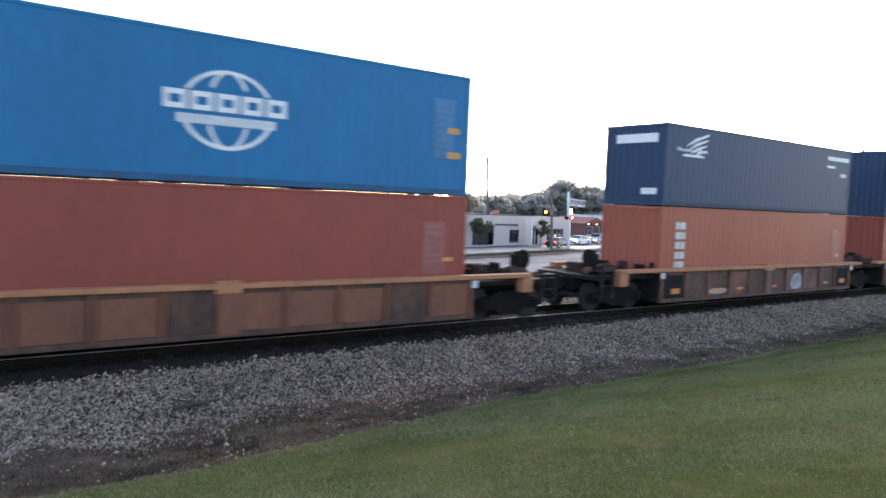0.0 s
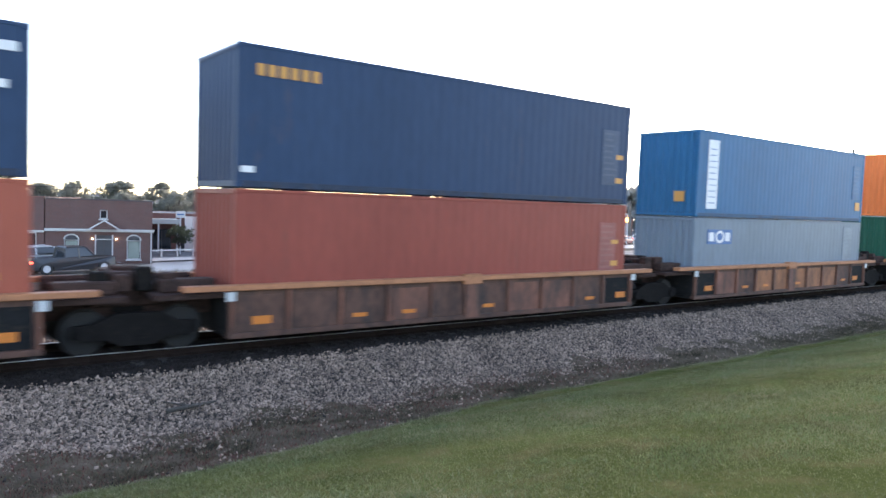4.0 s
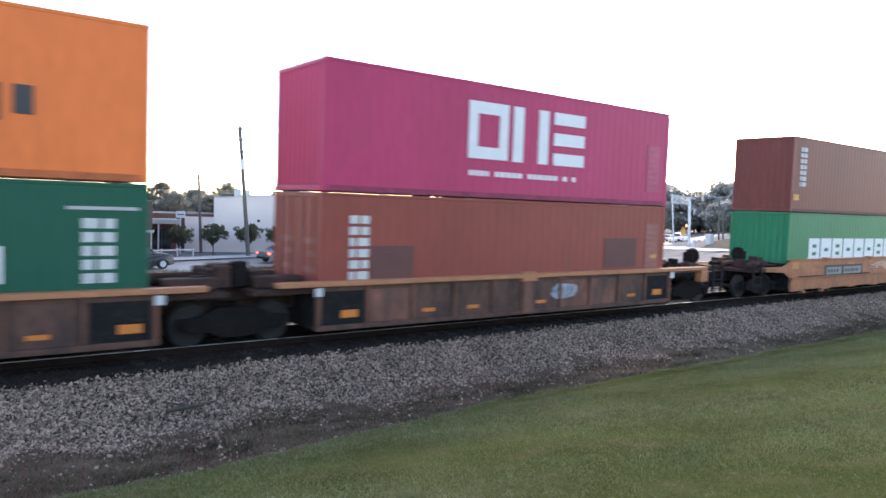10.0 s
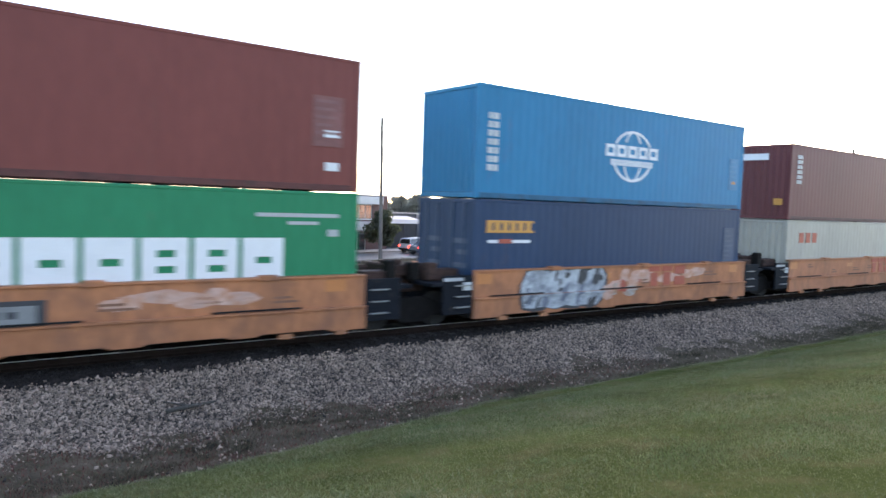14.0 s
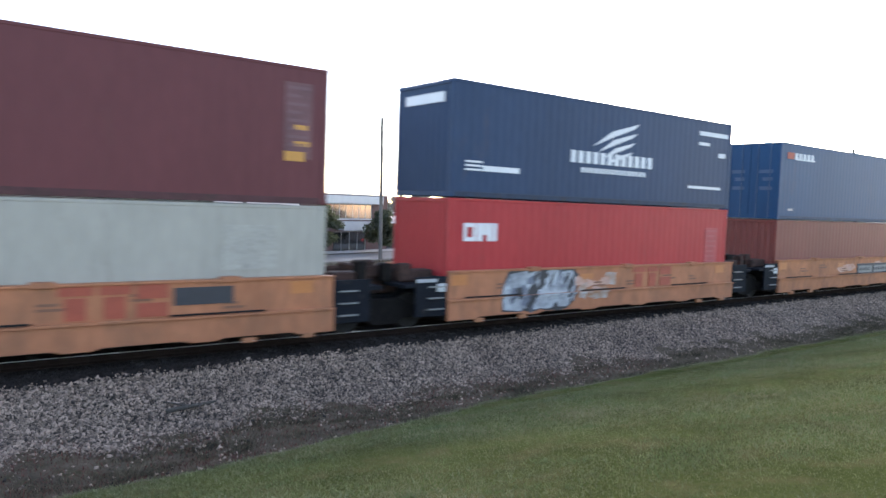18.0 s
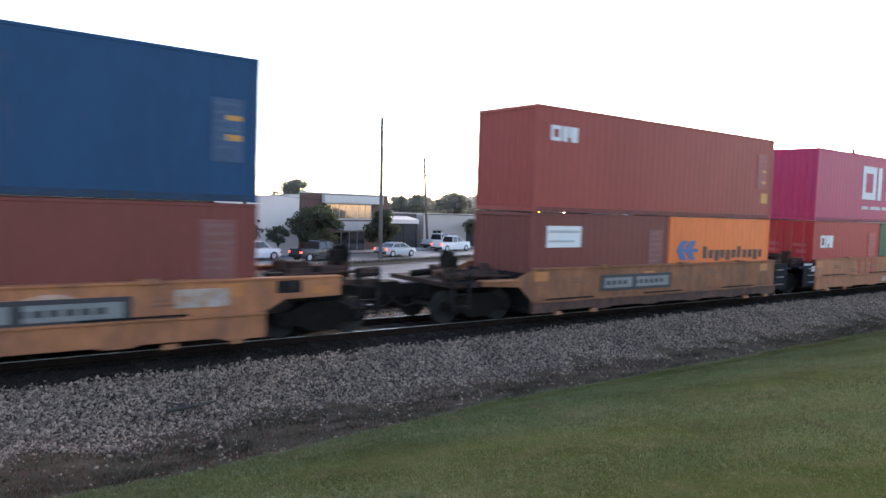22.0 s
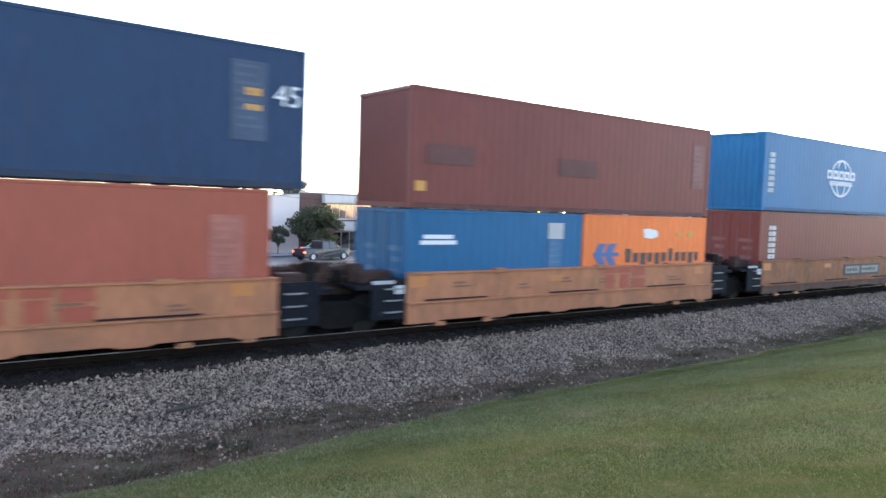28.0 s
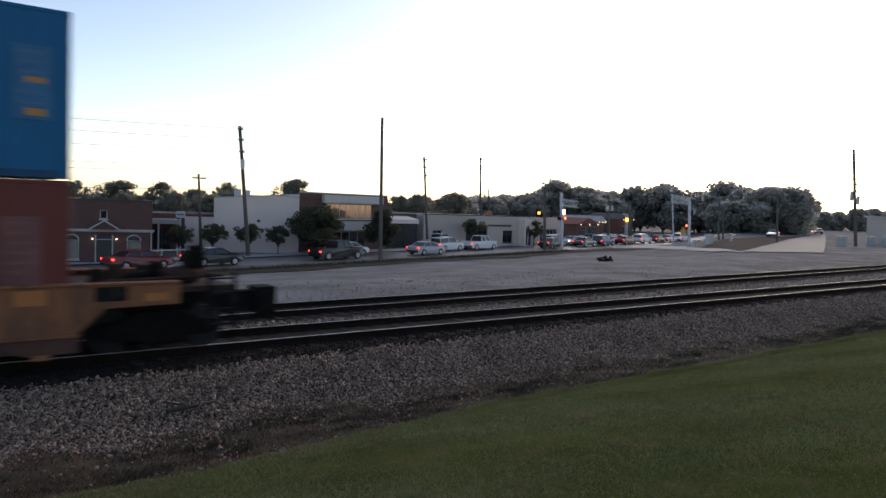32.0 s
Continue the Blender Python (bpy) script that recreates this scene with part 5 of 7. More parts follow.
def graffiti(i, x0, x1, seed):
    """A wide tag: swollen pale masses, dark wedges and streaks across them, a painted-over stain beside; no letters."""
    rng = random.Random(seed)
    span = x1 - x0
    for k, (c, w) in enumerate(((0.17, 0.42), (0.42, 0.36), (0.62, 0.34), (0.84, 0.36))):
        spray(i, "dark_mark", blot(rng, x0 + c * span, 0.84, w * span * 1.03, 1.16, 0.22, 11, 0.06), 0.0002 * k)
        spray(i, "graffiti_pale", blot(rng, x0 + c * span, 0.84, w * span * 0.9, 1.04, 0.22, 11, 0.08), 0.0012 + 0.0002 * k)
    for k in range(24):
        x, z = x0 + span * rng.uniform(0.04, 0.96), rng.uniform(0.32, 1.28)
        w, h = rng.uniform(0.08, 0.34), rng.uniform(0.12, 0.5)
        spray(i, "dark_mark" if k % 3 else "graffiti_shade", blot(rng, x, z, w, h, rng.uniform(0.1, 0.5), 5, 0.35), 0.0026 + 0.0001 * k)
    for k in range(8):
        x = x1 + 0.1 + 0.2 * k
        m = ("overpaint", "smear", "overpaint", "red_mark" if seed == 2 else "smear")[k % 4]
        spray(i, m, blot(rng, x, rng.uniform(0.6, 1.15), rng.uniform(0.25, 0.6), rng.uniform(0.2, 0.5), 0.2, 8, 0.25), 0.0008 - 0.0001 * k)


graffiti(7, -4.5, -1.25, 2)
graffiti(9, -4.35, -1.7, 7)
rng = random.Random(4)
for i, x, z, w, h in ((1, 1.6, 0.36, 0.85, 0.6), (5, 0.95, 0.55, 0.95, 0.42)):
    spray(i, "graffiti_pale", blot(rng, x + w / 2, z + h / 2, w, h, 0.1), 0.001, True)
    for k in range(4):
        spray(i, "graffiti_shade", blot(rng, x + w * (0.22 + 0.19 * k), z + h * (0.62 - 0.12 * (k % 2)), 0.09 * w, 0.62 * h, 0.5, 6, 0.3), 0.003 + 0.0002 * k, True)
spray(1, "smear", blot(rng, -3.1, 0.46, 1.2, 0.2, 0.2), 0.001, True)


# ---- the town across the tracks ----
def brick_material():
    m = mat("red_brick_wall", (0.2, 0.09, 0.07), 0.85, vary=0.2, grain=(0.8, 14), bump=0.2)
    n, l = m.node_tree.nodes, m.node_tree.links
    b = n.new("ShaderNodeTexBrick")
    b.inputs["Scale"].default_value = 1.0
    b.inputs["Brick Width"].default_value, b.inputs["Row Height"].default_value, b.inputs["Mortar Size"].default_value = 0.21, 0.075, 0.01
    b.inputs["Color1"].default_value, b.inputs["Color2"].default_value = (0.145, 0.056, 0.044, 1), (0.10, 0.042, 0.034, 1)
    b.inputs["Mortar"].default_value = (0.14, 0.105, 0.09, 1)
    tc = n.new("ShaderNodeTexCoord")
    sw = n.new("ShaderNodeMapping")
    sw.inputs["Rotation"].default_value = (radians(90), 0, 0)
    l.new(tc.outputs["Object"], sw.inputs[0])
    l.new(sw.outputs[0], b.inputs["Vector"])
    l.new(b.outputs["Color"], n["Principled BSDF"].inputs["Base Color"])
    return m


M["brickwall"] = brick_material()
# mirror-like glass; the warm sky's reflection is put into its colour
M["skyglass"] = mat("sky_tinted_reflective_glass", (0.75, 0.50, 0.36), 0.12, metal=0.75, vary=0.12, grain=(0.8, 6))


def pierced(name, L, H, t, holes, material, parent, y=0.0, top=None):
    """A wall along x with real openings (x0, z0, x1, z1); top: its height at the far end where it slopes."""
    xs_ = sorted({0.0, L, *[h[0] for h in holes], *[h[2] for h in holes]})
    zs_ = sorted({0.0, H, *[h[1] for h in holes], *[h[3] for h in holes]})
    bm = bmesh.new()
    for a, b in zip(xs_, xs_[1:]):
        for c, d in zip(zs_, zs_[1:]):
            if not any(h[0] <= a + 1e-6 and b <= h[2] + 1e-6 and h[1] <= c + 1e-6 and d <= h[3] + 1e-6 for h in holes):
                box(bm, a, y, c, b, y + t, d)
    bmesh.ops.remove_doubles(bm, verts=bm.verts[:], dist=0.0005)
    if top is not None:
        for v in bm.verts:
            if v.co.z > H - 1e-4:
                v.co.z = H + (top - H) * v.co.x / L
    return part(name, bm, material, parent)


def window(parent, x0, z0, x1, z1, y=0.1, cols=2, rows=2, frame_m="trim", glass_m="darkglass", arch=False):
    w = boxes("window", M[frame_m], parent, (x0, y, z0, x0 + 0.07, y + 0.08, z1), (x1 - 0.07, y, z0, x1, y + 0.08, z1), (x0 + 0.07, y, z0, x1 - 0.07, y + 0.08, z0 + 0.07), (x0 + 0.07, y, z1 - 0.07, x1 - 0.07, y + 0.08, z1))
    boxes("sill", M[frame_m], w, (x0 - 0.08, y - 0.2, z0 - 0.08, x1 + 0.08, y + 0.02, z0 - 0.003))
    for i in range(cols):
        for j in range(rows):
            a, b = (x0 + 0.07 + (x1 - x0 - 0.14) * k / cols for k in (i, i + 1))
            c, d = (z0 + 0.07 + (z1 - z0 - 0.14) * k / rows for k in (j, j + 1))
            boxes("pane", M[glass_m], w, (a + 0.025, y + 0.03, c + 0.025, b - 0.025, y + 0.05, d - 0.025))
    bm = bmesh.new()
    for i in range(1, cols):
        a = x0 + 0.07 + (x1 - x0 - 0.14) * i / cols
        box(bm, a - 0.025, y + 0.01, z0 + 0.07, a + 0.025, y + 0.07, z1 - 0.07)
    for j in range(1, rows):
        c = z0 + 0.07 + (z1 - z0 - 0.14) * j / rows
        box(bm, x0 + 0.07, y + 0.012, c - 0.025, x1 - 0.07, y + 0.068, c + 0.025)
    if bm.verts:
        part("glazing_bar", bm, M[frame_m], w)
    else:
        bm.free()
    if arch:
        bm = bmesh.new()
        cx, r = (x0 + x1) / 2, (x1 - x0) / 2
        pts = [(cx + r * math.cos(math.pi * k / 10), z1 + r * 0.8 * math.sin(math.pi * k / 10)) for k in range(11)]
        prism(bm, pts, "y", y - 0.12, y - 0.09)
        part("arch_panel", bm, M["roofdark"], w, "dark arched fanlight")
        bm = bmesh.new()
        for p, q in zip(pts, pts[1:]):
            cyl(bm, (p[0], y - 0.12, p[1]), (q[0], y - 0.12, q[1]), 0.05, n=5)
        part("arch_frame", bm, M[frame_m], w)
    return w


def shell(root, L, H, D, material, roof="roofdark", parapet=0.0):
    """Side and back walls and a roof behind a front wall."""
    boxes("side_wall", material, root, (0.0, 0.251, 0, 0.25, D, H))
    boxes("side_wall", material, root, (L - 0.25, 0.251, 0, L, D, H))
    boxes("back_wall", material, root, (0.25, D - 0.25, 0, L - 0.25, D, H))
    boxes("roof", M[roof], root, (0.25, 0.251, H - parapet - 0.25, L - 0.25, D - 0.25, H - parapet - 0.02))
    boxes("inner_floor", M["roofdark"], root, (0.25, 0.251, 0.02, L - 0.25, D - 0.25, 0.08))


GZ = STREET_Z


def brick_office():
    b = empty("brick_building", "one-storey red brick building with white gabled porch", "building")
    L, H = 7.4, 4.87
    k = L / 178.0

    def X(p):
        return (p - 80) * k
    door, w1, w2, up = (X(160), 0.0, X(191), 2.25), (X(110), 0.35, X(134), 1.85), (X(214), 0.35, X(238), 1.85), (X(168), 3.45, X(181), 4.15)
    pierced("front_wall", L, H, 0.25, [door, w1, w2, up], M["brickwall"], b)
    shell(b, L, H, 14, M["brickwall"], parapet=0.4)
    window(b, *w1, cols=1, rows=1, glass_m="blind", arch=True)
    window(b, *w2, cols=1, rows=1, glass_m="blind", arch=True)
    window(b, *up, cols=1, rows=1)
    d = boxes("door", M["roofdark"], b, (door[0] + 0.1, 0.12, 0, (door[0] + door[2]) / 2 - 0.01, 0.17, 1.85), ((door[0] + door[2]) / 2 + 0.01, 0.12, 0, door[2] - 0.1, 0.17, 1.85), (door[0] + 0.1, 0.12, 1.92, door[2] - 0.1, 0.15, 2.2), label="dark double door with transom")
    boxes("door_frame", M["trim"], d, (door[0], 0.05, 0, door[0] + 0.1, 0.2, 2.25), (door[2] - 0.1, 0.05, 0, door[2], 0.2, 2.25), (door[0] + 0.1, 0.05, 1.86, door[2] - 0.1, 0.2, 1.92))
    boxes("cornice", M["trim"], b, (-0.05, -0.28, 2.58, L + 0.15, -0.002, 2.68), (-0.05, -0.16, 2.48, L + 0.1, -0.003, 2.58))
    boxes("coping", M["roofdark"], b, (-0.03, -0.05, H, L + 0.03, 0.3, H + 0.07))
    cx = X(176.5)
    bm = bmesh.new()
    for s in (-1, 1):
        bmv = [(cx, 3.42), (cx + s * 1.02, 2.76), (cx + s * 1.02, 2.66), (cx, 3.30)]
        prism(bm, bmv, "y", -0.7, -0.45)
    part("gable_trim", bm, M["trim"], b, "white raking gable trim")
    bm = bmesh.new()
    prism(bm, [(cx - 0.9, 2.69), (cx + 0.9, 2.69), (cx, 3.29)], "y", -0.6, -0.003)
    part("gable", bm, M["brickwall"], b)
    for s in (-1, 1):
        bm = bmesh.new()
        box(bm, cx + s * 0.83 - 0.04, -0.12, 1.88, cx + s * 0.83 + 0.04, -0.002, 1.98)
        part("wall_lamp", bm, M["warmlamp"], b, "small lit wall lamp")
    boxes("downpipe", M["trim"], b, (L - 0.12, -0.1, 0, L - 0.04, -0.002, 2.47))
    b.matrix_world = pose(8.9, 60.8, GZ, 0, 0, -14)
    return b


brick_office()


def brick_shop():
    b = empty("brick_shop", "one-storey dark brick shop with white-framed storefront windows", "building")
    L, H = 11.0, 4.95
    holes = [(0.7, 0.5, 4.6, 2.35), (5.2, 0.05, 6.2, 2.35), (6.9, 0.4, 10.5, 2.35)]
    pierced("front_wall", L, H, 0.25, holes, M["brickwall"], b)
    shell(b, L, H, 15, M["brickwall"], parapet=0.4)
    window(b, *holes[0], cols=4, rows=1)
    window(b, *holes[2], cols=3, rows=1)
    boxes("door", M["roofdark"], b, (5.25, 0.12, 0.02, 6.15, 0.17, 2.3))
    boxes("fascia", M["trim"], b, (0, -0.2, 2.42, L, -0.003, 2.52), (0, -0.1, 2.36, L, -0.003, 2.42))
    boxes("coping", M["brick"], b, (0, -0.05, H, L, 0.3, H + 0.08))
    for x in (3.6, 6.4, 9.3):
        boxes("vent_block", M["trim"], b, (x - 0.15, -0.05, 3.5, x + 0.15, -0.002, 3.72))
    b.matrix_world = pose(-1.52, 64.55, GZ, 0, 0, -20)
    return b


brick_shop()


def canopy_shop():
    b = empty("canopy_shop", "low dark shop with a pale canopy roof", "building")
    L, H = 8.5, 3.7
    holes = [(0.6, 0.2, 3.2, 2.2), (4.0, 0.0, 5.0, 2.2), (5.6, 0.2, 8.0, 2.2)]
    pierced("front_wall", L, H, 0.25, holes, M["brick"], b)
    shell(b, L, H, 10, M["brick"])
    window(b, *holes[0], cols=3, rows=1, frame_m="roofdark")
    window(b, *holes[2], cols=3, rows=1, frame_m="roofdark")
    boxes("door", M["roofdark"], b, (4.05, 0.1, 0, 4.95, 0.15, 2.15))
    boxes("canopy", M["concrete"], b, (-0.3, -2.2, 2.75, 3.5, -0.003, 3.2))
    for x in (-0.1, 1.6, 3.3):
        boxes("post", M["trim"], b, (x - 0.07, -2.1, 0, x + 0.07, -1.96, 2.747))
    b.matrix_world = pose(18.3, 72.5, GZ, 0, 0, -5)
    s = empty("pole_sign", "white sign board on a thin pole", "sign")
    boxes("pole", M["steel"], s, (-0.05, -0.05, 0, 0.05, 0.05, 3.75))
    boxes("board", M["trim"], s, (-0.42, -0.09, 3.75, 0.42, 0.09, 4.35))
    boxes("board_line", M["blue_mark"], s, (-0.35, -0.1, 4.0, 0.3, -0.091, 4.12), label="unreadable blue bars")
    s.matrix_world = pose(21.2, 68.6, GZ - 0.35)


canopy_shop()


def rail_fence():
    f = empty("rail_fence", "low white post-and-rail fence beside the shops", "fence")
    for k in range(4):
        boxes("post", M["trim"], f, (k * 1.5 - 0.06, -0.06, 0, k * 1.5 + 0.06, 0.06, 0.72), bevel=0.01)
    for z in (0.52,):
        boxes("rail", M["trim"], f, (0, -0.09, z, 4.5, -0.062, z + 0.12))
    f.matrix_world = pose(16.75, 63.6, GZ + 0.13, 0, 0, 14)


rail_fence()


def stucco_hall():
    b = empty("stucco_building", "two-storey cream building with brick corner and window band", "building")
    L, H = 8.3, 5.3
    pierced("side_wall", L, H, 0.25, [], M["stucco"], b, top=5.95)
    boxes("low_wall", M["stucco"], b, (-2.7, 0.0, 0.0, -0.004, 0.25, 3.35), (-2.7, -0.04, 3.354, -0.004, 0.29, 3.45), label="low cream wall beside the hall")
    bm = bmesh.new()
    box(bm, 0, -0.05, H, L, 0.3, H + 0.12)
    for v in bm.verts:
        v.co.z += (5.95 - H) * max(0, v.co.x) / L
    part("coping", bm, M["trim"], b)
    boxes("roof", M["roofdark"], b, (0.2, 0.26, 5.0, L, 14, 5.2))
    boxes("far_wall", M["stucco"], b, (0, 0.26, 0, 0.25, 14, 5.2))
    boxes("rooftop_unit", M["steel"], b, (1.9, 3.0, 5.2, 2.6, 4.2, 6.35), (2.75, 3.2, 5.2, 3.5, 4.2, 6.25), label="grey rooftop air unit")
    bm = bmesh.new()
    cyl(bm, (4.3, -0.06, 3.2), (4.3, -0.003, 3.2), 0.16, n=10)
    part("wall_vent", bm, M["roofdark"], b)
    b.matrix_world = pose(25.15, 70.9, GZ, 0, 0, -21)
    c = empty("brick_hall", "brick hall front with a sky-tinted window band over a pale awning", "building")
    L2, H2 = 12.8, 6.2
    band = (3.4, 3.55, 10.4, 5.2)
    door = (4.5, 0.0, 9.5, 2.2)
    pierced("front_wall", L2, H2, 0.25, [band, door], M["brickwall"], c)
    boxes("roof", M["roofdark"], c, (0.0, 0.26, 5.6, L2, 14, 5.8))
    boxes("far_wall", M["brickwall"], c, (L2 - 0.25, 0.26, 0, L2, 14, 6.2))
    boxes("fascia", M["trim"], c, (2.8, -0.5, 5.25, 11.6, -0.003, 6.1))
    boxes("coping", M["trim"], c, (0, -0.06, H2, L2, 0.3, H2 + 0.13))
    boxes("awning", M["trim"], c, (5.0, -1.2, 2.35, 11.2, -0.003, 3.3))
    w = window(c, *band, cols=7, rows=1, glass_m="skyglass")
    boxes("inner_wall", M["tan"], c, (3.0, 5.0, 3.2, 11.0, 5.1, 5.5))
    window(c, *door, cols=4, rows=1)
    c.matrix_world = pose(33.0, 67.8, GZ, 0, 0, 14)
    return b


stucco_hall()


def porch_house():
    b = empty("porch_building", "low dark building with white porch roof and door", "building")
    L, H = 7.0, 4.2
    door = (1.4, 0.0, 2.6, 2.15)
    pierced("front_wall", L, H, 0.25, [door], M["roofdark"], b)
    shell(b, L, H, 8, M["roofdark"])
    window(b, *door, cols=2, rows=3)
    bm = bmesh.new()
    prism(bm, [(-2.4, 3.05), (0.0, 3.5), (0.0, 3.9), (-2.4, 3.55)], "x", -0.1, 5.6)
    part("porch_roof", bm, M["stucco"], b)
    for x in (0.1, 3.6, 5.4):
        boxes("post", M["roofdark"], b, (x - 0.08, -2.3, 0, x + 0.08, -2.14, 3.06))
    b.matrix_world = pose(45.6, 75.0, GZ, 0, 0, 2)


porch_house()


def tan_store():
    b = empty("tan_store", "long low tan store with dark windows and cream entrance", "building")
    L, H = 18.6, 4.15
    holes = [(13.6, 0.5, 15.4, 2.2), (7.0, 0.0, 10.8, 2.9), (1.5, 0.6, 3.0, 2.2)]
    pierced("front_wall", L, H, 0.25, holes, M["tan"], b)
    shell(b, L, H, 14, M["tan"])
    window(b, *holes[0], cols=2, rows=1, frame_m="roofdark")
    window(b, *holes[2], cols=2, rows=1, frame_m="trim")
    boxes("recess", M["roofdark"], b, (7.0, 1.2, 0, 10.8, 1.25, 2.9))
    boxes("sign_bars", M["roofdark"], b, *((10.9 + k * 0.62, -0.06, 2.75, 11.4 + k * 0.62, -0.002, 3.0) for k in range(7)), label="unreadable dark sign bars")
    boxes("coping", M["roofdark"], b, (0, -0.05, H, L, 0.3, H + 0.1))
    e = boxes("entrance", M["stucco"], b, (16.6, -1.2, 0, 16.9, -0.003, 3.75), (18.3, -1.2, 0, 18.6, -0.003, 3.75), (16.9, -1.2, 2.5, 18.3, -0.003, 3.75), label="cream entrance tower")
    window(b, 16.95, 0.1, 17.55, 2.4, y=-0.9, cols=1, rows=2)
    window(b, 17.65, 0.1, 18.25, 2.4, y=-0.9, cols=1, rows=2)
    b.matrix_world = pose(54.0, 75.6, GZ, 0, 0, 0)
    c = empty("brick_store", "low pale brick store beyond the signal", "building")
    pierced("front_wall", 15.0, 4.0, 0.25, [(2.0, 0.3, 6.0, 2.2), (8.0, 0.3, 13.0, 2.2)], M["tan"], c)
    shell(c, 15.0, 4.0, 12, M["tan"])
    window(c, 2.0, 0.3, 6.0, 2.2, cols=4, rows=1)
    window(c, 8.0, 0.3, 13.0, 2.2, cols=5, rows=1)
    c.matrix_world = pose(73.5, 80.5, GZ, 0, 0, 12)
    for x, y, w, hh, yaw, lab in ((119.5, 104.0, 6.5, 4.3, 25, "small gabled shop with a pale roof by the crossing"), (131.0, 107.0, 7.0, 5.0, 15, "small dark gabled shop beyond the crossing"), (108.0, 99.0, 8.0, 3.9, 10, "low dark shop with a lit front")):
        s = empty("shop", lab, "building")
        pierced("front_wall", w, hh - 1.3, 0.25, [(1.0, 0.3, w / 2 - 0.5, 2.1), (w / 2 + 0.5, 0.3, w - 1.0, 2.1)], M["brick"], s)
        shell(s, w, hh - 1.3, 8, M["brick"])
        window(s, 1.0, 0.3, w / 2 - 0.5, 2.1, cols=3, rows=1)
        window(s, w / 2 + 0.5, 0.3, w - 1.0, 2.1, cols=3, rows=1)
        bm = bmesh.new()
        prism(bm, [(-0.4, hh - 1.29), (w + 0.4, hh - 1.29), (w / 2, hh)], "y", -0.5, 8.4)
        part("pitched_roof", bm, M["concrete"] if yaw == 25 else M["redroof"] if yaw == 10 else M["roofdark"], s)
        for k in range(3):
            boxes("eaves_lamp", M["warmlamp"], s, (0.8 + k * (w - 1.6) / 2 - 0.1, -0.62, hh - 1.42, 0.8 + k * (w - 1.6) / 2 + 0.1, -0.5, hh - 1.3), label="small lit lamp under the eaves")
        s.matrix_world = pose(x, y, GZ, 0, 0, yaw)
    p = empty("pylon_sign", "tall sign with an orange lit panel beside the shops", "sign")
    boxes("pylon", M["concrete"], p, (-0.35, -0.2, 0, 0.35, 0.2, 4.7), bevel=0.02)
    boxes("sign_panel", M["amber"], p, (-0.75, -0.32, 3.3, 0.75, -0.203, 4.0), label="orange lit sign panel")
    boxes("cap", M["trim"], p, (-0.9, -0.45, 4.703, 0.9, 0.45, 5.0))
    p.location = (129.4, 103.8, GZ)


M["redroof"] = mat("dull_red_roof", (0.25, 0.07, 0.05), 0.8, vary=0.15, grain=(1, 12))
tan_store()

M["paleroad"] = mat("bright_concrete", (0.21, 0.207, 0.203), 0.8, vary=0.12, grain=(0.3, 12), bump=0.1)
M["verge_green"] = mat("weedy_soil", (0.055, 0.05, 0.043), 0.95, vary=0.45, grain=(0.35, 6), bump=0.6, dirt=(0.035, 0.034, 0.026), dirt_amount=0.5, spec=0.05)

# ---- street, pavement, road over the crossing ----
def street_axis(x):
    return 57.6 + 0.27 * (x - 16.7)


street = sheet("street", -120, 230, 0, 1, (3.0, 0.25), 0.03, M["asphalt"], "grey asphalt street with slow traffic", "road", edge=lambda x: (street_axis(x) - 5.2, street_axis(x) + 2.6))
walkway = sheet("pavement", -120, 90, 0, 1, (3.0, 0.5), 0.13, M["concrete"], "pale concrete pavement along the shops", "pavement", edge=lambda x: (street_axis(x) + 2.62, min(street_axis(x) + 5.6, 74.0 + 0.02 * x)))
kerb = sheet("kerb", -120, 92, 0, 1, (3.0, 0.5), 0.2, M["roofdark"], "low dark edge between the gravel and the street", "kerb", edge=lambda x: (street_axis(x) - 6.3, street_axis(x) - 5.9))
belt = sheet("weedy_belt", -120, 92, 0, 1, (1.5, 0.2), 0.05, M["verge_green"], "dark weedy soil belt along the street", "verge",
             edge=lambda x: (street_axis(x) - 10.6 + 0.9 * math.sin(0.21 * x) + 0.5 * math.sin(0.7 * x), street_axis(x) - 6.32))


def strip(name, rows, lift, material, label, cat, cols=4):
    """A paved strip between pairs of edge points."""
    v, f = [], []
    fine = []
    for (a0, b0), (a1, b1) in zip(rows, rows[1:]):
        for k in range(6):
            fine.append([tuple(p + (q - p) * k / 6 for p, q in zip(m0, m1)) for m0, m1 in ((a0, a1), (b0, b1))])
    fine.append(rows[-1])
    for (x0, y0), (x1, y1) in fine:
        for k in range(cols + 1):
            x, y = x0 + (x1 - x0) * k / cols, y0 + (y1 - y0) * k / cols
            v.append((x, y, ground_z(x, y) + lift))
    w = cols + 1
    for i in range(len(fine) - 1):
        for k in range(cols):
            a = i * w + k
            f.append((a, a + 1, a + w + 1, a + w))
    return tagged(mesh_from(name, v, f, material), label, cat, kind="structure")


strip("concrete_road", [((68.2, 40.2), (77.2, 36.3)), ((86.9, 48.3), (96.9, 45.4)), ((106.1, 56.5), (118.2, 55.3)), ((129.0, 66.3), (140.5, 65.8)), ((150.9, 74.8), (159.8, 74.8)), ((168.5, 81.5), (177.5, 83.2))], 0.10, M["paleroad"], "pale concrete road running away from the crossing", "road")
strip("footpath", [((89.7, 73.9), (82.8, 68.6)), ((98.9, 74.4), (89.0, 66.9)), ((100.7, 69.2), (87.6, 60.2)), ((77.8, 49.6), (68.1, 43.4)), ((69.2, 41.0), (66.5, 38.6))], 0.09, M["concrete"], "pale narrow path beside the crossing road", "path")
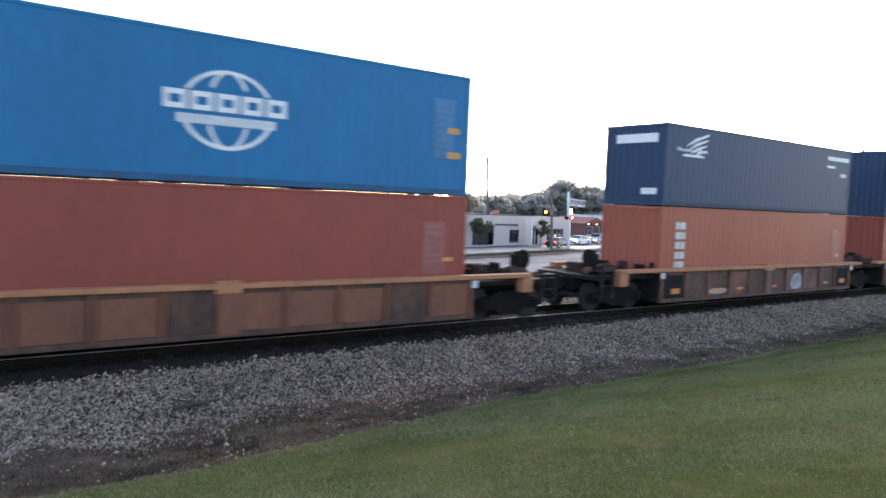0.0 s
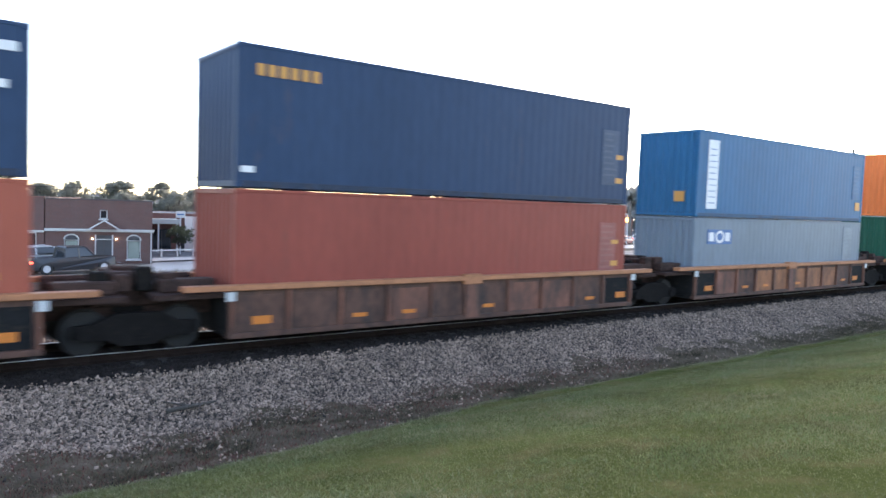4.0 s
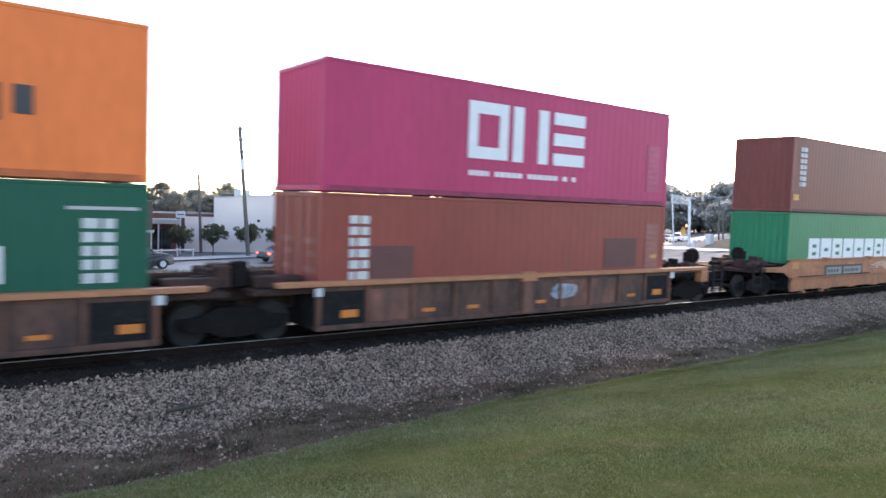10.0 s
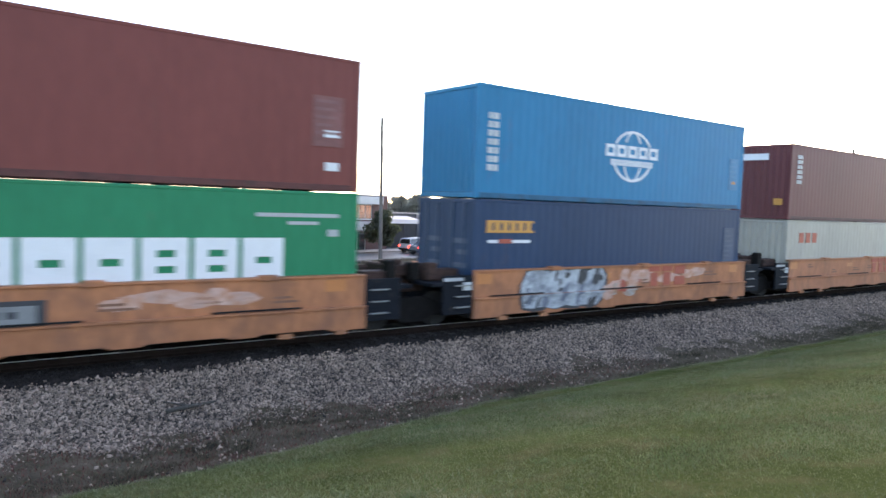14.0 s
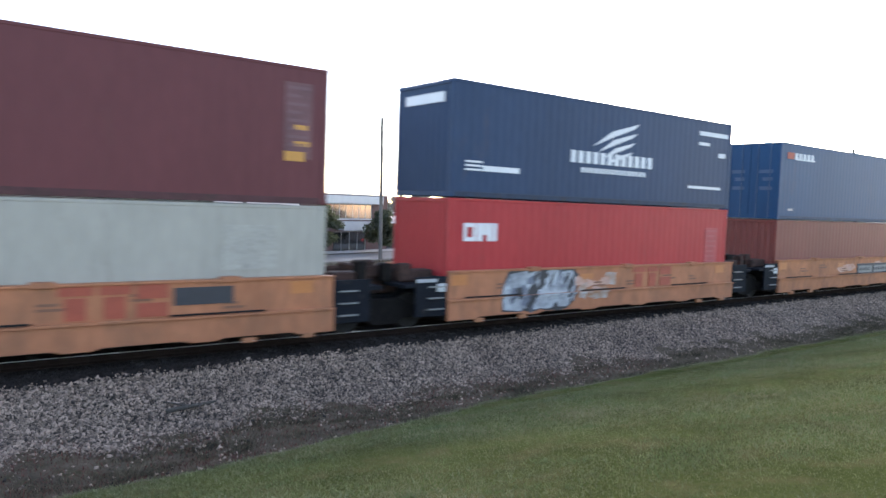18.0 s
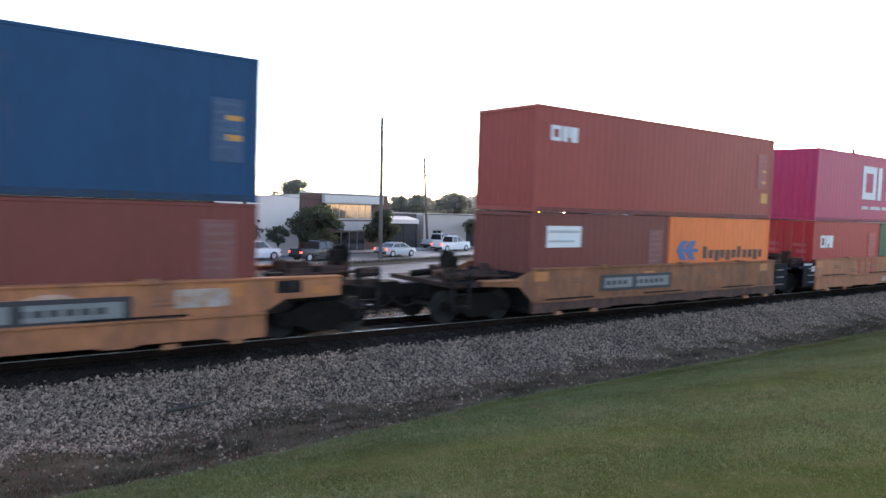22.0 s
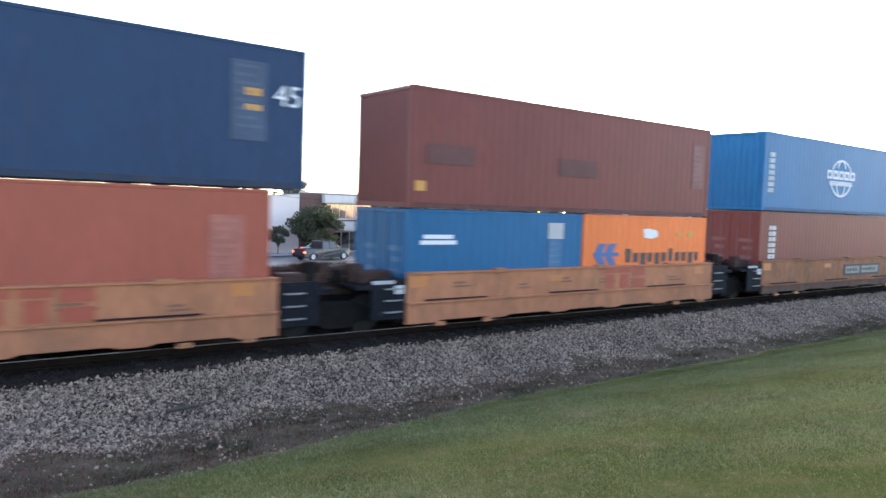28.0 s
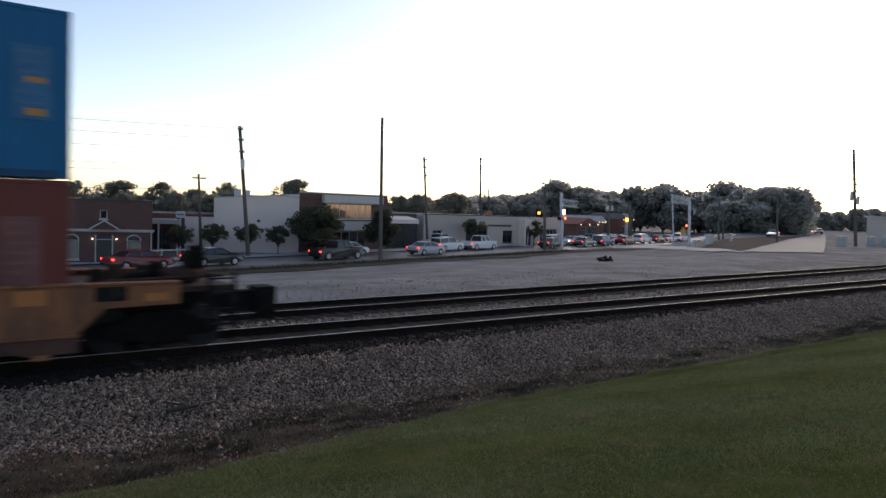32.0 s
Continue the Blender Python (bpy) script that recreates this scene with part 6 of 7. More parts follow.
strip("grass_triangle", [((83.5, 54.8), (103.4, 65.8)), ((69.0, 41.0), (129.4, 72.6)), ((87.7, 48.9), (136.8, 73.7)), ((107.2, 57.3), (144.3, 74.9)), ((130.5, 67.2), (151.7, 76.0))], 0.12, M["verge_green"], "dark grass triangle beside the crossing road", "grass")


# ---- poles and wires ----
def utility_pole(x, y, h, lean=(0.0, 0.0), arms=(), r=0.16, label="weathered wooden utility pole", zb=GZ):
    p = empty("utility_pole", label, "utility pole", "utility poles")
    bm = bmesh.new()
    cyl(bm, (0, 0, -0.3), (lean[0], lean[1], h), r, r * 0.72, 10)
    part("shaft", bm, M["pole"], p)
    for z, w in arms:
        k = z / h
        bm = bmesh.new()
        box(bm, lean[0] * k - w / 2, lean[1] * k - 0.17, z - 0.06, lean[0] * k + w / 2, lean[1] * k - 0.09, z + 0.06)
        a = part("crossarm", bm, M["pole"], p)
        for s in (-0.9, -0.45, 0.45, 0.9):
            bm = bmesh.new()
            cyl(bm, (lean[0] * k + s * w / 2, lean[1] * k - 0.13, z + 0.06), (lean[0] * k + s * w / 2, lean[1] * k - 0.13, z + 0.22), 0.045, 0.03, 6)
            part("insulator", bm, M["steel"], a)
    p.location = (x, y, zb)
    return p


p1 = utility_pole(26.16, 64.35, 12.1, (-0.57, 1.34), ((11.8, 0.5), (10.8, 0.5), (9.7, 0.5)), 0.2)
bm = bmesh.new()
cyl(bm, (-0.5, 0.6, 8.1), (-0.5, 0.6, 9.0), 0.2, n=10)
part("transformer", bm, M["steel"], p1, "grey pole transformer")
utility_pole(36.71, 58.25, 13.5, (0.25, 0.83), (), 0.19, "tall plain wooden pole beside the street")
utility_pole(52.73, 72.76, 11.3, (-0.27, 1.06), ((11.0, 0.6), (10.0, 0.6), (9.0, 0.5)), 0.17)
utility_pole(67.66, 80.31, 12.5, (0.03, 0.91), ((12.2, 0.5), (11.0, 0.5)), 0.17)
utility_pole(68.64, 79.57, 8.0, (0, 0.6), (), 0.15)
utility_pole(67.88, 67.57, 8.2, (0.07, 0.56), (), 0.2)
utility_pole(23.55, 69.71, 7.6, (-0.13, 0.68), ((7.2, 1.3),), 0.15)
p2 = utility_pole(108.88, 46.67, 14.2, (-0.14, 1.16), ((9.2, 1.2), (8.2, 1.4), (7.0, 1.2)), 0.24, "tall wooden pole with equipment", zb=-1.2)
for oy, z0, z1 in ((0.12, 6.4, 7.6), (1.05, 6.9, 8.2)):
    bm = bmesh.new()
    cyl(bm, (-0.1, oy, z0), (-0.1, oy, z1), 0.22, n=10)
    part("transformer", bm, M["steel"], p2, "grey pole transformer")
p3 = utility_pole(90.26, 75.78, 8.0, (0.06, 0.53), ((7.0, 1.4),), 0.2)
for ox in (-0.55, 0.5):
    bm = bmesh.new()
    cyl(bm, (ox, 0.1, 5.5), (ox, 0.1, 6.3), 0.24, n=10)
    part("transformer", bm, M["steel"], p3, "grey pole transformer")
utility_pole(97.02, 76.97, 7.2, (0.06, 0.46), (), 0.3)
utility_pole(106.72, 57.12, 7.4, (0.12, 0.41), (), 0.16, zb=ground_z(106.72, 57.12))
utility_pole(113.35, 70.99, 8.0, (0.05, 0.42), (), 0.16)
utility_pole(115.5, 71.5, 7.0, (0.05, 0.4), (), 0.13)


def hung_sign():
    s = empty("street_sign", "green street sign and orange board on a pole", "sign")
    boxes("pole", M["steel"], s, (-0.06, -0.06, 0, 0.06, 0.06, 4.6))
    boxes("board", M["reflector_faded"], s, (0.2, -0.1, 3.85, 1.15, -0.062, 4.85))
    boxes("sign_plate", M["greenplate"], s, (-0.65, -0.1, 1.55, 0.75, -0.062, 2.3))
    boxes("sign_bars", M["white_mark"], s, (-0.5, -0.108, 1.85, 0.6, -0.1005, 2.05), label="white bars on the sign")
    s.matrix_world = pose(66.6, 78.6, GZ, 0, 0, -25)


M["reflector_faded"] = mat("faded_orange_board", (0.5, 0.2, 0.1), 0.6)
M["greenplate"] = mat("pale_green_sign", (0.25, 0.42, 0.38), 0.5)
hung_sign()


def wire(p, q, sag, name="overhead_wire"):
    bm = bmesh.new()
    p, q = Vector(p), Vector(q)
    pts = [p.lerp(q, k / 16) - Vector((0, 0, sag * 4 * (k / 16) * (1 - k / 16))) for k in range(17)]
    for a, b in zip(pts, pts[1:]):
        cyl(bm, a, b, 0.016, n=4)
    return tagged(part(name, bm, M["black"]), "thin black overhead wire between poles", "wire", "overhead wires", "structure")


for z0, z1 in ((9.5, 10.1), (8.5, 9.2), (7.4, 8.0), (6.0, 6.35), (5.45, 5.7), (3.9, 3.8)):
    wire((25.75, 65.4, z0 - 0.05), (-25.0, 75.5, z1), 0.5)
for z0, z1 in ((9.45, 8.6), (8.45, 7.6), (7.35, 6.6), (3.9, 4.2)):
    wire((25.75, 65.4, z0 - 0.05), (52.6, 73.4, z1), 0.9)
wire((52.6, 73.4, 4.2), (88.5, 84.0, 4.4), 0.8)


# ---- signals at the crossing ----
def cantilever_signal():
    s = empty("signal_mast", "steel mast with truss arm and crossing lights", "signal")
    bm = bmesh.new()
    cyl(bm, (0, 0, 0), (0, 0, 7.7), 0.2, 0.18, 10)
    part("mast", bm, M["steel"], s)
    bm = bmesh.new()
    for z in (6.0, 6.8):
        for y in (-0.3, 0.3):
            cyl(bm, (0, y, z), (3.0, y, z - 0.25), 0.07, n=6)
    for k in range(6):
        x = k * 0.5
        cyl(bm, (x, -0.3, 6.0 - 0.045 * k), (x + 0.3, -0.3, 6.78 - 0.045 * k), 0.05, n=5)
        cyl(bm, (x + 0.5, 0.3, 6.0 - 0.045 * k), (x + 0.2, 0.3, 6.78 - 0.045 * k), 0.05, n=5)
    part("truss_arm", bm, M["steel"], s)
    h = boxes("signal_head", M["black"], s, (0.15, -0.3, 4.0, 0.6, -0.05, 4.5))
    boxes("signal_head", M["black"], s, (-0.8, -0.3, 4.0, -0.3, -0.05, 4.4))
    bm = bmesh.new()
    cyl(bm, (0.36, -0.36, 4.25), (0.36, -0.301, 4.25), 0.2, n=12)
    part("lens", bm, M["redlit"], h, "lit red crossing lamp")
    boxes("lit_sign", M["warmlamp"], s, (0.42, 0.22, 4.75, 0.98, 0.34, 5.45), label="small lit sign panel")
    boxes("sign_bracket", M["steel"], s, (0.1, 0.24, 5.0, 0.42, 0.3, 5.08))
    s.matrix_world = pose(71.12, 67.64, GZ, -4, 0, 0)
    t = empty("traffic_light", "hanging traffic light showing amber", "traffic light")
    h = boxes("housing", M["black"], t, (-0.2, -0.15, -0.5, 0.2, 0.15, 0.5))
    bm = bmesh.new()
    cyl(bm, (0, -0.21, 0), (0, -0.151, 0), 0.17, n=12)
    part("lens", bm, M["amber"], h, "lit amber lens")
    bm = bmesh.new()
    cyl(bm, (0, 0, 0.5), (0, 0, 1.0), 0.03, n=6)
    part("hanger", bm, M["black"], t)
    t.location = (67.21, 68.44, 2.47)
    wire((52.6, 73.4, 3.7), (67.95, 68.0, 3.5), 0.2)


cantilever_signal()


def crossing_gantry():
    g = empty("signal_gantry", "galvanised truss gantry over the crossing road", "signal")
    bm = bmesh.new()
    cyl(bm, (0.35, 0, 0), (-0.1, 0, 7.4), 0.11, n=8)
    part("post", bm, M["steel"], g)
    bm = bmesh.new()
    cyl(bm, (3.1, -0.6, 0), (3.1, -0.6, 7.0), 0.22, 0.2, 10)
    part("post", bm, M["steel"], g)
    bm = bmesh.new()
    for z in (6.1, 7.2):
        for y in (0, 0.5):
            cyl(bm, (-0.2, y, z + 0.15), (3.9, y - 0.6, z - 0.25), 0.06, n=6)
    for k in range(9):
        x = -0.1 + k * 0.48
        cyl(bm, (x, 0, 6.2 - 0.04 * k), (x, 0, 7.3 - 0.04 * k), 0.04, n=5)
        cyl(bm, (x, 0, 6.2 - 0.04 * k), (x + 0.45, 0, 7.25 - 0.04 * k), 0.03, n=5)
    part("truss", bm, M["steel"], g)
    bm = bmesh.new()
    for s in (-1, 1):
        m = pose(3.9, -0.9, 4.9, 0, s * 35, 0)
        box(bm, -0.06, -0.02, -0.6, 0.06, 0.02, 0.6, m=m)
    part("crossbuck", bm, M["trim"], g, "white crossbuck sign")
    h = boxes("signal_head", M["black"], g, (1.8, -0.9, 2.6, 2.3, -0.7, 3.0))
    boxes("signal_head", M["black"], g, (3.6, -0.9, 2.6, 4.0, -0.7, 3.0))
    bm = bmesh.new()
    cyl(bm, (2.05, -0.98, 2.8), (2.05, -0.901, 2.8), 0.18, n=12)
    part("lens", bm, M["redlit"], h, "lit red crossing lamp")
    bm = bmesh.new()
    box(bm, -0.55, -0.02, -0.55, 0.55, 0.02, 0.55, m=pose(1.3, -0.95, 1.9, 0, 45, 0))
    part("warning_sign", bm, M["yellow_mark"], g, "amber diamond warning sign")
    bm = bmesh.new()
    cyl(bm, (1.3, -0.9, 0), (1.3, -0.9, 2.6), 0.04, n=6)
    part("sign_post", bm, M["steel"], g)
    g.matrix_world = pose(91.5, 64.9, -1.55, -3, 0, -4)
    for x, y, ln, yaw in ((92.5, 62.0, 7.0, 12), (96.5, 58.5, 6.0, 25)):
        a = empty("crossing_gate", "lowered red and white crossing gate arm", "barrier", "crossing gates")
        boxes("gate_post", M["steel"], a, (-0.15, -0.15, 0, 0.15, 0.15, 1.2))
        for k in range(6):
            boxes("arm_stripe", M["trim" if k % 2 == 0 else "red_mark"], a, (0.2 + k * ln / 6, -0.05, 0.95, 0.2 + (k + 1) * ln / 6 - 0.004, 0.05, 1.1))
        a.matrix_world = pose(x, y, ground_z(x, y), 0, 0, yaw)
    c = empty("control_cabinet", "white trackside control cabinet", "cabinet")
    boxes("body", M["trim"], c, (-0.45, -0.4, 0, 0.45, 0.4, 1.5), bevel=0.02)
    boxes("roof", M["steel"], c, (-0.5, -0.45, 1.503, 0.5, 0.45, 1.58))
    c.location = (93.13, 59.82, ground_z(93.13, 59.82))


crossing_gantry()


def far_corner():
    b = empty("trackside_house", "small pale trackside building near the crossing", "building")
    pierced("front_wall", 9.0, 4.4, 0.25, [(2.0, 0.2, 3.2, 2.3), (5.0, 0.9, 7.0, 2.2)], M["tan"], b)
    shell(b, 9.0, 4.4, 8, M["tan"])
    window(b, 5.0, 0.9, 7.0, 2.2)
    boxes("door", M["roofdark"], b, (2.05, 0.1, 0.2, 3.15, 0.15, 2.28))
    boxes("roof_edge", M["trim"], b, (-0.3, -0.4, 4.403, 9.3, 8.3, 4.6))
    b.matrix_world = pose(124.5, 45.6, -0.9, 0, 0, -20)
    for x, y, w in ((104.0, 46.5, 1.0), (112.5, 44.2, 1.5), (111.0, 45.6, 0.9)):
        c = empty("utility_box", "pale trackside equipment box", "cabinet", "equipment boxes")
        boxes("body", M["concrete"], c, (-w / 2, -0.4, 0, w / 2, 0.4, 1.35), bevel=0.02)
        boxes("lid", M["steel"], c, (-w / 2 - 0.03, -0.43, 1.353, w / 2 + 0.03, 0.43, 1.42))
        c.location = (x, y, ground_z(x, y))


far_corner()


def rubble():
    rng = random.Random(8)
    r = empty("rubble_heap", "small heap of dark broken timber and stone", "debris")
    for k in range(14):
        bm = bmesh.new()
        m = pose(rng.uniform(-0.8, 0.8), rng.uniform(-0.4, 0.4), 0.08 + rng.uniform(0, 0.22), rng.uniform(-30, 30), rng.uniform(-30, 30), rng.uniform(0, 180))
        box(bm, -rng.uniform(0.1, 0.4), -0.1, -0.08, rng.uniform(0.1, 0.4), 0.1, 0.08, m=m)
        part("lump", bm, M["black"], r, bevel=0.02)
    r.location = (49.0, 41.3, ground_z(49.0, 41.3))


rubble()


# ---- trees ----
def leaf_cloud(rng, clumps, per, size):
    """Small tilted leaf quads gathered in clumps (centre, radius)."""
    v, f = [], []
    for (cx, cy, cz), rad in clumps:
        k = per
        d = rng.normal(size=(k, 3))
        d /= np.linalg.norm(d, axis=1)[:, None]
        p = np.array([cx, cy, cz]) + d * rad * (rng.random((k, 1)) ** 0.45) * np.array([1, 1, 0.8])
        a = rng.normal(size=(k, 3))
        a /= np.linalg.norm(a, axis=1)[:, None]
        b = np.cross(a, rng.normal(size=(k, 3)))
        b /= np.linalg.norm(b, axis=1)[:, None] + 1e-9
        s = size * rng.uniform(0.6, 1.3, (k, 1))
        n0 = len(v) * 4
        v.append(np.stack([p - a * s - b * s * 0.5, p + a * s - b * s * 0.4, p + a * s * 0.8 + b * s * 0.5, p - a * s * 0.9 + b * s * 0.5], 1).reshape(-1, 3))
    v = np.concatenate(v)
    f = np.arange(len(v)).reshape(-1, 4)
    return v, f


def tree(seed, h, r, trunk_h, n_clumps, per, size, leaf="leaf", spread=1.0, vase=0.0, clump=(0.2, 0.42)):
    """A tree with tapered trunk, limbs and a ragged crown, origin at its foot."""
    rng = np.random.default_rng(seed)
    t = empty("tree", "dark leafy street tree with ragged crown", "tree", "trees")
    bm = bmesh.new()
    cyl(bm, (0, 0, -0.2), (0, 0, trunk_h), 0.035 * h * 0.6, 0.02 * h * 0.6, 8)
    cz = trunk_h + (h - trunk_h) * 0.5
    clumps = []
    for k in range(n_clumps):
        a, u_ = rng.uniform(0, 2 * math.pi), rng.uniform(-1, 1)
        rr = r * math.sqrt(max(0.05, 1 - u_ * u_)) * rng.uniform(0.25, 0.8) * (1 - vase * (0.5 - 0.5 * u_))
        c = (rr * math.cos(a), rr * math.sin(a) * spread, cz + u_ * (h - trunk_h) * 0.36)
        clumps.append((c, r * rng.uniform(*clump)))
        if k % 2 == 0:
            cyl(bm, (0, 0, trunk_h * rng.uniform(0.7, 1.0)), (c[0] * 0.8, c[1] * 0.8, c[2]), 0.012 * h * 0.6, 0.004 * h, 5)
    part("trunk", bm, M["bark"], t)
    v, f = leaf_cloud(rng, clumps, per, size)
    o = mesh_from("crown", v, f, M[leaf], t)
    return t


small = [tree(s, 3.15, 2.1, 1.05, 40, 60, 0.08, vase=0.45, clump=(0.1, 0.24)) for s in (1, 2, 3)]
spots = [(20.3, 66.0, 0.9), (23.4, 66.0, 0.97), (26.8, 66.0, 1.0), (29.8, 66.0, 0.92), (72.4, 74.3, 1.2), (60.5, 73.4, 1.25)]
for i, (x, y, s) in enumerate(spots):
    o = small[i] if i < 3 else copy_thing(small[i % 3], pose(0, 0, 0))
    o.matrix_world = pose(x, y, GZ, 0, 0, 60 * i) @ Matrix.Scale(s, 4)
tagged(small[0], "small street tree with a dark rounded crown")
bigs = [tree(11, 5.6, 2.6, 0.5, 40, 230, 0.12), tree(12, 5.0, 1.9, 0.5, 30, 230, 0.12)]
bigs[0].matrix_world = pose(33.6, 65.6, GZ) @ Matrix.Diagonal((1.28, 1.28, 0.97, 1))
bigs[1].matrix_world = pose(41.7, 66.3, GZ) @ Matrix.Diagonal((1.15, 1.15, 1.0, 1))
for b in bigs:
    tagged(b, "dense dark evergreen tree in front of a building")

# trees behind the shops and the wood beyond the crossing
back = [tree(20 + k, 9.0, 3.7, 1.6, 90, 110, 0.12, "leaf_back_hazed", clump=(0.12, 0.26)) for k in range(4)]
# place, height and half width of each crown
rows_back = [(17.5, 98, 6.8, 1.8), (23.1, 100, 7.0, 2.8), (27.2, 96, 7.0, 1.8), (32.1, 98, 6.3, 2.2), (38.8, 104, 7.6, 1.8), (49.6, 104, 8.6, 3.0), (65.3, 98, 6.6, 1.3), (67.3, 96, 7.0, 2.4), (77.9, 100, 7.7, 2.3),
             (21.7, 92, 5.3, 1.8), (27.9, 92, 5.6, 1.9), (33.0, 94, 5.6, 2.1), (10.3, 104, 6.4, 3.2), (14.3, 100, 6.3, 2.2), (36.5, 97, 6.0, 2.0), (72.0, 103, 6.6, 2.6), (83.0, 126.0, 6.9, 2.9), (87.0, 123.0, 7.0, 2.9), (92.0, 119.0, 7.8, 3.2), (95.0, 121.0, 7.0, 2.9)]
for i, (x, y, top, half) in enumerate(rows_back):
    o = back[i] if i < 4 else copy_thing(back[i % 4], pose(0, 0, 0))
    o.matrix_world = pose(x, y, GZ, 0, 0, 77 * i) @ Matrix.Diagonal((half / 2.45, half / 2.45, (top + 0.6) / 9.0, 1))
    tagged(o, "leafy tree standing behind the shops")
wood = [tree(40 + k, 12.0, 5.6, 0.3, 60, 100, 0.37, "leaf_far_hazed") for k in range(4)]
outline = [(108.0, 136.0, 8.0), (118.0, 137.0, 8.2), (125.0, 140.0, 8.6), (133.0, 138.5, 9.8), (138.0, 135.0, 12.8), (144.0, 130.0, 12.0), (150.0, 131.0, 11.0), (157.0, 132.0, 11.3), (163.0, 128.0, 12.3),
           (169.5, 123.5, 13.8), (174.0, 120.0, 12.0), (177.0, 117.0, 12.0), (173.8, 108.0, 14.0), (180.0, 106.0, 12.5), (187.0, 108.0, 11.4), (163.0, 90.5, 12.8), (168.0, 87.0, 12.4), (175.0, 92.0, 12.6), (100.0, 140.0, 7.5), (112.0, 142.0, 8.4),
           (128.0, 133.0, 8.5), (150.0, 125.0, 9.0), (165.0, 115.0, 9.5), (158.0, 98.0, 9.0), (182.0, 95.0, 11.0),
           (141.0, 140.0, 11.5), (154.0, 136.0, 10.6), (160.0, 134.0, 11.0), (146.0, 138.0, 11.6), (168.0, 130.0, 12.0), (121.0, 145.0, 8.6), (130.0, 145.0, 9.2), (182.0, 113.0, 12.0), (171.0, 100.0, 12.8),
           (262.0, 124.0, 8.5), (268.0, 122.0, 8.4), (275.0, 118.0, 9.4), (283.0, 116.0, 10.0), (255.0, 128.0, 8.6), (292.0, 112.0, 9.6), (300.0, 108.0, 11.0), (236.0, 122.0, 7.6), (220.0, 116.0, 8.0)]
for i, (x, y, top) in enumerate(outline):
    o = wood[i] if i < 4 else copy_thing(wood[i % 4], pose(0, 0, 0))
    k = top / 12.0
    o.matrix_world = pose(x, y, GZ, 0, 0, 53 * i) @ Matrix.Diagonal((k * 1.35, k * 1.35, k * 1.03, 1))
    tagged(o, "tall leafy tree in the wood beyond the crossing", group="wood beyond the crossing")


# ---- loose stone, grass and weeds ----
def stones(name, n, seed, place_xy, size, material, label, lift=0.0):
    rng = np.random.default_rng(seed)
    x, y = place_xy(rng, n)
    z = np.array([ground_z(a, b) for a, b in zip(x, y)]) + lift
    wedge = [(math.cos(k * 2.094), math.sin(k * 2.094), c) for c in (-0.7, 0.7) for k in range(3)]
    tri = np.array([(0, 2, 1), (3, 4, 5), (0, 1, 4), (0, 4, 3), (1, 2, 5), (1, 5, 4), (2, 0, 3), (2, 3, 5)])
    base = np.array(wedge)[None] * rng.uniform(0.5, 1.2, (n, 1, 3))
    s = size * (0.5 + 1.1 * rng.random((n, 1, 1)) ** 2.5) * rng.uniform(0.6, 1.3, (n, 6, 1))
    ax = rng.normal(size=(n, 3, 3))
    q, _ = np.linalg.qr(ax)
    p = np.einsum("nkj,nij->nki", base, q) * s * np.array([1.05, 1.05, 1.1])
    p += np.stack([x, y, z], 1)[:, None, :]
    f = (tri[None] + (np.arange(n) * 6)[:, None, None]).reshape(-1, 3)
    return tagged(mesh_from(name, p.reshape(-1, 3), f, material), label, "ballast", kind="stuff")


def near_slope(rng, n):
    x = -2 + 46 * rng.random(n) ** 1.75
    lo, hi = soil_edge(x), crest(x)
    y = lo - 0.5 * rng.random(n) ** 4 + (hi - lo + 0.05) * rng.random(n) ** 0.95
    return x, y


def strays(rng, n):
    """Single stones strewn over the soil, in loose drifts."""
    x = -2 + 34 * rng.random(n) ** 1.3
    lo, hi = lawn_edge(x) + 0.25, soil_edge(x)
    return x, hi - (hi - lo) * rng.random(n) ** 1.6


def shoulder(rng, n):
    x = 50 * rng.random(n) ** 1.4 - 2
    return x, crest(x) + 0.10 * rng.normal(size=n)


def between(rng, n):
    x = 1 + 75 * rng.random(n) ** 1.3
    return x, 16.75 + (2.3 + 0.0384 * x) * rng.random(n)


def lot_side(rng, n):
    x = 4 + 90 * rng.random(n) ** 1.2
    return x, 22.0 + 0.0384 * x + 8.0 * rng.random(n) ** 2


stones("ballast_stones", 128000, 1, near_slope, 0.0255, M["ballast"], "grey crushed-stone ballast on the track's slope", 0.025)
stones("shoulder_stones", 3500, 2, shoulder, 0.03, M["ballast"], "grey crushed stones along the tie ends", 0.04)
stones("fouled_stones", 14000, 13, lambda r, n: (lambda x: (x, crest(x) + 1.0 * r.random(n)))(50 * r.random(n) ** 1.4 - 2), 0.03, M["fouled"], "oily stones beside the rail, darkened for shade", 0.04)
stones("stray_stones", 2600, 14, strays, 0.024, M["ballast"], "stray grey stones on the bare soil", 0.04)
stones("mid_stones", 12000, 3, between, 0.036, M["ballast"], "grey crushed stones between the two tracks", 0.03)
stones("lot_stones", 7000, 4, lot_side, 0.022, M["ballast"], "scattered stones beside the second track", 0.03)


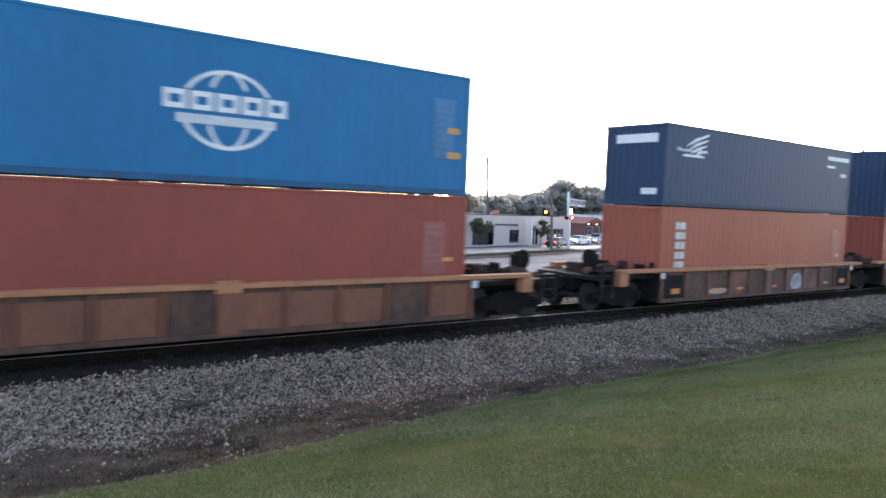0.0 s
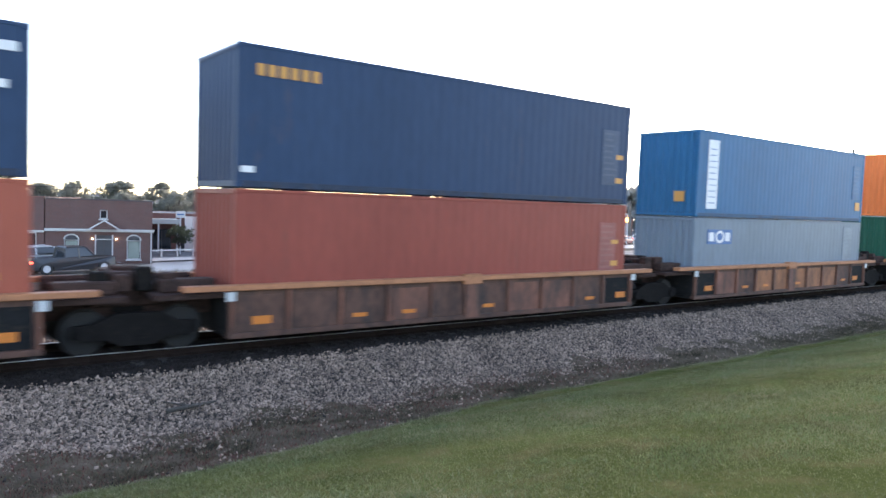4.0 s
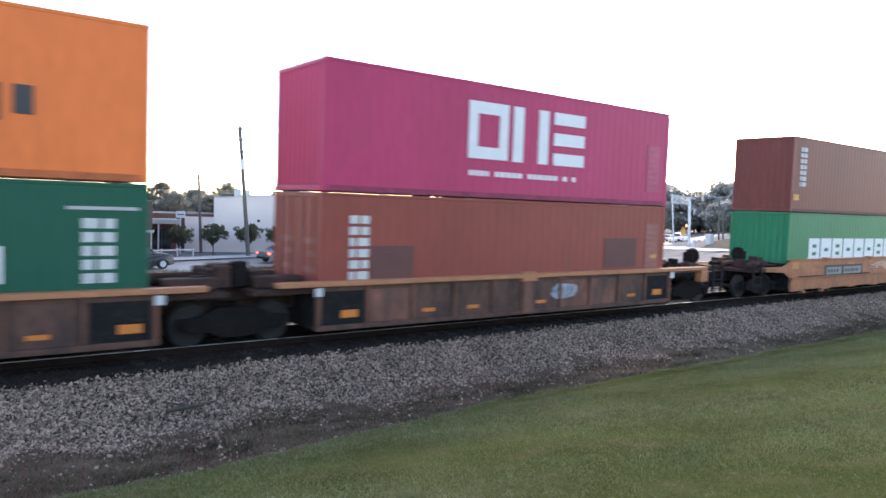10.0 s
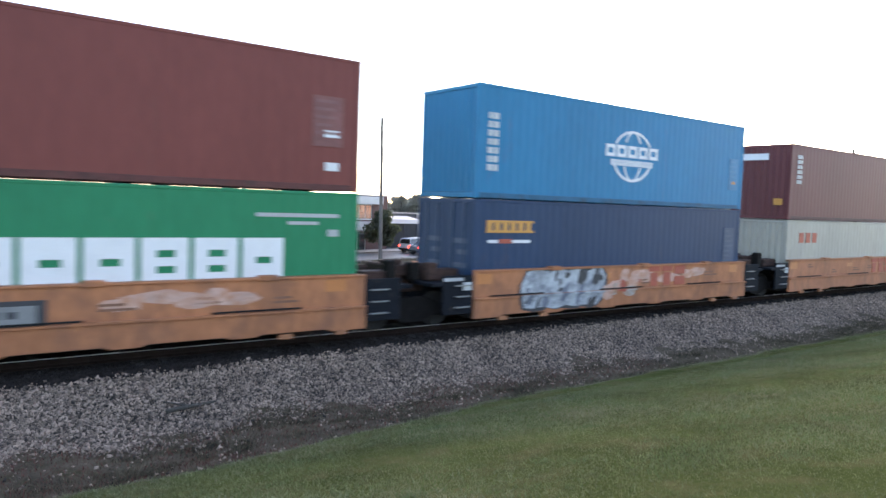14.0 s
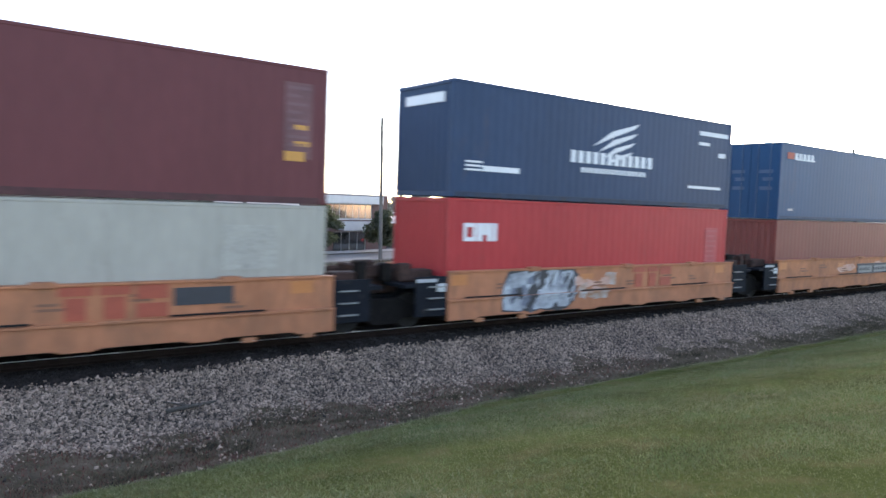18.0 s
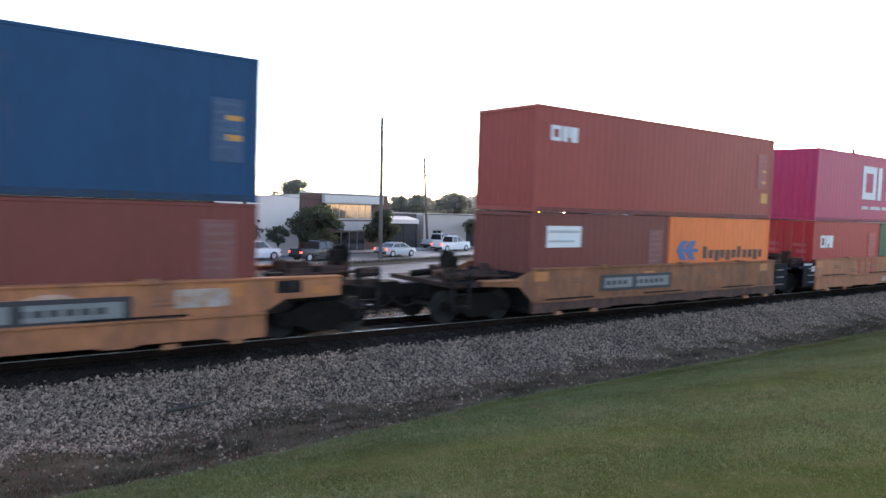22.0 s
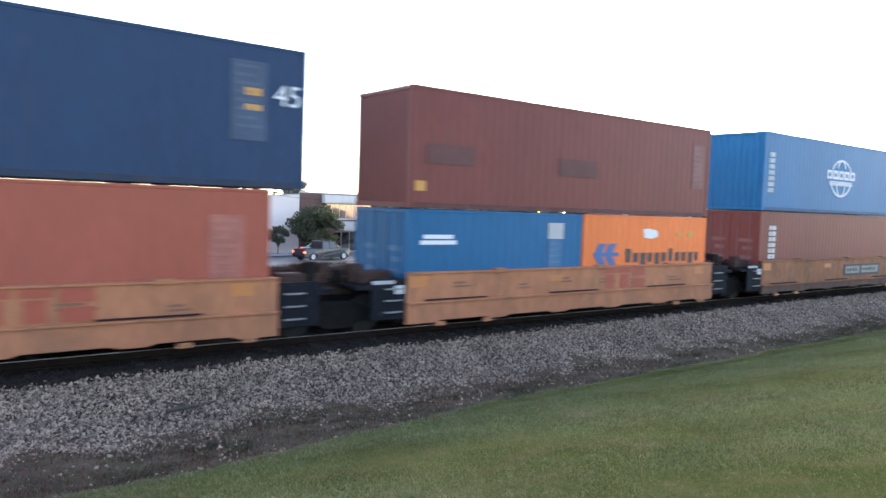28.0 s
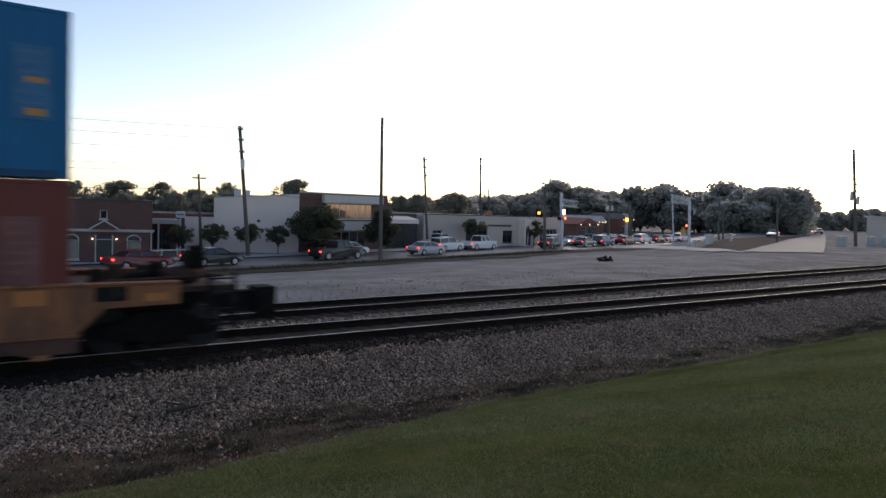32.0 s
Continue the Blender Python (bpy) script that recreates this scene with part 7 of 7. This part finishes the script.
def blades(name, n, seed, place_xy, height, width, material, label, lean=0.5, zf=ground_z, cat="grass"):
    rng = np.random.default_rng(seed)
    x, y = place_xy(rng, n)
    z = np.array([zf(a, b) for a, b in zip(x, y)])
    p = np.stack([x, y, z], 1)
    a = rng.uniform(0, 2 * math.pi, n)
    side = np.stack([np.cos(a), np.sin(a), np.zeros(n)], 1) * (width * rng.uniform(0.6, 1.4, n))[:, None]
    up = np.stack([rng.normal(size=n) * lean, rng.normal(size=n) * lean, np.ones(n)], 1) * (height * rng.uniform(0.4, 1.3, n))[:, None]
    v = np.stack([p - side, p + side, p + up], 1).reshape(-1, 3)
    return tagged(mesh_from(name, v, np.arange(3 * n).reshape(-1, 3), material), label, cat, kind="stuff")


def lawn_xy(rng, n):
    x = -1.5 + 48 * rng.random(n) ** 1.7
    e = lawn_edge(x)
    return x, e + 0.05 - (7.6 - 0.02 * x) * rng.random(n)


def edge_xy(rng, n):
    x = -1.5 + 40 * rng.random(n) ** 1.5
    e = lawn_edge(x)
    return x, e + 0.1 - 0.35 * rng.random(n) ** 1.5


def clover_xy(rng, n):
    k = 420
    cx = -1.5 + 44 * rng.random(k) ** 1.6
    cy = lawn_edge(cx) - 0.5 - 6.8 * rng.random(k) ** 0.8
    i, s = rng.integers(0, k, n), rng.uniform(0.06, 0.3, k)
    return cx[i] + rng.normal(size=n) * s[i] * 1.5, np.minimum(cy[i] + rng.normal(size=n) * s[i], lawn_edge(cx[i]) - 0.1)


def weed_xy(rng, n):
    k = 240
    cx = -1 + 52 * rng.random(k) ** 1.3
    lo, hi = lawn_edge(cx), soil_edge(cx)
    cy = lo + 0.1 + (hi - lo) * rng.random(k) ** 1.2
    i = rng.integers(0, k, n)
    s = rng.uniform(0.1, 0.42, k)
    return cx[i] + rng.normal(size=n) * s[i] * 1.6, cy[i] + rng.normal(size=n) * s[i] * 0.5


def red_xy(rng, n):
    x = -1 + 16 * rng.random(n) ** 1.8
    lo, hi = lawn_edge(x), soil_edge(x)
    return x, lo + 0.3 + (hi - lo) * rng.random(n) + rng.normal(size=n) * 0.08


blades("lawn_grass", 460000, 5, lawn_xy, 0.036, 0.0045, M["grass"], "short mown green grass", 0.9, lambda x, y: ground_z(x, y) + 0.068)
blades("lawn_clover", 60000, 15, clover_xy, 0.04, 0.006, M["clover"], "darker green clover clumps in the lawn", 0.9, lambda x, y: ground_z(x, y) + 0.068)
blades("edge_grass", 7000, 6, edge_xy, 0.06, 0.005, M["grass"], "longer grass along the lawn's edge", 0.6, lambda x, y: ground_z(x, y) + 0.05)
blades("dry_weeds", 110000, 7, weed_xy, 0.06, 0.0045, M["weed"], "dark dry weeds at the foot of the ballast", 0.6, cat="weeds", zf=lumpy)
blades("red_weeds", 9000, 8, red_xy, 0.07, 0.006, M["weed_red"], "reddish dry weeds at the ballast's foot", 0.7, cat="weeds", zf=lumpy)
blades("street_weeds", 9000, 9, lambda r, n: (lambda x: (x, 50.3 + 0.27 * (x - 16.7) + 0.6 + r.normal(size=n) * 0.7))(8 + 62 * r.random(n)), 0.32, 0.02, M["weed"], "tall dry weeds along the street's edge", 0.35, cat="weeds")


def tuft_xy(rng, n):
    k = 26
    cx = -1 + 30 * rng.random(k) ** 1.3
    cy = lawn_edge(cx) + 0.3 + rng.random(k) * 0.9
    i = rng.integers(0, k, n)
    return cx[i] + rng.normal(size=n) * 0.05, cy[i] + rng.normal(size=n) * 0.05


blades("weed_tufts", 1500, 12, tuft_xy, 0.2, 0.005, M["weed"], "thin taller weed tufts at the ballast's foot", 0.55, cat="weeds")


def fallen_branch():
    b = empty("fallen_branch", "dark dead branch lying on the ballast", "branch")
    bm = bmesh.new()
    pts = [Vector((0, 0, 0.05)), Vector((0.35, -0.05, 0.08)), Vector((0.7, -0.02, 0.07)), Vector((1.0, 0.06, 0.05))]
    for k, (p, q) in enumerate(zip(pts, pts[1:])):
        cyl(bm, p, q, 0.045 - 0.008 * k, 0.037 - 0.008 * k, 7)
    part("stem", bm, M["bark"], b)
    bm = bmesh.new()
    cyl(bm, (0.4, -0.05, 0.08), (0.05, 0.3, 0.14), 0.022, 0.01, 6)
    cyl(bm, (0.62, -0.02, 0.08), (0.4, -0.28, 0.1), 0.02, 0.008, 6)
    part("twig", bm, M["bark"], b)
    b.matrix_world = pose(3.55, 12.1, ground_z(3.55, 12.1) + 0.02, 0, 0, 8)


fallen_branch()


# ---- road vehicles ----
CAR_COLOURS = {"white": (0.72, 0.72, 0.70), "silver": (0.42, 0.43, 0.44), "black": (0.02, 0.02, 0.022), "navy": (0.025, 0.04, 0.09), "red": (0.20, 0.014, 0.018), "grey": (0.12, 0.125, 0.13)}
CM = {k: mat(k + "_car_paint", c, 0.25, vary=0.05, grain=(1, 12), spec=0.6) for k, c in CAR_COLOURS.items()}
SHAPES = {
    "sedan": (4.7, 1.45, [(-2.3, 0.95), (-1.55, 1.0), (-0.95, 1.40), (0.45, 1.43), (1.25, 0.98), (2.2, 0.82)], (-1.5, 1.2)),
    "suv": (4.7, 1.75, [(-2.3, 1.05), (-2.15, 1.6), (-1.7, 1.70), (0.5, 1.70), (1.15, 1.12), (2.25, 1.0)], (-2.2, 1.1)),
    "pickup": (5.6, 1.85, [(-2.75, 1.08), (-0.75, 1.08), (-0.6, 1.78), (0.75, 1.80), (1.35, 1.18), (2.7, 1.08)], (-0.7, 1.3)),
}


def vehicle(kind, colour, label, lit=True, heads=False):
    ln, ht, top, cab = SHAPES[kind]
    v = empty("car" if kind != "pickup" else "pickup_truck", label, "car" if kind != "pickup" else "truck", "cars on the street")
    paint = CM[colour]
    h = ln / 2
    wx = (-h + 0.95, h - 0.9)
    r = 0.33 if kind == "sedan" else 0.38
    bm = bmesh.new()
    arch = []
    for c in wx:
        arch += [(c - r - 0.08, 0.25)] + [(c + (r + 0.08) * math.cos(math.pi - k * math.pi / 6), 0.33 + (r + 0.04) * math.sin(k * math.pi / 6)) for k in range(7)] + [(c + r + 0.08, 0.25)]
    body = [(-h, 0.35), *arch, (h, 0.35), (h, 0.62), (top[-1][0], top[-1][1]), (top[-2][0], top[-2][1]), (cab[0], top[0][1] if kind != "sedan" else 0.98), (top[0][0], top[0][1]), (-h, 0.8)]
    prism(bm, body, "y", -0.9, 0.9)
    for q in bm.verts:
        if q.co.z > 0.75:
            q.co.y *= 0.93
        if abs(q.co.x) > h - 0.15:
            q.co.y *= 0.92
    part("body", bm, paint, v, bevel=0.0)
    cabpts = [p for p in top if p[1] > 1.2]
    x0, x1 = (top[top.index(cabpts[0]) - 1], top[top.index(cabpts[-1]) + 1])
    gl = [(x0[0] + 0.05, x0[1] - 0.02), *[(x, z - 0.07) for x, z in cabpts], (x1[0] - 0.05, x1[1] - 0.02)]
    bm = bmesh.new()
    prism(bm, gl, "y", -0.8, 0.8)
    for q in bm.verts:
        if q.co.z > 1.2:
            q.co.y *= 0.82
    g = part("cabin_glass", bm, M["darkglass"], v)
    bm = bmesh.new()
    prism(bm, [(cabpts[0][0], cabpts[0][1] - 0.075), (cabpts[0][0] + 0.1, cabpts[0][1]), (cabpts[-1][0] - 0.1, cabpts[-1][1]), (cabpts[-1][0], cabpts[-1][1] - 0.075)], "y", -0.68, 0.68)
    part("cab_roof", bm, paint, v)
    bm = bmesh.new()
    for s in (-1, 1):
        for a, b in ((gl[0], gl[1]), (gl[-1], gl[-2]), ((0.5 * (cab[0] + cab[1]) - 0.05, 1.0), (0.5 * (cab[0] + cab[1]) - 0.1, cabpts[0][1] - 0.07))):
            cyl(bm, (a[0], s * 0.81, a[1]), (b[0], s * 0.67, b[1]), 0.05, n=5)
    part("pillars", bm, paint, v)
    for c in wx:
        for s in (-1, 1):
            bm = bmesh.new()
            cyl(bm, (c, s * 0.70, r), (c, s * 0.90, r), r, n=18)
            t = part("wheel", bm, M["tyre"], v)
            bm = bmesh.new()
            cyl(bm, (c, s * 0.895, r), (c, s * 0.915, r), r * 0.62, n=14)
            part("rim", bm, M["steel"], t)
    for s in (-1, 1):
        boxes("tail_lamp", M["tail"] if lit else M["tail_off"], v, (-h - 0.02, min(s * 0.66, s * 0.83), 0.74, -h + 0.14, max(s * 0.66, s * 0.83), 0.88))
        boxes("headlamp", M["head"] if heads else M["chrome"], v, (h - 0.12, min(s * 0.6, s * 0.82), 0.62, h + 0.015, max(s * 0.6, s * 0.82), 0.74))
    boxes("bumper", M["black"], v, (-h - 0.05, -0.82, 0.36, -h + 0.1, 0.82, 0.52))
    boxes("bumper", M["black"], v, (h - 0.1, -0.82, 0.33, h + 0.05, 0.82, 0.5))
    return v


LANE_YAW = math.degrees(math.atan(0.27))


def on_lane(x, off=0.0, flip=False):
    y = street_axis(x) - 0.8 + off
    return pose(x, y, ground_z(x, y) + 0.04, 0, 0, LANE_YAW + (180 if flip else 0))


# kind, colour, label, lane offset, (seconds, x along the street)
TRAFFIC = [
    ("pickup", "black", "black pickup truck with lit tail lamps", -1.2, ((0, 8.0), (12.5, 16.8), (16, 23.0), (22, 30.8), (28, 31.2), (32, 33.0))),
    ("sedan", "white", "white sedan waiting in the queue", 1.6, ((0, -60.0), (20, -16.0), (22.2, 2.6), (23, 6.9), (25, 16.5), (28, 33.2), (32, 36.2))),
    ("sedan", "black", "black sedan crawling along the street", -1.2, ((0, -40.0), (10, -4.0), (12.5, 6.6), (14.7, 9.0), (22.6, 14.6), (28, 18.2), (32, 20.0))),
    ("sedan", "silver", "silver sedan with lit tail lamps", -1.2, ((0, -55.0), (12, 2.0), (14.7, 15.0), (18, 28.0), (22, 41.0), (28, 44.5), (32, 45.8))),
    ("pickup", "white", "white pickup truck on the street", 1.6, ((0, 11.5), (1.2, 17.2), (3, 29.0), (6, 42.0), (12, 48.5), (32, 58.5))),
    ("suv", "navy", "dark blue sport-utility car", -1.2, ((0, 4.0), (1.2, 10.3), (3, 22.0), (6, 38.5), (12, 50.5), (20, 70.0), (32, 88.0))),
    ("suv", "silver", "pale silver sport-utility car", 1.6, ((0, -20.0), (5, 14.0), (6, 19.4), (8, 28.0), (12, 41.0), (20, 62.0), (32, 77.0))),
    ("sedan", "grey", "dark grey sedan in the queue", -1.2, ((0, -30.0), (6, 8.0), (8, 18.2), (10, 27.0), (14, 46.0), (22, 64.0), (32, 81.8))),
    ("sedan", "red", "dark red car with lit tail lamps", -1.2, ((0, -90.0), (22, -18.0), (24, 1.5), (25, 8.8), (28.6, 13.4), (32, 14.0))),
    ("suv", "white", "white sport-utility car in the far lane", 1.6, ((0, -70.0), (18, -6.0), (20.6, 15.8), (22.5, 28.0), (26, 40.0), (31, 45.0), (32, 52.0))),
]
MOVERS = []
for kind, colour, label, off, rows in TRAFFIC:
    MOVERS.append((vehicle(kind, colour, label), off, rows))

# cars standing in the queue before the crossing
QUEUE = [("sedan", "white", 82.5, 1.8, False, True), ("suv", "silver", 88.5, 1.8, False, True),
         ("sedan", "black", 72.5, -1.0, True, False), ("suv", "white", 94.5, 1.8, False, True), ("sedan", "red", 96.0, -1.0, True, False), ("sedan", "white", 100.5, 1.8, False, True), ("suv", "white", 103.0, -1.0, True, False),
         ("sedan", "red", 109.5, -1.0, True, False), ("sedan", "white", 115.0, -1.0, True, False), ("suv", "white", 121.0, -1.0, True, False)]
for kind, colour, x, off, tail, heads in QUEUE:
    q = vehicle(kind, colour, "%s car standing in the queue at the crossing" % colour, tail, heads)
    q.matrix_world = on_lane(x, off, heads)
for x, y, yaw in ((133.0, 72.0, 200), (185.0, 88.5, 30)):
    q = vehicle("sedan", "white", "white car on the far road", True, False)
    q.matrix_world = pose(x, y, max(ground_z(x, y), -2.4) + 0.12, 0, 0, yaw)
q = vehicle("pickup", "silver", "parked grey pickup beside the store", False)
q.matrix_world = pose(53.5, 71.5, GZ + 0.14, 0, 0, 20)


def moving_cars():
    for v, off, rows in MOVERS:
        walk(v, [(float(t), on_lane(x, off)) for t, x in rows])


def motions():
    """The train rolls along -x; its wheels turn while they are in view."""
    for ob, x, z in STACKS:
        walk(ob, [(float(t), pose(x + rolled(t), TRK, z)) for t in range(33)])
    for car, x in CARS:
        walk(car, [(float(t), pose(x + rolled(t), TRK, 0)) for t in range(33)])
    centre = dict((car, x) for car, x in CARS)
    for w, x, car in WHEELS:
        inside = [k / 20 for k in range(641) if -3 < centre[car] + x + rolled(k / 20) < 42]
        times = sorted({0.0, 32.0, *inside})
        ref = rolled(inside[0]) if inside else 0
        rows = []
        for t in times:
            spin = math.degrees((rolled(min(max(t, inside[0]), inside[-1])) - ref) / 0.42) if inside else 0
            rows.append((t, pose(x, 0, 0.42, 0, spin, 0)))
        walk(w, rows)
    moving_cars()


motions()
